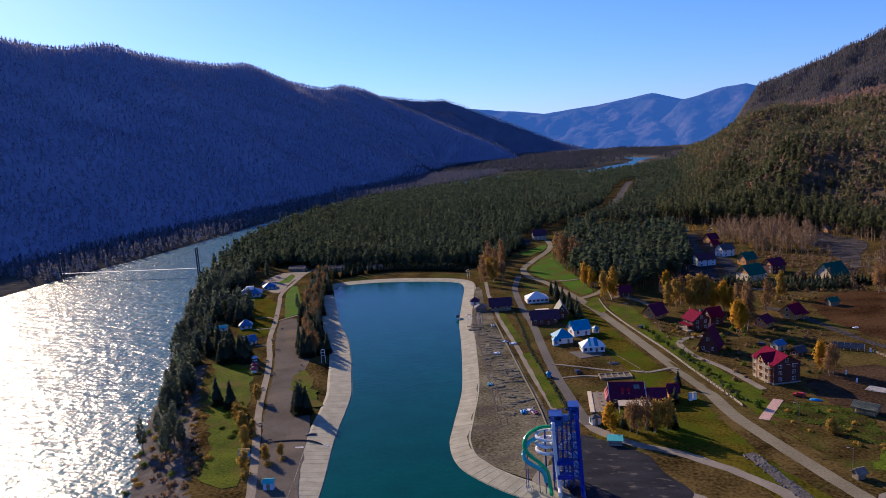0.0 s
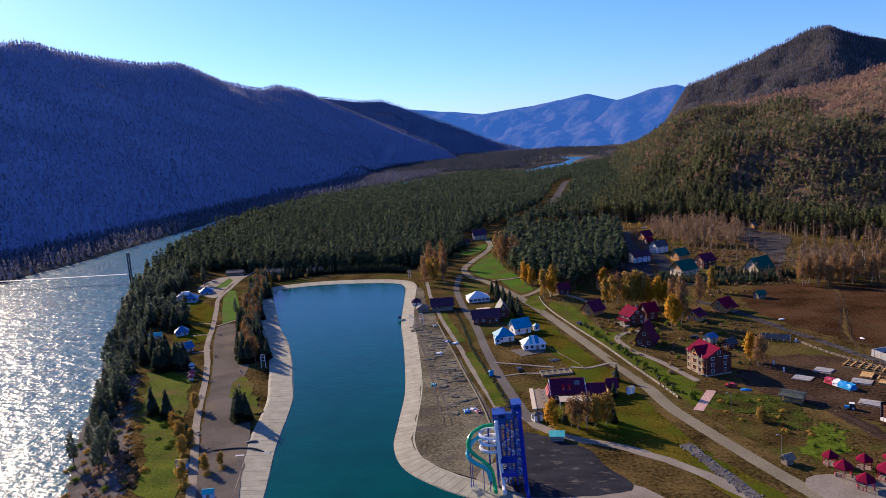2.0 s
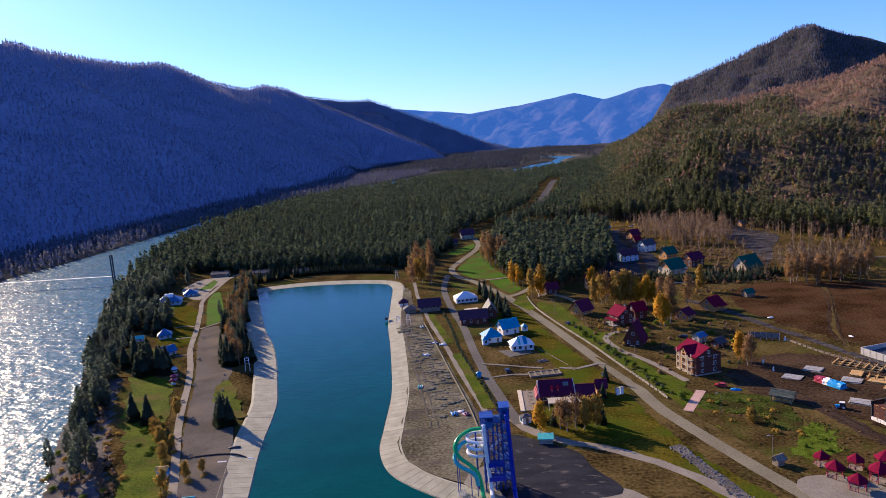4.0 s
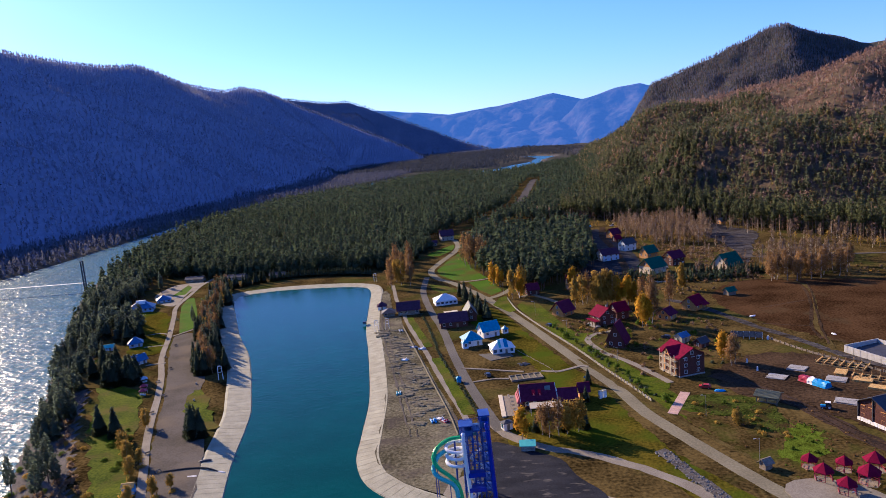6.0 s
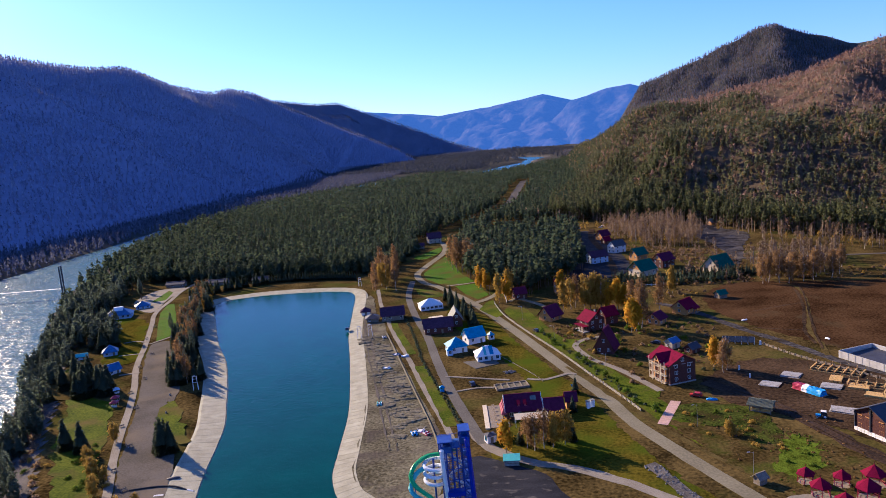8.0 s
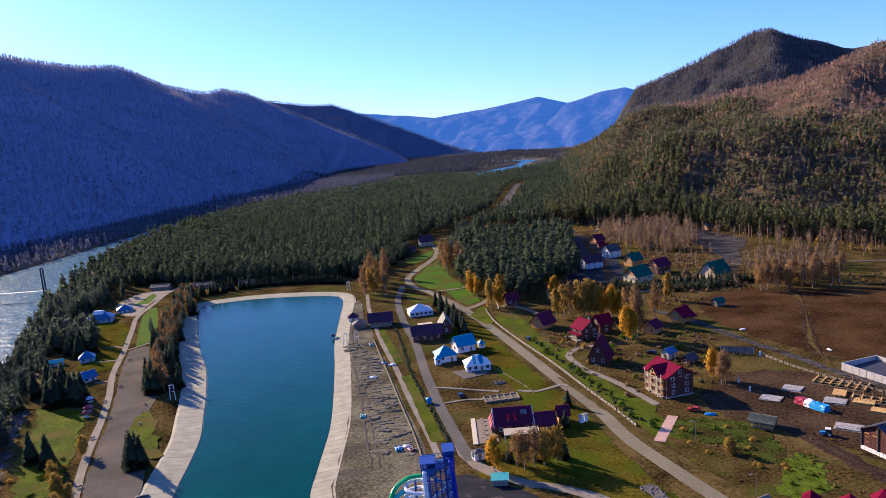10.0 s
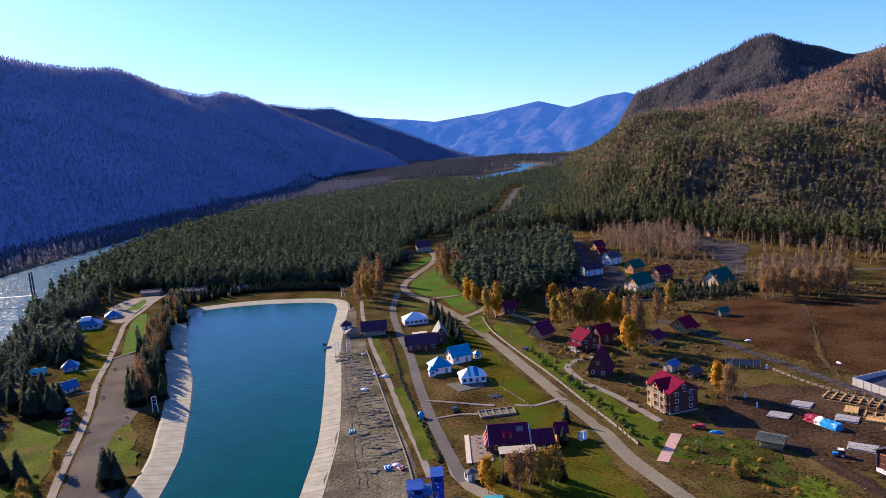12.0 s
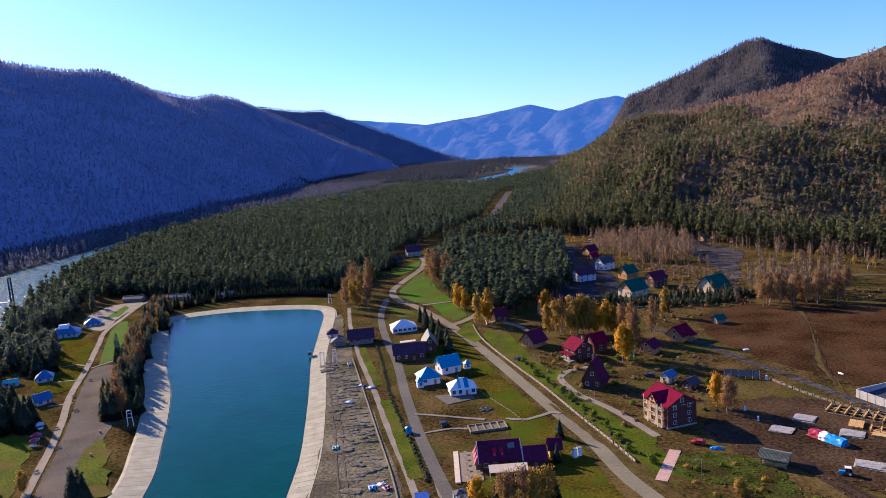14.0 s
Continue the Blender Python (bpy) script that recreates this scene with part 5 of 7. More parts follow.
house(89, 327, 36, 14, 12, 3.4, 6.6, BEIGE, GREEN_ROOF, "beige gabled house with green roof behind a conifer hedge", wins=(2, 2, 1), over=0.9)
house(54, 389, 36, 11, 8, 5.5, 3.5, WHITE, DARK_ROOF, "white gabled house with dark roof", wins=(2, 2, 2), over=0.6)
house(61, 364, 36, 10, 8, 4.5, 4.0, ORANGE_WALL, GREEN_ROOF, "timber house with dark green roof", wins=(2, 2, 1), over=0.8)
house(41, 364, 25, 13, 10, 4.8, 3.4, PALE_BLUE, PURPLE_ROOF, "large pale house with white gable and dark roof", wins=(3, 3, 2), over=0.7)
house(52, 434, 36, 9, 8, 4, 4, ORANGE_WALL, DARK_RED_ROOF, "orange log house with dark red roof", wins=(2, 1, 1), over=0.8)
house(52, 418, 30, 6, 5, 3, 2.6, BROWN_WALL, RED_ROOF, "small hut with bright crimson roof", wins=(1, 1, 1), over=0.6)
house(-52, 468, 20, 12, 9, 5, 4.5, BEIGE, PURPLE_ROOF, "beige house with dull plum roof among pines", wins=(3, 2, 2), over=0.8)
house(-60, 446, 20, 12, 6, 2.8, 2.0, OLD_WOOD, PURPLE_ROOF, "long low building with dark roof by the pines", wins=(4, 1, 1))
house(121, 462, 30, 7, 6, 3, 2.6, ORANGE_WALL, GREY_ROOF, "small timber hut at the forest edge", wins=(1, 1, 1))

# ---- buildings between lane and road ----
cafe = house(3.6, 176.5, 6, 11.5, 10.5, 3.4, 3.7, BROWN_WALL, DARK_RED_ROOF, "cafe hall with wine-red roof and glazed front", wins=(4, 0, 1), over=0.7, category="cafe", name="cafe")
for k, u in enumerate((-1.6, 0.6)):
    d = part("dormer", prism(bmesh.new(), [(-4.3, 4.35), (-2.4, 5.6), (-2.4, 5.9), (-4.1, 5.0)], u - 0.55, u + 0.55), RED_ROOF, cafe)
    part("dormer_face", prism(bmesh.new(), [(u - 0.5, 4.3), (u + 0.5, 4.3), (u, 5.25)], 4.32, 4.4), PINK_TRIM, d, "pale pink dormer face").matrix_basis = pose(0, 0, 0, 0, 0, -90)
for v in (-3.2, 0, 3.2):
    part("bay_roof", hip_roof(bmesh.new(), 2.4, 2.6, 2.7, 2.4, 0.35, 0.1), PINK_TRIM, cafe, "pink-red pointed bay roof").matrix_basis = pose(-6.2, v, 0)
    bay = part("bay", a_box(-7.2, -5.3, v - 1.15, v + 1.15, 0.5, 2.7), GLASS, cafe)
    part("bay_sill", a_box(-7.25, -5.3, v - 1.2, v + 1.2, -0.1, 0.5), DARK_RED_ROOF, bay)
for e in (-1, 1):
    part("verge_board", prism(bmesh.new(), [(-6.0, 2.95), (-5.7, 2.95), (0, 7.05), (5.7, 2.95), (6.0, 2.95), (0, 7.35)], e * 6.5 - 0.08, e * 6.5 + 0.08), WHITE, cafe, "white verge board")
part("roof_vent", prism(bmesh.new(), [(-2.6, 5.45), (-1.2, 6.4), (-1.2, 6.6), (-2.6, 5.75)], 2.6, 4.6), GREY_ROOF, cafe, "grey roof vent panel")
annex = house(10.9, 175.5, 6, 6, 7, 3.0, 2.7, BROWN_WALL, DARK_RED_ROOF, "cafe annex with wine-red roof", wins=(1, 0, 1), name="cafe_annex", category="cafe")
part("verge_board", prism(bmesh.new(), [(-4.1, 2.6), (-3.8, 2.6), (0, 5.6), (3.8, 2.6), (4.1, 2.6), (0, 5.9)], -3.68, -3.52), WHITE, annex, "white verge board")
house(15.2, 179, 6, 3.4, 4, 3.4, 2.2, ORANGE_WALL, DARK_RED_ROOF, "small timber shed with white door", wins=(1, 1, 1), name="shed", category="shed")
aw = thing("awning", "cream canvas awning on posts beside the cafe", "awning", 5.6, 169.5, 6)
part("canvas", prism(bmesh.new(), [(-1.6, 2.4), (1.6, 2.9), (1.6, 3.0), (-1.6, 2.5)], -4.5, 4.5), BEIGE, aw)
for u in (-4.3, 0, 4.3):
    part("post", a_box(u - 0.06, u + 0.06, -1.5, -1.38, 0, 2.45), WHITE, aw)
    part("post", a_box(u - 0.06, u + 0.06, 1.4, 1.52, 0, 2.9), WHITE, aw)
tr = thing("terrace", "paved cafe terrace with pale kerb", "terrace", -2.6, 175.5, 6)
part("paving", a_box(-2.2, 2.6, -7.5, 6.5, -0.1, 0.14), OLD_WOOD, tr)
part("kerb", a_box(-3.3, -2.2, -8, 7, -0.1, 0.35), BEIGE, tr, "pale stone kerb")
larger(tr, 1.4)
larger(aw, 1.25)
for k in range(9):
    t = thing("cafe_table", "small dark cafe table on the terrace", "table", -2.6 + 2.2 * (k % 2) - k * 0.15, 170.5 + 1.3 * k, 6, 0.13, "cafe tables")
    part("tabletop", a_box(-0.45, 0.45, -0.45, 0.45, 0.70, 0.75), OLD_WOOD, t)
    part("leg", a_box(-0.06, 0.06, -0.06, 0.06, 0, 0.70), STEEL, t)
for k, (x, y) in enumerate(((19.3, 178), (20.3, 178.7))):
    b = thing("utility_box", "pale metal utility cabinet on the grass", "cabinet", x, y, 20, 0, "utility boxes")
    part("body", a_box(-0.5, 0.5, -0.5, 0.5, -0.1, 2.2), WHITE, b)
    part("lid", a_box(-0.56, 0.56, -0.56, 0.56, 2.2, 2.3), GREY_ROOF, b)
    larger(b, 1.3)

house(-17, 229.5, 20, 8.2, 8, 3.4, 3.2, WHITE, BLUE_ROOF, "white cottage with azure pyramid roof", "hip", (2, 2, 1), 0.6, name="cottage", category="cottage")
house(-18.8, 225.4, 20, 2.6, 2.8, 2.9, 1.2, PALE_BLUE, BLUE_ROOF, "azure porch of the white cottage", "hip", (1, 0, 1), 0.3, name="porch", category="porch", door=False)
house(-12, 238.5, 30, 8.8, 7, 3.6, 3.4, WHITE, BLUE_ROOF, "white cottage with azure gable roof", "gable", (2, 1, 1), 0.6, name="cottage", category="cottage", gable=WHITE)
house(-6.5, 240.5, 30, 2.5, 2.5, 2.6, 1.2, WHITE, BLUE_ROOF, "small white kiosk with azure roof", "hip", (1, 0, 1), 0.3, name="kiosk", category="kiosk", door=False)
pav = house(-6.8, 220, 14, 10, 8, 3.0, 2.9, WHITE, WHITE, "white pavilion with green and blue pointed roof", "hip", (4, 2, 1), 0.5, name="pavilion", category="pavilion", frame_mat=BLUE_ROOF)
part("roof_stripe", prism(bmesh.new(), [(-4.0, 3.02), (-0.3, 5.74), (-0.3, 5.84), (-4.0, 3.12)], 0.5, 2.2), BLUE_ROOF, pav)
part("roof_stripe", prism(bmesh.new(), [(-4.0, 3.02), (-0.3, 5.74), (-0.3, 5.84), (-4.0, 3.12)], -2.0, -0.9), SLIDE_TEAL, pav)
sheet("yard_pavilion", np.array([(-14, 217.5), (-9.8, 210.8), (-3.0, 214.5), (-5, 219)]) * PLAN, 0.07, LANE_ASPHALT, "grey paved yard of the white pavilion", "yard")
tent = thing("marquee", "large white marquee tent with pointed roof", "tent", -32.5, 288.5, 18)
part("skirt", a_box(-6.5, 6.5, -5, 5, -0.1, 2.8), WHITE, tent)
part("canopy", hip_roof(bmesh.new(), 13, 10, 2.8, 3.2, 0.25, 0.8), WHITE, tent)
for k in range(5):
    window(tent, -5 + 2.5 * k, -5.0, 1.5, 0, 1.5, 1.1, PALE_BLUE)
house(-25.5, 253.5, 12, 14, 9, 3.6, 3.4, BROWN_WALL, PURPLE_ROOF, "restaurant with plum roof", wins=(4, 2, 1), over=0.8, name="restaurant", category="restaurant")
house(-20, 262, 100, 13, 6, 4.2, 4.2, BROWN_WALL, GREY_ROOF, "restaurant wing with pale steep roof", wins=(3, 1, 1), over=0.6, name="restaurant", category="restaurant")
flat = thing("open_terrace", "flat white terrace roof on posts", "terrace", -27, 265, 18)
part("slab", a_box(-4.5, 3, -1.6, 1.6, 3.2, 3.45), BEIGE, flat)
for u, v in ((-4.2, -1.4), (2.8, -1.4), (-4.2, 1.4), (2.8, 1.4)):
    part("post", a_box(u - 0.1, u + 0.1, v - 0.1, v + 0.1, -0.1, 3.2), BROWN_WALL, flat)
house(-45.5, 275, 12, 12, 9, 3.4, 3.4, OLD_WOOD, PURPLE_ROOF, "weathered lakeside bar with dark plum roof", wins=(4, 2, 1), over=0.9, name="bar", category="bar")
house(-53, 273, 12, 6.5, 6.5, 2.6, 1.6, OLD_WOOD, DARK_ROOF, "low lakeside bar annex with dark roof", "hip", (2, 1, 1), 0.9, name="bar", category="bar")
house(-58, 284, 12, 5, 5, 2.6, 2.0, WHITE, PURPLE_ROOF, "pale hut with plum roof near the pool corner", "hip", (1, 1, 1), 0.6, name="hut", category="hut")
house(-3.6, 161, 28, 3.2, 2.6, 2.6, 0.5, WHITE, DARK_ROOF, "white ticket kiosk with blue panel", "hip", (1, 1, 1), 0.25, name="kiosk", category="kiosk", frame_mat=BLUE_ROOF)
house(-0.6, 162.5, 20, 3.0, 3.0, 2.5, 1.0, BROWN_WALL, RED_ROOF, "small red kiosk beside the cafe", "hip", (1, 1, 1), 0.3, name="kiosk", category="kiosk")
bt = thing("booth", "low turquoise booth by the gravel path", "booth", 1.2, 149.8, 2)
part("wall", a_box(-1.9, 1.9, -1.2, 1.2, -0.1, 1.6), STONE_WALL, bt)
part("roof", prism(bmesh.new(), [(-1.5, 1.6), (1.5, 2.2), (1.5, 2.35), (-1.5, 1.75)], -2.2, 2.2), SLIDE_TEAL, bt)
part("counter", a_box(-1.8, 1.8, -1.45, -1.2, 0.8, 0.9), OLD_WOOD, bt)
bb = thing("kiosk", "little azure kiosk on the lawn strip", "kiosk", -17.8, 193.5, 15)
part("body", a_box(-0.8, 0.8, -0.8, 0.8, -0.1, 2.0), TARP_BLUE, bb)
part("roof", hip_roof(bmesh.new(), 1.8, 1.8, 2.0, 0.6, 0.2, 0.05), BLUE_ROOF, bb)

# ---- park cottages by the river ----
hall = house(-174, 304, 20, 15, 11, 3.2, 3.6, PALE_BLUE, DEEP_BLUE_ROOF, "park hall with blue roof and a white panel for sun glare", "hip", (5, 2, 1), 0.8, name="hall", category="hall")
# White raised panel added to stand in for sun glare on the roof.
part("skylight", prism(bmesh.new(), [(-3.2, 5.2), (1.6, 5.2), (1.0, 7.2), (-0.8, 7.2)], -2.8, 2.8), WHITE, hall)
house(-173, 322, 30, 9, 8, 2.2, 2.4, PALE_BLUE, DEEP_BLUE_ROOF, "park pavilion with blue pyramid roof", "hip", (3, 1, 1), 0.6, name="cottage", category="cottage", group="park cottages")
house(-143.5, 245.5, 30, 6.6, 6.2, 2.8, 2.6, PALE_BLUE, DEEP_BLUE_ROOF, "park cottage with steep blue roof", "hip", (2, 1, 1), 0.7, name="cottage", category="cottage", group="park cottages")
house(-130, 224, 55, 5.8, 5, 2.3, 2.2, WHITE, DEEP_BLUE_ROOF, "white park cottage with blue gable roof", "gable", (2, 1, 1), 0.7, name="cottage", category="cottage", group="park cottages")
house(-152.5, 242, 20, 6, 3.4, 1.9, 1.0, PALE_BLUE, SLIDE_TEAL, "low park cottage with teal roof", "gable", (2, 1, 1), 0.5, name="cottage", category="cottage", group="park cottages")
for x, y, rz, tint in ((-113, 197, 20, TARP_RED), (-117, 204, 40, PALE_BLUE), (-111, 193, 10, TARP_RED)):
    s = thing("market_stall", "small stall with bright striped canopy", "stall", x, y, rz, 0, "stalls by the promenade")
    part("canopy", hip_roof(bmesh.new(), 2.6, 2.6, 2.1, 0.8, 0.3, 0.1), tint, s)
    part("table", a_box(-1.1, 1.1, -0.9, -0.3, 0.0, 0.85), WHITE, s)
    for u in (-1.2, 1.2):
        for v in (-1.2, 1.2):
            part("post", a_box(u - 0.04, u + 0.04, v - 0.04, v + 0.04, -0.1, 2.1), STEEL, s)
house(-81, 134, 12, 3.4, 2.2, 2.4, 0.7, TARP_BLUE, TIMBER, "small blue kiosk with orange and white roof", "gable", (1, 0, 1), 0.3, name="kiosk", category="kiosk")
house(-68, 121, 15, 3.0, 2.2, 2.4, 0.7, PALE_BLUE, SLIDE_TEAL, "small kiosk with teal roof by the promenade", "gable", (1, 0, 1), 0.3, name="kiosk", category="kiosk")

for x, y, w in ((-180, 370, 14), (-156, 368.5, 16), (-132, 368, 12)):
    house(x, y, 4, w, 6, 2.6, 1.6, OLD_WOOD, DARK_ROOF, "long low shed with dark roof under the pines", wins=(4, 1, 1), name="shed", category="shed", group="low sheds behind the pool")

# ---- building site and right edge ----
log = house(77.6, 158.9, 24, 12, 10.8, 6.2, 2.8, BROWN_WALL, DARK_ROOF, "dark log house on a white stone plinth", wins=(4, 3, 2), over=0.9, base=WHITE, frame_mat=ORANGE_WALL)
for k in range(9):
    part("plinth_stone", a_box(-6.3, -6.0, -5.45 + 1.22 * k, -4.35 + 1.22 * k, -0.2, 1.25 + 0.06 * (k % 2)), WHITE, log)
for v in (-5.3, 0.0, 5.3):
    part("post", a_box(-6.35, -6.0, v - 0.18, v + 0.18, 1.2, 6.1 if v else 8.6), DARK_ROOF, log, "dark upright log")
for v in (-3.6, 0.9, 3.6):
    part("window_hood", a_box(-6.25, -6.0, v - 0.8, v + 0.8, 5.3, 5.45), ORANGE_WALL, log, "carved orange window hood")
for k in range(16):
    part("wall_log", a_box(-6.08, -5.98, -5.4, 5.4, 1.3 + 0.3 * k, 1.52 + 0.3 * k), BROWN_WALL, log)
wh = thing("warehouse", "roofless white-walled enclosure with dark low roofs inside", "enclosure", 98.5, 197, -66)
for x0, x1, y0, y1 in ((-13, 13, -6.08, -5.9), (-13, 13, 5.9, 6.08), (-13.1, -12.9, -5.9, 5.9), (12.9, 13.1, -5.9, 5.9)):
    part("wall", a_box(x0, x1, y0, y1, -0.2, 2.3), PALE_STONE, wh)
part("cover", prism(bmesh.new(), [(-5.6, -0.1), (5.6, -0.1), (5.6, 1.1), (-5.6, 0.6)], -12.6, 12.6), DARK_ROOF, wh)
for k in range(12):
    part("panel_seam", a_box(-12 + 2.2 * k, -11.94 + 2.2 * k, -6.12, -6.05, 0, 2.3), STEEL, wh)


larger(wh, 1.4)
larger(bt, 1.15)


def slab(x, y, rz, w, d):
    s = thing("foundation_slab", "pale concrete foundation slab on muddy ground", "slab", x, y, rz, 0, "foundation slabs")
    bm = a_box(-w / 2, w / 2, -d / 2, d / 2, -0.1, 0.4)
    for v in bm.verts:
        v.co.x += random.uniform(-0.5, 0.5)
        v.co.y += random.uniform(-0.4, 0.4)
        v.co.z += random.uniform(-0.08, 0.08)
    part("slab", bm, SLAB, s)
    part("footing", a_box(-w / 2 - 0.15, w / 2 + 0.15, -d / 2 - 0.15, d / 2 + 0.15, -0.2, 0.12), STONE_WALL, s)
    larger(s, 1.15)


for x, y, rz, w, d in ((71.5, 194, -30, 5.4, 4.6), (64.6, 188.5, -32, 5.6, 4.4), (74.3, 170.5, -30, 6.5, 4.6), (77.5, 185, -28, 5.4, 4.4)):
    slab(x, y, rz, w, d)


def timber_frame(x, y, rz, n, m, gap=2.1):
    """Bare log frame: sills, joists and short posts."""
    t = thing("unfinished_house", "bare yellow timber frame of an unfinished house", "unfinished house", x, y, rz, 0, "timber frames")
    for k in range(n + 1):
        part("joist", a_box(k * gap - n * gap / 2 - 0.13, k * gap - n * gap / 2 + 0.13, -m * gap / 2, m * gap / 2, 0.3, 0.6), TIMBER, t)
    for k in range(m + 1):
        part("sill", a_box(-n * gap / 2, n * gap / 2, k * gap - m * gap / 2 - 0.13, k * gap - m * gap / 2 + 0.13, -0.1, 0.3), TIMBER, t)
    for k in range(n + 1):
        for j in (0, m):
            part("post", a_box(k * gap - n * gap / 2 - 0.1, k * gap - n * gap / 2 + 0.1, j * gap - m * gap / 2 - 0.1, j * gap - m * gap / 2 + 0.1, 0.6, 1.3 + 0.3 * ((k + j) % 2)), TIMBER, t)
    larger(t, 1.45)


for x, y, rz in ((83.2, 183.5, -30), (84.5, 178, -34), (80.5, 189.5, 60)):
    tp = thing("timber_stack", "low stack of fresh orange planks on mud", "timber stack", x, y, rz, 0, "timber stacks")
    for level in range(3):
        for k in range(9):
            part("plank", a_box(-3.2 + 0.2 * (k % 3), 3.2 - 0.25 * (k % 2), -2.0 + 0.45 * k, -1.6 + 0.45 * k, 0.28 * level - 0.05, 0.28 * level + 0.2), TIMBER, tp)
timber_frame(83.5, 196, -38, 6, 3, 1.9)
timber_frame(85.5, 185, -32, 4, 2, 1.9)
timber_frame(90, 177, -32, 4, 2, 1.9)
tp = thing("tarp_stack", "timber stack under red, white and blue tarpaulins", "stack", 71.6, 182.5, -58)
for a, b, m in ((-5.6, -2.0, TARP_RED), (-2.0, 0.2, WHITE), (0.2, 5.6, TARP_BLUE)):
    bm = prism(bmesh.new(), [(-1.7, 0), (1.7, 0), (1.5, 1.5), (0.9, 1.9), (-0.9, 1.95), (-1.5, 1.45)], a * 0.9, b * 0.9)
    bmesh.ops.subdivide_edges(bm, edges=bm.edges[:], cuts=4, use_grid_fill=True)
    for v in bm.verts:
        v.co += 0.35 * noise.noise_vector(v.co * 0.9) * min(1.0, max(v.co.z, 0.0))
    part("tarpaulin", bm, m, tp)
part("pallet", a_box(-5.7, 5.7, -1.5, 1.5, -0.1, 0.15), OLD_WOOD, tp)
larger(tp, 1.08)
sh = thing("log_shed", "open log shed with grey corrugated roof", "shed", 57.6, 172.5, -32)
part("roof", gable_roof(bmesh.new(), 5.5, 4.6, 2.3, 0.9, 0.5), OLIVE_ROOF, sh)
for k in range(24):
    part("rib", prism(bmesh.new(), [(-2.8, 2.33), (-2.7, 2.40), (0.0, 3.46), (0.0, 3.39)], -3.2 + 0.27 * k, -3.14 + 0.27 * k), OLIVE_ROOF, sh)
for u in (-2.6, 0, 2.6):
    for v in (-2.1, 2.1):
        part("post", a_box(u - 0.1, u + 0.1, v - 0.1, v + 0.1, -0.2, 2.4), OLD_WOOD, sh)
for k in range(5):
    for j in range(8):
        part("log", rod((-2.4, -1.7 + 0.45 * j, 0.2 + 0.42 * k), (2.4, -1.7 + 0.45 * j, 0.2 + 0.42 * k), 0.2, 6), TIMBER if (k + j) % 3 else OLD_WOOD, sh)
larger(sh, 1.25)
rk = thing("panel_rack", "row of dark slanted panels on a frame", "rack", 67, 222.7, -18)
for k in range(5):
    part("panel", prism(bmesh.new(), [(-0.9, 0.7), (0.9, 2.2), (0.9, 2.3), (-0.9, 0.8)], -4.4 + 1.8 * k, -2.75 + 1.8 * k), GLASS, rk)
for k in range(6):
    part("post", a_box(-4.55 + 1.8 * k, -4.43 + 1.8 * k, 0.7, 0.85, -0.1, 2.2), WHITE, rk)
    part("post", a_box(-4.55 + 1.8 * k, -4.43 + 1.8 * k, -0.85, -0.7, -0.1, 0.9), WHITE, rk)
larger(rk, 1.4)
for x, y in ((61.4, 193.6), (60.6, 200), (72.5, 220.5)):
    s = thing("marker_stone", "upright pale boundary stone in the grass", "stone", x, y, x * 7, 0, "pale stones")
    bm = a_box(-0.35, 0.35, -0.25, 0.25, -0.1, 1.4)
    for v in bm.verts:
        if v.co.z > 1:
            v.co.x *= 0.6
            v.co.y *= 0.7
    larger(part("stone", bm, WHITE, s), 1.4)
for x, y, k in ((76, 247, 1.2), (92, 223, 1.0)):
    s = thing("boulder", "low pale boulder at the edge of the field", "boulder", x, y, x * 5, 0, "pale boulders")
    bm = bmesh.new()
    bmesh.ops.create_icosphere(bm, subdivisions=2, radius=1)
    for v in bm.verts:
        v.co = Vector((v.co.x * 1.5, v.co.y * 0.8, v.co.z * 0.45)) * k * (1 + 0.35 * noise.noise(v.co * 1.6))
    part("stone", bm, WHITE, s)
rubble = thing("rubble_pile", "heap of grey rubble on the dry meadow", "rubble", 0, 206.5, 15)
rng = np.random.default_rng(17)
for k in range(26):
    u, v = rng.normal(0, 1.3), rng.normal(0, 0.7)
    bm = bmesh.new()
    bmesh.ops.create_icosphere(bm, subdivisions=1, radius=1)
    for w in bm.verts:
        w.co = Vector((w.co.x * 0.55 + u, w.co.y * 0.35 + v, w.co.z * 0.3 + 0.15 + 0.1 * (k % 3))) + Vector(rng.uniform(-0.08, 0.08, 3))
    part("stone", bm, ROCK, rubble)


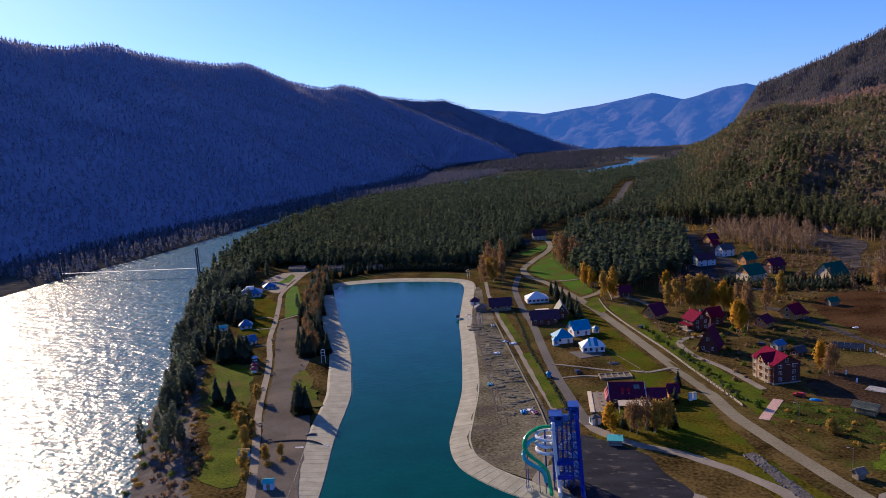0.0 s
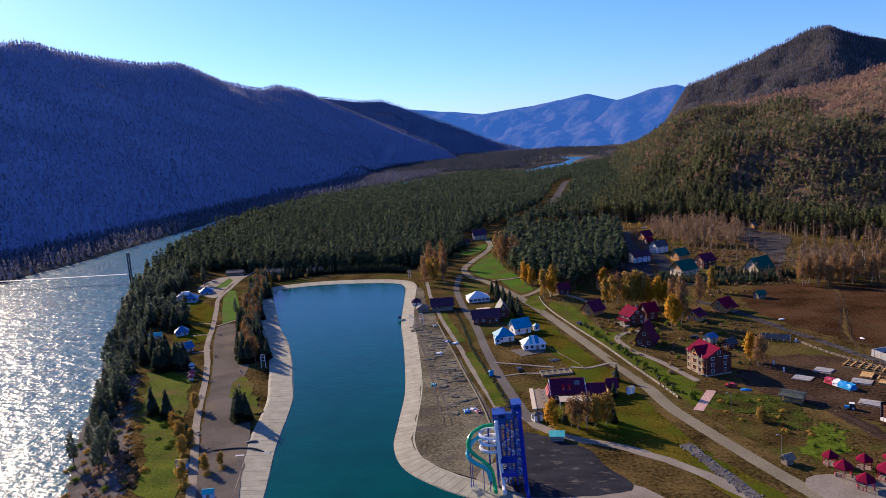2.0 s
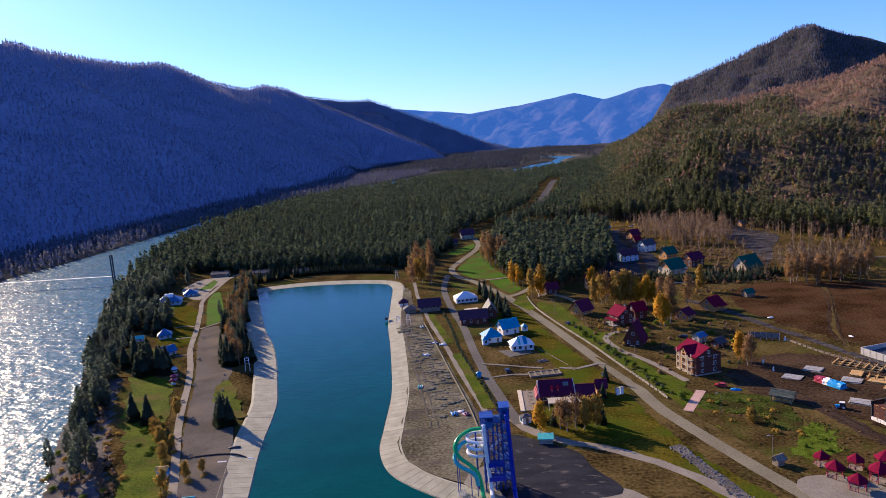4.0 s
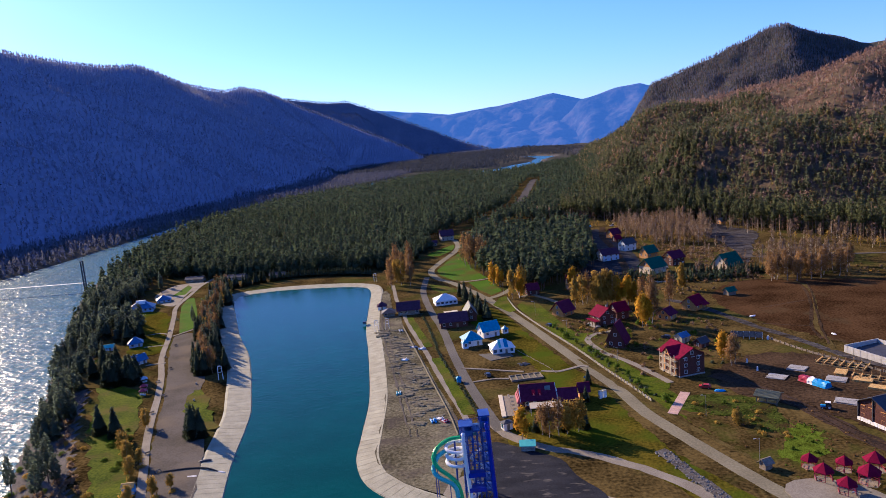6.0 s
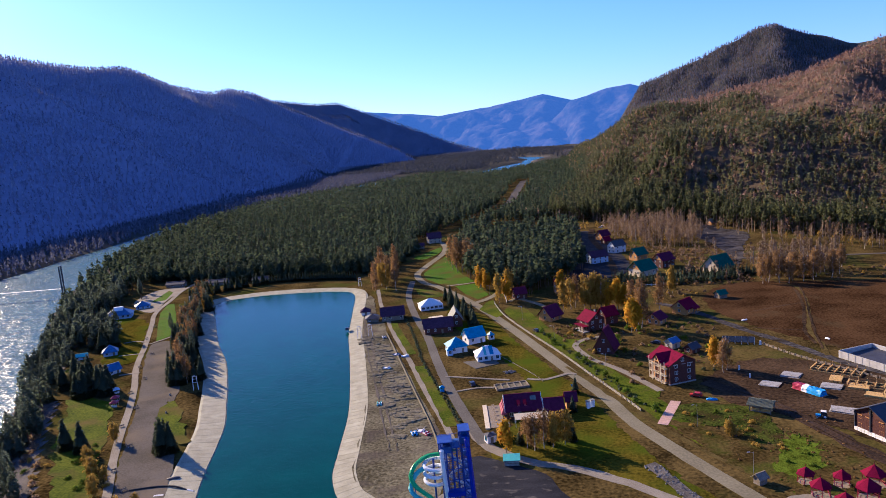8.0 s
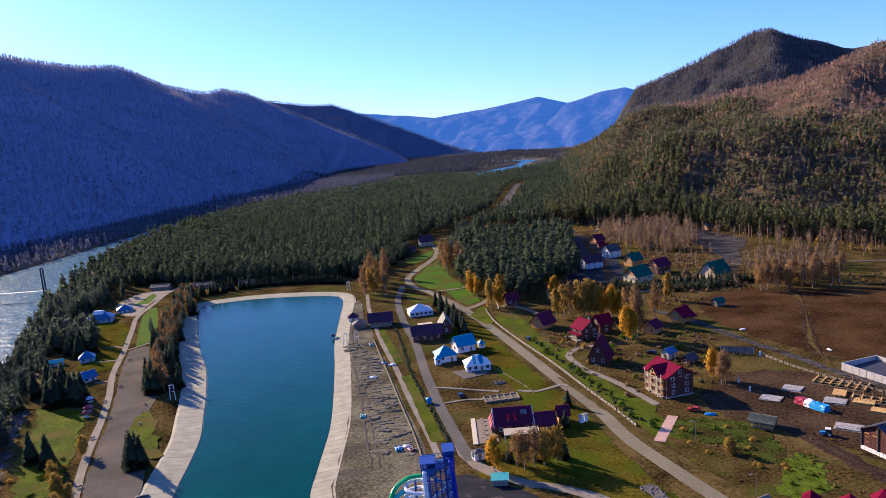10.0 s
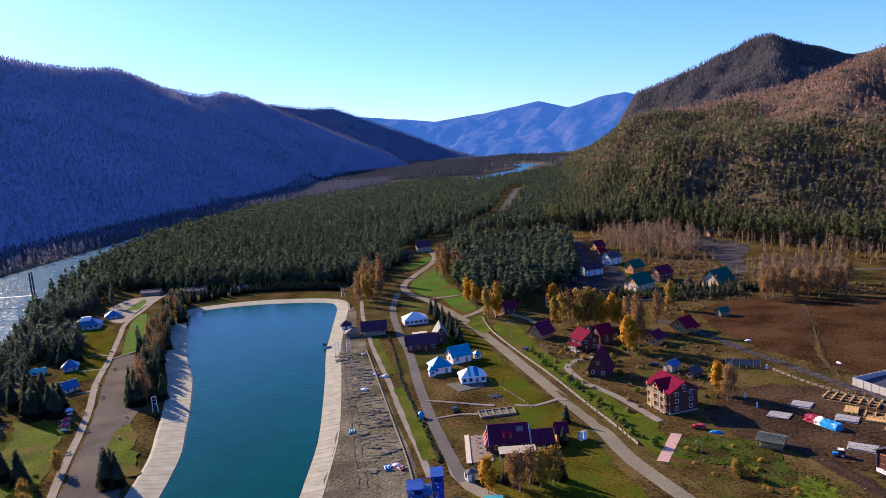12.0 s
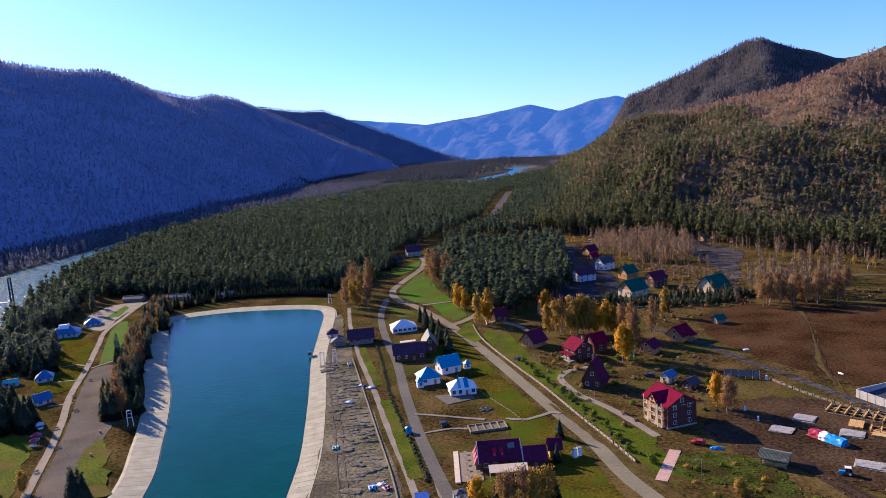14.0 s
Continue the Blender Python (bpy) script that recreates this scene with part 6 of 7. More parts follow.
def gazebo(x, y, rz, s=1.0):
    g = thing("gazebo", "open red gazebo with pointed crimson roof", "gazebo", x, y, rz, 0, "red gazebos")
    bm = bmesh.new()
    top = bm.verts.new((0, 0, 4.2 * s))
    rim = [bm.verts.new((2.3 * s * math.cos(a), 2.3 * s * math.sin(a), 2.4 * s)) for a in (math.pi / 3 * k for k in range(6))]
    low = [bm.verts.new((2.3 * s * math.cos(a), 2.3 * s * math.sin(a), 2.25 * s)) for a in (math.pi / 3 * k for k in range(6))]
    for k in range(6):
        bm.faces.new((rim[k - 1], rim[k], top))
        bm.faces.new((low[k - 1], low[k], rim[k], rim[k - 1]))
    bm.faces.new(low[::-1])
    part("roof", bm, RED_ROOF, g)
    part("finial", rod((0, 0, 4.1 * s), (0, 0, 4.7 * s), 0.06), RED_ROOF, g)
    for k in range(6):
        a, b = math.pi / 3 * k, math.pi / 3 * (k + 1)
        p, q = (1.9 * s * math.cos(a), 1.9 * s * math.sin(a)), (1.9 * s * math.cos(b), 1.9 * s * math.sin(b))
        part("post", rod((*p, -0.1), (*p, 2.4 * s), 0.09), TARP_RED, g)
        if k != 4:
            part("rail", rod((*p, 0.9), (*q, 0.9), 0.06), TARP_RED, g)
            part("rail", rod((*p, 0.4), (*q, 0.4), 0.05), TARP_RED, g)
    part("floor", tube(bmesh.new(), ((0, 0, -0.1), (0, 0, 0.15)), 2.1 * s, 6), OLD_WOOD, g)


for x, y, rz, s in ((54.4, 139, 0, 1.05), (55, 134, 20, 1.2), (60, 137.5, 10, 1.05), (65.3, 137.3, 30, 1.35), (62.2, 132.5, 0, 1.35), (57, 129, 15, 1.15), (69.5, 131, 0, 1.2)):
    gazebo(x, y, rz, s)
sheet("yard_gazebos", rough_line(spline([(47, 130), (50, 134), (56, 134), (62, 130), (64, 122), (58, 118), (51, 122)], 3, True), 0.1, 20), 0.06, PAVING, "pale paved yard among the red gazebos", "yard")
house(46.5, 139, 30, 2.6, 2.2, 2.0, 0.9, OLD_WOOD, OLD_WOOD, "small wooden roadside shelter", wins=(1, 0, 1), over=0.5, name="shelter", category="shelter")


# ---- water slide tower ----
def curve3(points, step=0.5):
    return [tuple(p) for p in spline(points, step, False, 1.0)]


TOWER_PALE = paint("pale_blue_steel", (0.025, 0.085, 0.30), 0.5, 0.25)


def slide_tower():
    t = thing("slide_tower", "tall blue steel water slide tower with tubes and spiral", "water slide", -7.8, 130, 9)
    cols = [(-2.6, -1.6), (-0.6, -1.6), (1.2, -1.6), (2.6, -1.6), (-2.6, 1.6), (-0.6, 1.6), (1.2, 1.6), (2.6, 1.6)]
    for x, y in cols:
        part("column", a_box(x - 0.14, x + 0.14, y - 0.14, y + 0.14, -0.1, 18.2 if x > 0.8 else 16.2), TOWER_BLUE, t)
    for k in range(1, 8):
        z = 2.25 * k
        right = 2.75 if k < 8 else 0
        for x0, x1 in ((-2.75, -1.5), (1.4, right)):
            part("platform", a_box(x0, x1, -1.75, 1.75, z - 0.1, z), TOWER_BLUE, t)
        bm = bmesh.new()
        for y in (-1.75, 1.75):
            box(bm, -2.75, 2.75, y - 0.03, y + 0.03, z + 0.95, z + 1.02)
            for j in range(12):
                u = -2.7 + j * 0.49
                box(bm, u - 0.02, u + 0.02, y - 0.02, y + 0.02, z, z + 0.95)
        part("railing", bm, TOWER_PALE, t)
        s = 1 if k % 2 else -1
        for j in range(9):
            u = s * (-1.3 + 0.3 * j)
            part("step", a_box(u - 0.16, u + 0.16, -0.9, 0.5, z - 2.25 + 0.25 * j, z - 2.25 + 0.25 * j + 0.06), STEEL, t)
        for y in (-1.6, 1.6):
            part("brace", rod((-2.6, y, z - 2.25), (-0.6, y, z), 0.06), TOWER_BLUE, t)
            part("brace", rod((1.2, y, z), (2.6, y, z - 2.25), 0.06), TOWER_BLUE, t)
    for x in (-1.6, 0.3):
        for y in (-1.6, 0.0, 1.6):
            part("column", a_box(x - 0.1, x + 0.1, y - 0.1, y + 0.1, -0.1, 15.6), TOWER_BLUE, t)
    for k in range(2, 15, 2):
        z = 1.1 * k
        for y in (-1.66, 1.66):
            part("beam", a_box(-2.7, 2.7, y - 0.06, y + 0.06, z - 0.07, z + 0.07), TOWER_BLUE, t)
        for x in (-2.6, 2.6):
            part("beam", a_box(x - 0.06, x + 0.06, -1.6, 1.6, z - 0.07, z + 0.07), TOWER_BLUE, t)
        for x0, x1 in ((-2.6, -0.6), (-0.6, 1.2), (1.2, 2.6)):
            a, b = (x0, x1) if k % 4 else (x1, x0)
            part("brace", rod((a, -1.66, z - 2.2), (b, -1.66, z), 0.05), TOWER_PALE, t)
            part("brace", rod((b, 1.66, z - 2.2), (a, 1.66, z), 0.05), TOWER_BLUE, t)
    for x0, x1, z0, z1 in ((0.9, 2.8, 16.2, 18.6), (-3.0, -0.5, 14.6, 16.6)):
        cabin = part("start_cabin", a_box(x0, x1, -1.8, 1.8, z0 - 0.12, z0), TOWER_BLUE, t)
        part("cabin_roof", prism(bmesh.new(), [(-2.0, z1), (2.0, z1 - 0.25), (2.0, z1 - 0.1), (-2.0, z1 + 0.15)], x0 - 0.1, x1 + 0.1), TOWER_BLUE, cabin)
        for u in (x0 + 0.06, x1 - 0.06):
            for v in (-1.74, 1.74):
                part("cabin_post", a_box(u - 0.06, u + 0.06, v - 0.06, v + 0.06, z0, z1), TOWER_BLUE, cabin)
        for v in (-1.8, 1.74):
            part("cabin_panel", a_box(x0, x1, v, v + 0.06, z0, z0 + 1.1), TOWER_PALE, cabin)
    part("canopy", a_box(-0.5, 0.9, -1.8, 1.8, 15.5, 15.62), TOWER_PALE, t)
    part("roof_slab", a_box(-0.5, 0.5, -1.2, 1.2, 14.4, 14.5), SLIDE_TEAL, t)
    part("steep_slide", tube(bmesh.new(), curve3([(2.1, -2.4, 17.4), (2.2, -3.0, 16.2), (2.5, -3.1, 10), (2.75, -3.2, 3), (2.8, -3.6, 1.0), (2.8, -5.4, 0.5), (2.8, -7.5, 0.45)], 0.8), 0.46, 8), SLIDE_NAVY, t)
    part("steep_slide", tube(bmesh.new(), curve3([(-2.4, -2.2, 15.4), (-2.5, -2.7, 14.2), (-2.2, -2.8, 8), (-1.8, -2.9, 2.5), (-1.7, -3.4, 0.9), (-1.7, -5.5, 0.5)], 0.8), 0.40, 8), SLIDE_WHITE, t, "white steep chute")
    helix = [(-4.1 + 1.75 * math.cos(a), -0.5 + 1.75 * math.sin(a), 12.6 - 4.6 * a / (6 * math.pi)) for a in np.linspace(0, 6 * math.pi, 60)]
    part("spiral_slide", tube(bmesh.new(), helix, 0.36, 8), SLIDE_WHITE, t, "white spiral tube of three turns")
    part("spiral_mast", tube(bmesh.new(), ((-4.1, -0.5, -0.1), (-4.1, -0.5, 13)), 0.18, 6), TOWER_BLUE, t)
    path = [(-2.8, 0.6, 13.3), (-5.2, 0.8, 13.0), (-7.4, 0.0, 11.8), (-8.4, -1.2, 10.2), (-7.6, -2.4, 8.6), (-5.6, -3.0, 6.9), (-4.2, -3.2, 5.2), (-3.7, -3.4, 3.2), (-3.5, -4.0, 1.2), (-3.4, -5.2, 0.6)]
    part("winding_slide", tube(bmesh.new(), curve3(path, 0.5), 0.42, 8), SLIDE_GREEN, t, "green winding tube")
    trough = [(-5.6, -0.6, 11.4), (-7.4, -0.9, 10.4), (-8.6, -2.2, 8.2), (-7.6, -3.4, 7.0), (-5.6, -4.0, 6.0), (-4.6, -4.2, 4.8), (-4.3, -4.4, 3.0)]
    part("open_slide", tube(bmesh.new(), curve3(trough, 0.6), 0.45, 6), SLIDE_TEAL, t, "pale teal open trough")
    for x, y, z in ((-7.8, -0.6, 11.0), (-8.2, -1.8, 9.2), (-5.6, -3.2, 6.4), (-4.4, -3.4, 4.6)):
        part("support", rod((x, y, -0.1), (x, y, z), 0.09), TOWER_BLUE, t)
    t.matrix_basis = t.matrix_basis @ Matrix.Diagonal((1.4, 1.4, 1.3, 1))
    for z in (3.0, 6.2):
        part("side_deck", a_box(-2.0, 1.2, -3.4, -1.75, z, z + 0.9), SLIDE_NAVY, t)


slide_tower()
rk = thing("lounger_stack", "pile of curved white pool loungers on concrete", "loungers", -14.5, 126.5, 20)
for k in range(4):
    part("lounger", tube(bmesh.new(), curve3([(-1.2 + 0.6 * k, -1.2, 0.2), (-1.3 + 0.6 * k, -0.2, 0.7), (-1.0 + 0.6 * k, 0.8, 0.3), (-1.1 + 0.6 * k, 1.6, 0.9)], 0.3), 0.14, 6), STEEL, rk)


# ---- cable ski pylons, bank fittings ----
def pylon(x, y, rz, h=6.0):
    p = thing("cable_pylon", "white steel portal pylon by the pool", "pylon", x, y, rz, 0, "cable pylons")
    for s in (-1, 1):
        part("mast", rod((s * 1.0, 0, -0.2), (s * 0.8, 0, h), 0.13, 6), WHITE, p)
        part("stay", rod((s * 1.0, 1.6, -0.2), (s * 0.85, 0, h * 0.7), 0.07), WHITE, p)
    for z in (h * 0.55, h * 0.8, h):
        part("crossbar", rod((-0.95, 0, z), (0.95, 0, z), 0.1, 6), WHITE, p)
    part("wheel", tube(bmesh.new(), ((0, -0.2, h + 0.05), (0, -0.2, h + 0.25)), 0.55, 12), STEEL, p)


for x, y, rz in ((-92, 204, 20), (-149, 322, 20), (-49.5, 252, 10), (-53, 250, 10), (-73, 341, 0)):
    pylon(x, y, rz)
pp = thing("drain_pipe", "thick dark pipe crossing the bank into the pool", "pipe", -70, 144, 0)
part("pipe", tube(bmesh.new(), curve3([(-12, -1.5, 0.3), (-4, 0.4, 0.35), (2, 0.2, 0.3), (6.5, -0.8, -0.7)], 1.0), 0.28, 8), TYRE, pp)
part("outlet", tube(bmesh.new(), ((6.0, -0.7, -0.6), (8.2, -1.1, -0.75)), 0.34, 8), WHITE, pp)
bo = thing("upturned_boat", "dark upturned boat on the gravel", "boat", -71, 148, 20)
bm = bmesh.new()
bmesh.ops.create_uvsphere(bm, u_segments=14, v_segments=8, radius=1, matrix=pose(0, 0, 0.1) @ Matrix.Diagonal((2.2, 0.75, 0.55, 1)))
part("hull", bm, DARK_ROOF, bo)
pl = thing("plank_pile", "pale planks lying on the gravel", "planks", -70.5, 140.5, 8)
for k in range(5):
    part("plank", a_box(-1.8 + 0.1 * k, 1.7 - 0.1 * k, -0.6 + 0.25 * k, -0.4 + 0.25 * k, -0.02, 0.1 + 0.04 * k), WHITE, pl)


def mounds():
    """Long low ridges of pushed earth across the bank."""
    rng = np.random.default_rng(44)
    first = None
    for k in range(110):
        t = k / 109
        y = 164 + 88 * t
        edge = np.interp(y, [160, 172, 196, 224, 252, 266], [-14, -17, -25, -34, -43, -47])
        x = edge - 2.6 - rng.uniform(0, 7.5)
        m = pose(x * PLAN, y * PLAN, 0, 0, 0, rng.uniform(-22, 24)) @ Matrix.Diagonal((rng.uniform(0.4, 1.6), rng.uniform(0.7, 1.6), rng.uniform(0.3, 0.8), 1))
        if first is None:
            bm = bmesh.new()
            bmesh.ops.create_icosphere(bm, subdivisions=3, radius=1)
            for v in bm.verts:
                n = noise.noise(v.co * 1.7) * 0.6 + noise.noise(v.co * 4) * 0.3
                v.co = Vector((v.co.x * 2.3 * (1 + n), v.co.y * 0.9 * (1 + n), v.co.z * 0.75 * (1 + n)))
            first = tagged(new("earth_mound"), "low ridge of dark bulldozed earth", "earth mound", "earth ridges")
            part("mound", bm, EARTH, first)
            first.matrix_basis = m
        else:
            c = copy_thing(first, pose(0, 0, 0))
            c.matrix_basis = m


mounds()
wl = thing("retaining_wall", "low dark stone retaining wall along the footpath", "wall", 0, 0)
line = spline([(-44, 254), (-35.2, 226), (-26.2, 197), (-18.4, 172), (-14.6, 158)], 3)
for a, b in zip(line, line[1:]):
    bm = tube(bmesh.new(), ((*a, 0.15), (*b, 0.15)), 0.42, 4)
    part("stone", bm, EARTH, wl)



def pedal_boat(x, y, rz, colour, label):
    b = thing("pedal_boat", label, "boat", x, y, rz, 0, "boats on the bank")
    for s in (-0.7, 0.7):
        hull = tube(bmesh.new(), ((s, -1.6, 0.35), (s, -1.2, 0.25), (s, 1.1, 0.25), (s, 1.7, 0.45)), 0.3, 8)
        part("float", hull, colour, b)
    part("deck", a_box(-0.95, 0.95, -1.1, 1.0, 0.42, 0.55), WHITE, b)
    for s in (-0.45, 0.45):
        part("seat", a_box(s - 0.3, s + 0.3, -0.8, -0.2, 0.55, 0.8), colour, b)
        part("seat_back", a_box(s - 0.3, s + 0.3, -0.95, -0.8, 0.55, 1.2), colour, b)


for x, y, rz, colour, label in (
        (-21.5, 166.5, 20, TARP_BLUE, "blue pedal boat lying on the earth bank"), (-20, 167.5, 70, WHITE, "white pedal boat lying on the earth bank"),
        (-18.6, 166.2, 40, TARP_RED, "red pedal boat lying on the earth bank"), (-33.5, 186, 10, SLIDE_TEAL, "teal pedal boat lying on the earth bank"),
        (-36.8, 215, 80, WHITE, "white pedal boat lying on the earth bank"), (-36, 228, 60, DEEP_BLUE_ROOF, "dark blue pedal boat lying on the earth bank"),
        (-33, 226, 100, PALE_BLUE, "pale blue pedal boat lying on the earth bank"), (-44, 249, 20, STEEL, "grey pedal boat lying on the earth bank")):
    pedal_boat(x, y, rz, colour, label)


def bench(x, y, rz, first=[]):
    if first:
        return copy_thing(first[0], pose(x * PLAN, y * PLAN, 0.06, 0, 0, rz))
    b = thing("bench", "dark wooden bench beside the promenade", "bench", x, y, rz, 0.06, "promenade benches")
    part("seat", a_box(-0.9, 0.9, -0.25, 0.25, 0.42, 0.48), OLD_WOOD, b)
    part("backrest", a_box(-0.9, 0.9, 0.25, 0.31, 0.55, 0.95), OLD_WOOD, b)
    for s in (-0.75, 0.75):
        part("leg", a_box(s - 0.06, s + 0.06, -0.22, 0.3, -0.1, 0.42), STEEL, b)
    first.append(b)


for k, (x, y) in enumerate(spline([(-148, 283), (-128, 243), (-116, 216), (-105, 191), (-92, 165), (-81, 143)], 24) / PLAN):
    bench(x + 1.6 * (-1) ** k, y, 55 + 180 * (k % 2))
for x, y, rz in ((-104, 222, 40), (-98, 200, 10), (-92, 186, 70), (-112, 244, 20)):
    t = thing("litter_bin", "small grey litter bin on the gravel", "bin", x, y, rz, 0.05, "bins")
    part("body", tube(bmesh.new(), ((0, 0, -0.05), (0, 0, 0.9)), 0.35, 10), STEEL, t)
    part("rim", tube(bmesh.new(), ((0, 0, 0.9), (0, 0, 0.97)), 0.4, 10), DARK_ROOF, t)

# rock-lined ditch beside the road
strip("gabion_bed", [(28.4, 148), (33, 136), (37.6, 124), (41, 114)], 3.6, 0.06, SHINGLE, "grey stony bed of the drainage strip", "drain", 0.25)
dt = thing("gabion_strip", "strip of grey gabion rocks across the grass", "rocks", 0, 0)
rng = np.random.default_rng(5)
rock = None
for k in range(150):
    t = rng.uniform(0, 1)
    x, y = 28.6 + 9 * t + rng.uniform(-1.4, 1.4), 147 - 23 * t + rng.uniform(-1.0, 1.0)
    m = pose(x * PLAN, y * PLAN, 0.1, *rng.uniform(0, 360, 3)) @ Matrix.Diagonal((*rng.uniform(0.22, 0.5, 3), 1))
    if rock is None:
        bm = bmesh.new()
        bmesh.ops.create_icosphere(bm, subdivisions=1, radius=1)
        for v in bm.verts:
            v.co *= 1 + rng.uniform(-0.25, 0.2)
        rock = part("rock", bm, ROCK, dt)
        rock.matrix_basis = m
    else:
        again(rock, m)


# ---- fences, ramp, lamps ----
def fence(points, label, panel_mat, post_mat, gap=2.4, high=1.1, name="fence"):
    f = thing(name, label, "fence", 0, 0)
    line = spline(points, gap)
    post = pane = None
    for a, b in zip(line, line[1:]):
        d = b - a
        m = pose(*a, 0, 0, 0, math.degrees(math.atan2(d[1], d[0])))
        if post is None:
            post = part("post", a_box(-0.16, 0.16, -0.16, 0.16, -0.1, high + 0.25), post_mat, f)
            pane = part("panel", a_box(0.42, gap - 0.42, -0.05, 0.05, 0.1, high), panel_mat, f)
            post.matrix_basis = pane.matrix_basis = m
        else:
            again(post, m)
            again(pane, m)


fence([(-7, 290), (-3, 271), (5, 247.5), (15, 221.5), (22, 201), (27.5, 185.5), (31, 175)], "stone-post garden fence with pale panels along the road", FENCE_STONE, STONE_WALL, 2.4, 0.9)
fence([(-4, 308), (-3, 300), (-2, 290)], "white garden fence at the road bend", WHITE, WHITE, 2.2, 0.8)
fence([(-9, 233), (0, 216), (7, 203), (9, 198)], "thin weathered fence across the meadow", OLD_WOOD, OLD_WOOD, 2.6, 0.3)
fence([(44, 322), (50, 310), (57, 306), (66, 308)], "low pale garden wall by the green-roofed house", BEIGE, WHITE, 2.2, 0.6)
fence([(73, 221), (78, 209), (84, 199), (95, 182)], "grey plank fence beside the dirt lane", OLD_WOOD, OLD_WOOD, 2.6, 0.9)
rp = thing("boardwalk", "pinkish wooden boardwalk ramp up the verge", "boardwalk", 37.3, 173.2, -23)
for k in range(36):
    part("board", a_box(-1.7, 1.7, -10.4 + 0.58 * k, -9.87 + 0.58 * k, 0.02, 0.16 + 0.01 * (k % 3)), PINK_BOARDS, rp)


def lamp(x, y, rz, first=[]):
    if first:
        return copy_thing(first[0], pose(x * PLAN, y * PLAN, 0, 0, 0, rz))
    l = thing("street_lamp", "thin grey street lamp on the road verge", "street lamp", x, y, rz, 0, "street lamps")
    part("pole", tube(bmesh.new(), ((0, 0, -0.2), (0, 0, 7.5)), 0.07, 6), STEEL, l)
    part("arm", tube(bmesh.new(), ((0, 0, 7.3), (-1.2, 0, 7.7)), 0.05, 5), STEEL, l)
    part("head", a_box(-1.9, -1.1, -0.14, 0.14, 7.62, 7.78), STEEL, l)
    first.append(l)
    return l


for x, y in ((41.5, 164.5), (46, 141), (26.5, 203), (14, 234), (4, 262), (-9, 300), (55, 120)):
    lamp(x, y, 20)
sg = thing("road_sign", "blue road sign beside the main road", "road sign", 16.5, 190, 0)
part("pole", rod((0, 0, -0.1), (0, 0, 2.2), 0.05), STEEL, sg)
part("board", a_box(-0.6, 0.6, -0.06, -0.02, 1.6, 2.5), TARP_BLUE, sg)

# raised garden beds
gb = thing("raised_bed", "row of concrete-framed raised garden beds", "garden bed", 0.8, 195, 14)
for k in range(6):
    part("divider", a_box(-4.6 + 1.8 * k - 0.12, -4.6 + 1.8 * k + 0.12, -1.9, 1.9, -0.1, 0.6), OLD_WOOD, gb)
for v in (-2.0, 2.0):
    part("side_wall", a_box(-4.7, 4.5, v - 0.14, v + 0.14, -0.1, 0.6), OLD_WOOD, gb)
part("soil", a_box(-4.6, 4.4, -1.9, 1.9, -0.1, 0.3), EARTH, gb)
larger(gb, 1.4)
strip("path_cross", [(-18, 205), (-10, 203), (-4, 201), (0, 200)], 1.2, 0.05, PAVING, "pale gravel footpath across the meadow", "path", 0.1)
strip("path_cross", [(-14, 193), (-8, 195), (-4, 194.5)], 1.2, 0.05, PAVING, "pale gravel footpath across the meadow", "path", 0.1)
strip("path_cross", [(5, 200), (10, 199), (16, 203), (18, 202)], 1.6, 0.05, PAVING, "pale gravel footpath across the meadow", "path", 0.1)
strip("path_drive", [(-1, 292), (2, 296), (10, 285), (16, 272)], 2.8, 0.05, ASPHALT, "grey driveway through the garden gate", "driveway", 0.1)
strip("field_ditch", [(109.2, 292), (105.2, 276), (99.2, 256), (92.2, 233), (87, 214)], 0.9, 0.05, MUD, "dark ditch beside the field track", "ditch", 0.2)
# Mud colour darkens the lane in place of the shade on it.
strip("road_hamlet", [(44, 318), (47, 350), (47, 400), (46, 440), (50, 480)], 5.0, 0.04, MUD, "shaded lane into the hamlet", "road", 0.2)
strip("road_far", [(96, 352), (140, 345), (200, 336), (260, 320)], 3.4, 0.04, GRAVEL, "pale track below the forested hill", "track", 0.3)


# ---- footbridge over the river ----
def bridge():
    b = thing("suspension_bridge", "slender suspension footbridge with steel towers across the river", "bridge", 0, 0)
    a, c = np.array((-250.0, 377.0)) * PLAN, np.array((-342.0, 368.0)) * PLAN
    way = (c - a) / np.linalg.norm(c - a)
    side = np.array((-way[1], way[0]))
    for p in (a, c):
        for s in (-1.6, 1.6):
            q = p + side * s
            part("tower_leg", tube(bmesh.new(), ((*q, -4), (*q, 21)), 0.6, 6), DARK_ROOF, b)
        for z in (3.8, 12, 20.6):
            part("tower_beam", tube(bmesh.new(), ((*(p - side * 1.6), z), (*(p + side * 1.6), z)), 0.3, 6), DARK_ROOF, b)
    n = 30
    for k in range(n):
        p, q = a + (c - a) * k / n, a + (c - a) * (k + 1) / n
        bm = bmesh.new()
        tube(bm, ((*p, 3.6), (*q, 3.6)), 1.3, 4)
        for v in bm.verts:
            v.co.z = 2.6 + (v.co.z - 3.6) * 0.14
        part("deck", bm, WHITE, b)
    for s in (-1.5, 1.5):
        pts = []
        for k in range(25):
            t = k / 24
            p = a + (c - a) * t + side * s
            pts.append((*p, 5.0 + 15.6 * (2 * t - 1) ** 2))
        part("cable", tube(bmesh.new(), pts, 0.02, 4), DARK_ROOF, b)
        for k in range(1, 24):
            p = a + (c - a) * k / 24 + side * s
            part("hanger", rod((*p, 3.6), pts[k], 0.04, 4), DARK_ROOF, b)


bridge()


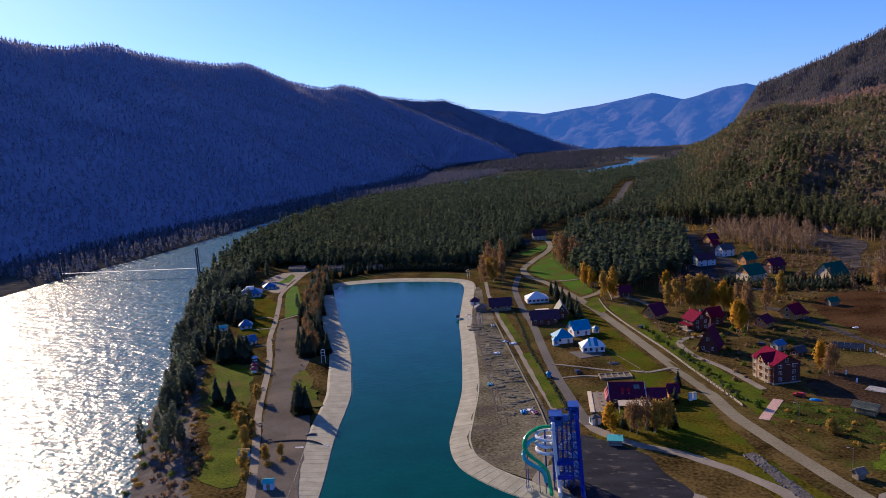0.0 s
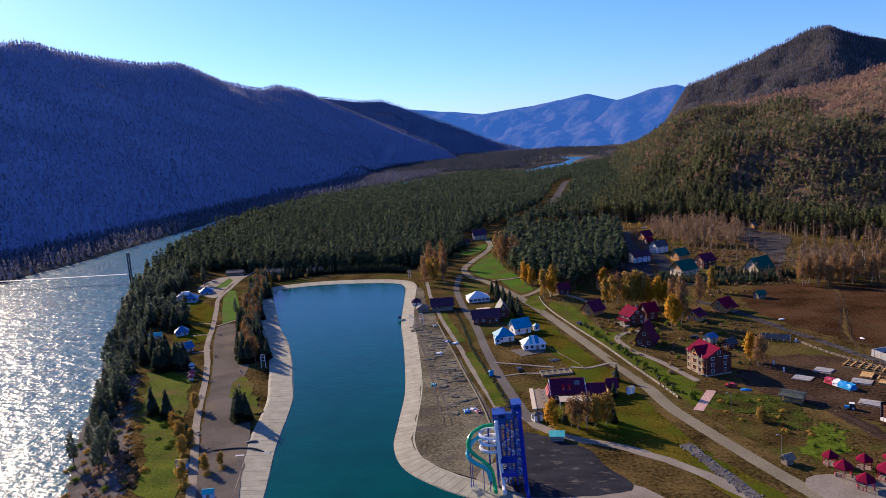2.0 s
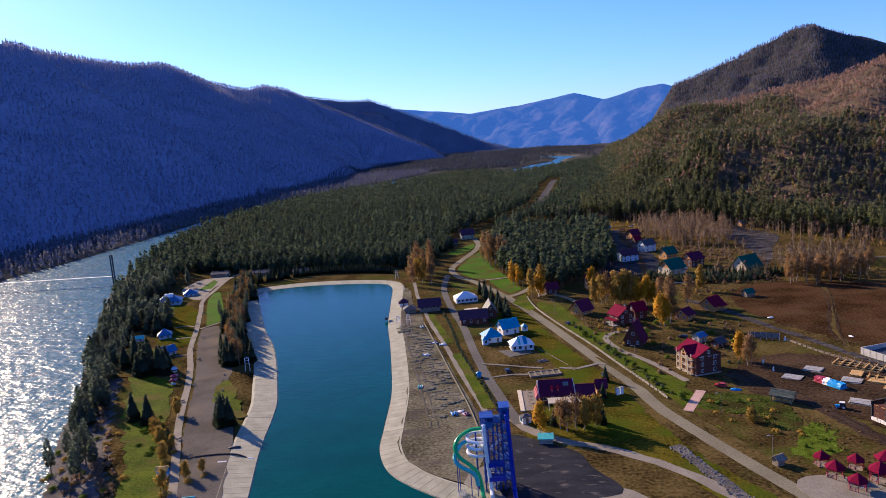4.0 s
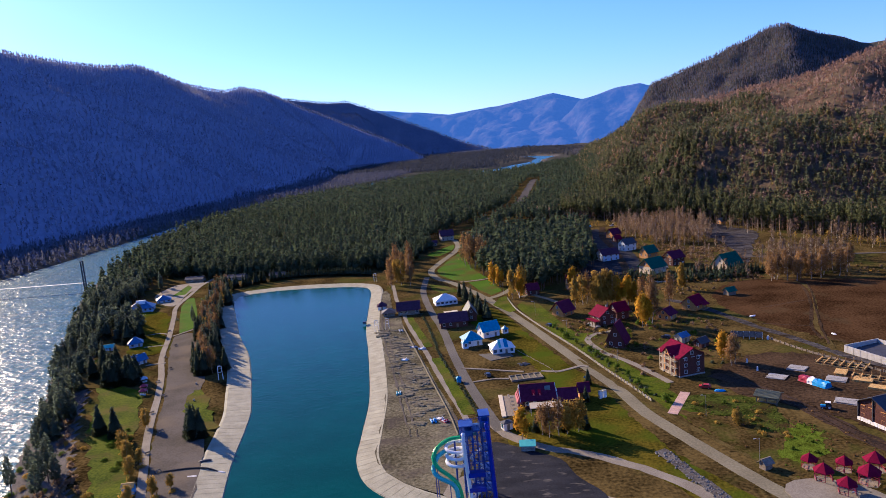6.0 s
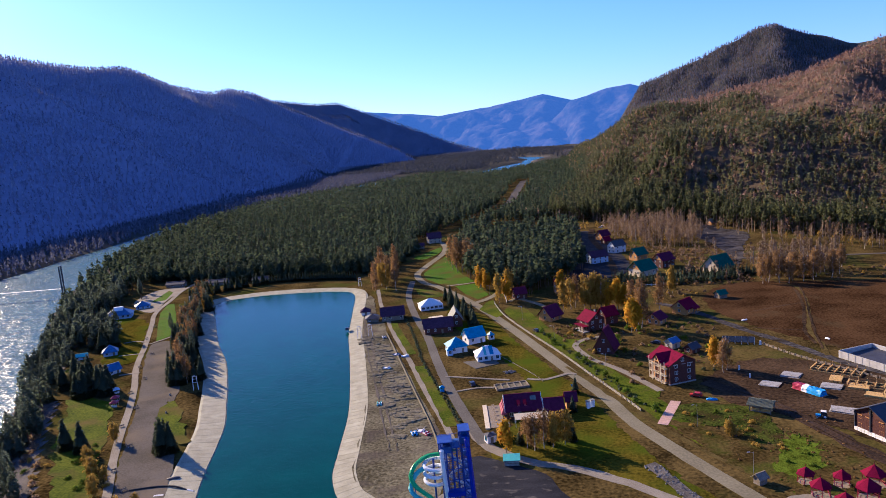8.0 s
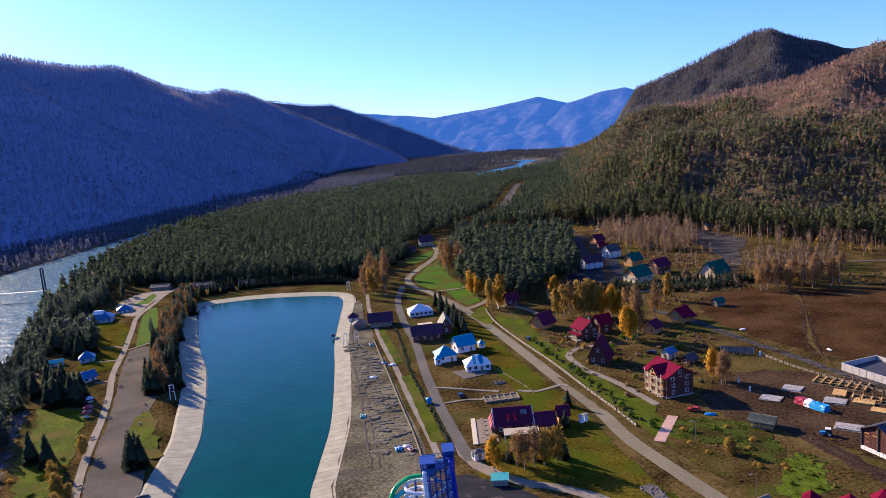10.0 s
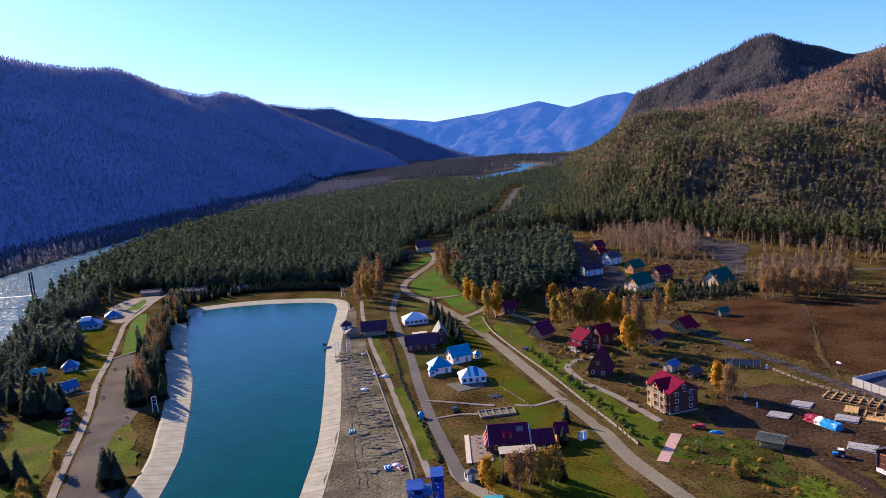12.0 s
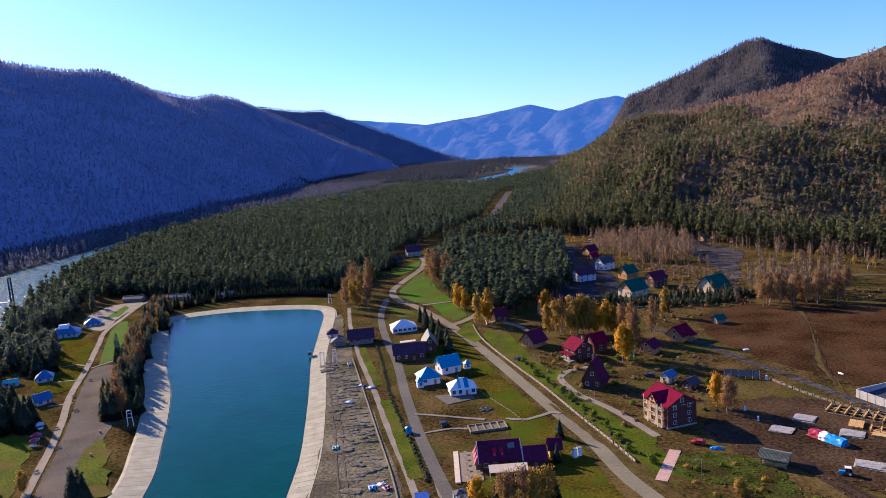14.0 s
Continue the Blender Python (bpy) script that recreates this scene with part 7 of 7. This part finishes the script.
# ---- vehicles ----
def car(x, y, rz, colour, label, first={}, size=1.0):
    if colour.name in first and first[colour.name][1] == size:
        return copy_thing(first[colour.name][0], pose(x * PLAN, y * PLAN, 0, 0, 0, rz))
    c = thing("car", label, "car", x, y, rz, 0, "parked cars")
    s = size
    body = prism(bmesh.new(), [(-2.1 * s, 0.35), (2.1 * s, 0.35), (2.1 * s, 0.85), (1.1 * s, 1.0), (0.5 * s, 1.5 * s), (-1.3 * s, 1.5 * s), (-2.0 * s, 1.0)], -0.85, 0.85)
    part("body", body, colour, c)
    part("windscreen", prism(bmesh.new(), [(0.52 * s, 1.47 * s), (1.08 * s, 1.03), (1.11 * s, 1.05), (0.55 * s, 1.5 * s)], -0.75, 0.75), GLASS, c)
    for u in (-0.87, 0.82):
        part("side_window", a_box(u, u + 0.05, -1.2 * s, 0.4 * s, 1.0, 1.4 * s), GLASS, c)
    for u in (-0.8, 0.8):
        for v in (-1.3 * s, 1.3 * s):
            w = part("wheel", tube(bmesh.new(), ((u - 0.1, v, 0.32), (u + 0.1, v, 0.32)), 0.33, 12), TYRE, c)
            part("rim", tube(bmesh.new(), ((u - 0.11, v, 0.32), (u + 0.11, v, 0.32)), 0.18, 8), STEEL, w)
    first[colour.name] = (c, size)
    return c


SILVER = paint("silver_paint", (0.45, 0.46, 0.48), 0.35, 0.06, 1, 0.3)
CAR_RED = paint("red_paint", (0.38, 0.03, 0.03), 0.35, 0.1)
CAR_DARK = paint("dark_paint", (0.03, 0.035, 0.05), 0.3, 0.1)
car(8.5, 246.5, 28, CAR_DARK, "dark parked car beside the garden fence")
car(45.5, 182.5, 70, CAR_RED, "red car parked beside the guest house")
car(44, 226.5, 60, CAR_DARK, "dark car parked on gravel")
car(63.5, 334, 70, SILVER, "silver car parked in the hamlet")
car(-10, 197.5, 20, CAR_DARK, "dark car parked on gravel")
car(-60.3, 262, 10, CAR_DARK, "dark car parked on gravel")
car(42, 484, 70, TARP_BLUE, "blue car parked at the forest", size=1.2)
van = car(57, 482, 80, WHITE, "white van parked in the hamlet", size=1.5)
tb = thing("covered_heap", "heap under a bright blue tarpaulin", "heap", 48.5, 180, 80)
bm = bmesh.new()
bmesh.ops.create_icosphere(bm, subdivisions=3, radius=1)
for v in bm.verts:
    v.co *= 1 + 0.3 * noise.noise(v.co * 2.3)
    v.co = Vector((v.co.x * 0.8, v.co.y * 2.0, max(v.co.z, -0.1) * 0.7))
part("tarpaulin", bm, TARP_BLUE, tb)
tc = thing("tractor", "small blue tractor with white cab on mud", "tractor", 68.4, 167, -20)
part("bonnet", a_box(-1.9, -0.4, -0.45, 0.45, 0.6, 1.2), TARP_BLUE, tc)
part("cab", a_box(-0.4, 1.0, -0.7, 0.7, 0.7, 2.2), GLASS, tc)
part("cab_roof", a_box(-0.5, 1.1, -0.8, 0.8, 2.2, 2.32), WHITE, tc)
for u, r in ((-1.4, 0.4), (0.7, 0.75)):
    for v in (-0.85, 0.85):
        w = part("wheel", tube(bmesh.new(), ((u, v - 0.17, r), (u, v + 0.17, r)), r, 12), TYRE, tc)
        part("rim", tube(bmesh.new(), ((u, v - 0.18, r), (u, v + 0.18, r)), r * 0.5, 8), WHITE, w)


# ---- single trees ----
MADE = {}


def tree(kind, x, y, size=1.0, tall=None):
    """A tree of its own: trunk and crown."""
    shape, leaf, bark, name, label, category, seeds = KINDS[kind]
    seed = seeds[int(abs(x * 7.3 + y * 3.1)) % len(seeds)]
    tall = tall or size
    wide, high = (1.6, 1.55) if "birch" in kind else (1.42, 1.5)
    size, tall, x, y = size * wide, tall * high, x * PLAN, y * PLAN
    m = pose(x, y, float(land(x, y)) - 0.1, 0, 0, (x * 37 + y * 91) % 360) @ Matrix.Diagonal((size, size, tall, 1))
    key = (kind, seed)
    if key not in MADE:
        wood, crown = shape(seed)
        t = tagged(new(name), label, category, kind)
        a = mesh_of("trunk", *wood, (bark,))
        f, n = soft_crown(*crown)
        b = mesh_of("crown", crown[0], f, (leaf,), None, False, n)
        a.parent = b.parent = t
        MADE[key] = t
        t.matrix_basis = m
        return t
    c = copy_thing(MADE[key], pose(0, 0, 0))
    c.matrix_basis = m
    return c


KINDS = {
    "yellow birches": (lambda s: birch_shape(s, 1500, 0.5, 10.5, 1.0), YELLOW_LEAF, BIRCH_BARK, "birch_tree", "birch with bright golden autumn leaves", "tree", (51, 52)),
    "ochre birches": (lambda s: birch_shape(s, 1300, 0.48, 11, 0.95), OCHRE_LEAF, BIRCH_BARK, "birch_tree", "birch with thin ochre autumn leaves", "tree", (53, 54)),
    "bare birches": (lambda s: birch_shape(s, 1100, 0.36, 11.5, 0.85), RUSSET_LEAF, BIRCH_BARK, "birch_tree", "nearly leafless birch with pale trunk", "tree", (55, 56)),
    "spruces": (lambda s: spruce_shape(s, 1100, 0.6, 9, 0.3), SPRUCE_GREEN, BARK, "spruce_tree", "dark green spruce branched to the ground", "tree", (57, 58)),
    "pines": (lambda s: pine_shape(s, 1100, 0.55), RIVER_PINE, BARK, "pine_tree", "tall dark pine with bare lower trunk", "tree", (59, 60)),
    "bushes": (lambda s: bush_shape(s, 420, 0.3), BUSH_GREEN, BARK, "bush", "rounded green bush in rough grass", "bush", (61, 62)),
    "orange bushes": (lambda s: bush_shape(s, 420, 0.3, 1.8), OCHRE_LEAF, BARK, "bush", "russet autumn bush with thin leaves", "bush", (63, 64)),
    "hedge plants": (lambda s: bush_shape(s, 160, 0.3, 0.8), SPRUCE_GREEN, BARK, "hedge_plant", "small dark clipped hedge plant", "hedge", (65, 66)),
}
for x, y, s in ((39, 240, 0.95), (40.5, 241, 0.85), (-14, 318, 0.9), (-11, 314, 0.75), (0, 155, 0.72), (35.5, 271, 0.9), (38.5, 270, 0.95), (55, 203, 0.7), (-2, 293, 0.9), (41, 268, 0.8), (20, 300, 0.8)):
    tree("yellow birches", x, y, s * 0.92, s * 1.15 if y > 200 else s)
for x, y, s in ((27, 273, 0.95), (29, 271.5, 0.9), (31, 272, 1.0), (33, 271, 0.95), (22, 273, 0.85), (19, 271, 0.8), (-5, 290, 0.85), (-1, 296, 0.9), (10, 157, 0.72), (12.5, 158, 0.75), (-96, 168, 0.5), (-62, 338, 0.8), (-58, 330, 0.9), (62, 290, 0.8)):
    tree("ochre birches", x, y, s * 0.9, s * 1.3 if y > 250 else s)
for x, y, s in ((43, 243.5, 1.05), (42, 245, 0.9), (45, 261, 0.95), (46.5, 262, 0.8), (52, 263, 0.95), (56, 198.5, 0.75), (57.5, 200, 0.8), (6, 155.5, 0.75), (4.5, 157, 0.7), (8, 156.5, 0.8), (-60, 344, 1.0), (-55, 338, 0.9), (-64, 350, 1.1), (-57, 350, 1.0), (-66, 360, 1.1), (-60, 366, 1.1), (24, 276, 0.9), (42.5, 262, 0.9), (-28, 361, 1.3), (-22, 356, 1.3), (-25, 360, 1.2), (-31, 368, 1.25), (-19, 350, 1.1), (-53, 326, 0.8), (-61, 321, 0.8), (-64, 332, 0.9)):
    tree("bare birches", x, y, s * 0.9, s * 1.25 if y > 240 else s)
for k, (x, y) in enumerate(((98, 297), (101, 299), (104, 297), (107, 295), (110, 300), (113, 297), (117, 298), (120, 303), (107, 309), (100, 306), (112, 306), (125, 300), (130, 306), (136, 318))):
    tree("bare birches", x, y, 0.85 + 0.25 * ((k * 37) % 10) / 10)
for x, y, s in ((-107, 165, 0.9), (-101.5, 163, 0.9), (-103.5, 166, 0.7), (-80, 161, 1.0), (-81.6, 162.4, 0.8), (-78.4, 161.6, 0.85), (-80.4, 163.4, 0.85), (15.5, 176, 0.45), (17, 188, 0.5), (14, 160, 0.6), (9, 159, 0.5), (3, 159, 0.45)):
    tree("spruces", x, y, s)
for k in range(9):
    t = k / 8
    tree("spruces", -27.5 + 14.5 * t + 0.8 * (k % 2), 300 - 44 * t, 0.62 + 0.16 * (k % 3), 0.72 + 0.14 * (k % 2))
for k in range(34):
    t = k / 33
    tree("spruces", -127 + 48 * t, 362 + 4 * math.sin(3.1 * t) - 5 * t, 0.42, 0.45 + 0.05 * (k % 3))
for k in range(26):
    t = k / 25
    tree("spruces", 70 + 34 * t, 318 - 4 * t + (k % 2) * 1.5, 0.4, 0.42 + 0.06 * (k % 3))
for k in range(10):
    tree("spruces", 46 + 2.0 * k % 9, 316 - 1.0 * k, 0.4, 0.45)
# belt of mixed trees between gravel square and pool
rng = np.random.default_rng(8)
belt = spline([(-149, 338), (-142, 318), (-135, 296), (-126, 270), (-116, 248), (-106, 226), (-98.5, 210)], 3.4)
for k, p in enumerate(belt / PLAN):
    for j in range(3):
        q = p + rng.normal(0, 2.0, 2)
        kind = ("spruces", "bare birches", "spruces", "pines", "spruces", "spruces", "ochre birches")[(k * 3 + j) % 7]
        tree(kind, *q, *{"pines": (0.48, 0.52), "ochre birches": (0.48, 0.56), "bare birches": (0.65, 0.82)}.get(kind, (0.74, 0.9)))
for k in range(14):
    tree("spruces", -150 + 1.8 * k + rng.normal(), 344 + 1.6 * k * 0.8 + rng.normal(), 0.6, 0.75)
for x, y, s in ((-119, 202, 1.0), (-122, 204, 1.1), (-125, 201, 1.05), (-121, 207, 1.0), (-127, 205, 1.15), (-130, 208, 1.1), (-124, 209, 0.95), (-128, 202, 0.9), (-132, 214, 0.9), (-149, 250, 1.1), (-152, 256, 1.1), (-147, 255, 0.9), (-136, 214, 1.1), (-140, 220, 1.1), (-134, 218, 1.0), (-137, 209, 1.0)):
    tree("spruces", x, y, s * 1.05, s * 0.95)
for k in range(16):
    t = rng.uniform(0, 1)
    tree("pines" if k % 4 == 0 else "orange bushes" if k % 2 else "bushes", -99 - 26 * t + rng.normal(0, 1.5), 118 + 48 * t + rng.normal(0, 2), rng.uniform(0.5, 0.7), rng.uniform(0.4, 0.6))
for x, y, size in ((-101, 133, 0.62), (-103, 137, 0.7), (-105, 142, 0.66), (-100, 138, 0.55), (-108, 147, 0.6), (-122, 172, 0.75), (-126, 178, 0.8), (-124, 168, 0.65)):
    tree("pines", x, y, size * 1.15, size * 0.85)
for k in range(22):
    tree("pines", rng.uniform(-196, -184), rng.uniform(290, 345), rng.uniform(0.5, 0.75))
for x, y, s in ((-94, 154, 1.5), (-90, 149, 1.6), (-85, 141, 1.5), (-75, 133, 1.3), (-77, 127, 1.6), (-97, 158, 1.2), (-73, 136, 1.0), (-86, 147, 1.2)):
    tree("ochre birches", x, y, s * 0.34, s * 0.3)
    tree("orange bushes", x + 1.5, y - 2, s * 0.5, s * 0.4)
for k in range(22):
    t = rng.uniform(0, 1)
    tree("orange bushes" if k % 3 else "bushes", 40 + 22 * t + rng.normal(0, 3), 174 - 30 * t + rng.normal(0, 4), rng.uniform(0.3, 0.6), rng.uniform(0.25, 0.5))
tree("ochre birches", 47, 160, 0.42, 0.34)
tree("orange bushes", 48, 159, 1.0, 1.0)
for k in range(40):
    x, y = rng.uniform(16, 60), rng.uniform(200, 250)
    if x - 8 > (250 - y) * 0.38:
        tree(("bushes", "orange bushes", "hedge plants")[k % 3], x, y, rng.uniform(0.4, 0.8))
for k in range(34):
    t = k / 33
    tree("hedge plants" if k % 3 else "bushes", 9 + 24 * t + 1.2 + rng.normal(0, 0.5), 243 - 70 * t + 0.8, rng.uniform(0.4, 0.9), rng.uniform(0.4, 1.1))
lane_edge = spline([(-41, 272), (-34.2, 248), (-27.4, 220), (-19.6, 195), (-11.4, 169)], 2.4)
for p in lane_edge / PLAN:
    tree("hedge plants", p[0] + 0.9 + rng.normal(0, 0.15), p[1], 0.65, 0.6)
for k in range(30):
    tree("orange bushes" if k % 2 else "bushes", rng.uniform(-125, -85), 110 + 1.9 * k + rng.normal(0, 2), rng.uniform(0.4, 0.8), rng.uniform(0.3, 0.6))


# rough growth
SHRUBS = [bush_shape(s, 46, 0.55, 1.1) for s in (81, 82, 83)]
garden = [(12, 262), (24, 262), (40, 262), (66, 246), (62, 206), (42, 204), (34, 190), (26, 204), (18, 226)]
site_edge = [(38, 180), (52, 182), (70, 166), (90, 148), (104, 150), (90, 128), (62, 126), (44, 150)]
bank_scrub = [(-62, 64), (-84, 98), (-104, 132), (-124, 166), (-140, 200), (-128, 186), (-112, 164), (-96, 140), (-82, 116), (-66, 80)]
field_edge = [(62, 262), (76, 292), (94, 304), (130, 298), (186, 276), (200, 300), (150, 330), (90, 340), (66, 320), (52, 290)]
for name, outline, gap, seed, leaf, scales, label in (
        ("shrubs", garden, 7.5, 91, BUSH_GREEN, (0.25, 0.8), "low green garden shrubs and weeds"),
        ("shrubs", garden, 5.5, 92, BARE_TWIG, (0.4, 1.2), "low brown autumn shrubs in gardens"),
        ("weeds", [(49, 145), (53, 155), (58, 162), (62.5, 159), (64, 151), (60, 143), (54, 138), (50, 140)], 1.4, 98, BUSH_GREEN, (0.12, 0.42), "dense bright green weeds on the slope"),
        ("weeds", [(36, 172), (42, 178), (48, 178), (56, 174), (58, 165), (57, 157), (52, 155), (49, 163), (42, 166)], 2.2, 93, BUSH_GREEN, (0.15, 0.45), "rank green weeds on rough ground"),
        ("weeds", site_edge, 4.0, 94, RUSSET_LEAF, (0.2, 0.5), "brown dry weeds on rough ground"),
        ("scrub", bank_scrub, 4.2, 95, BARE_TWIG, (0.5, 1.5), "leafless brown scrub on the river bank"),
        ("scrub", field_edge, 6.5, 96, BARE_TWIG, (0.4, 1.3), "leafless scrub round the field"),
        ("scrub", field_edge, 8.5, 97, OCHRE_LEAF, (0.4, 1.0), "yellow grass tufts round the field")):
    wood_of(name, scatter(outline, gap, seed, patchy=-0.3), SHRUBS, scales, (BARK, leaf), label, "scrub")

build_pool_bank()
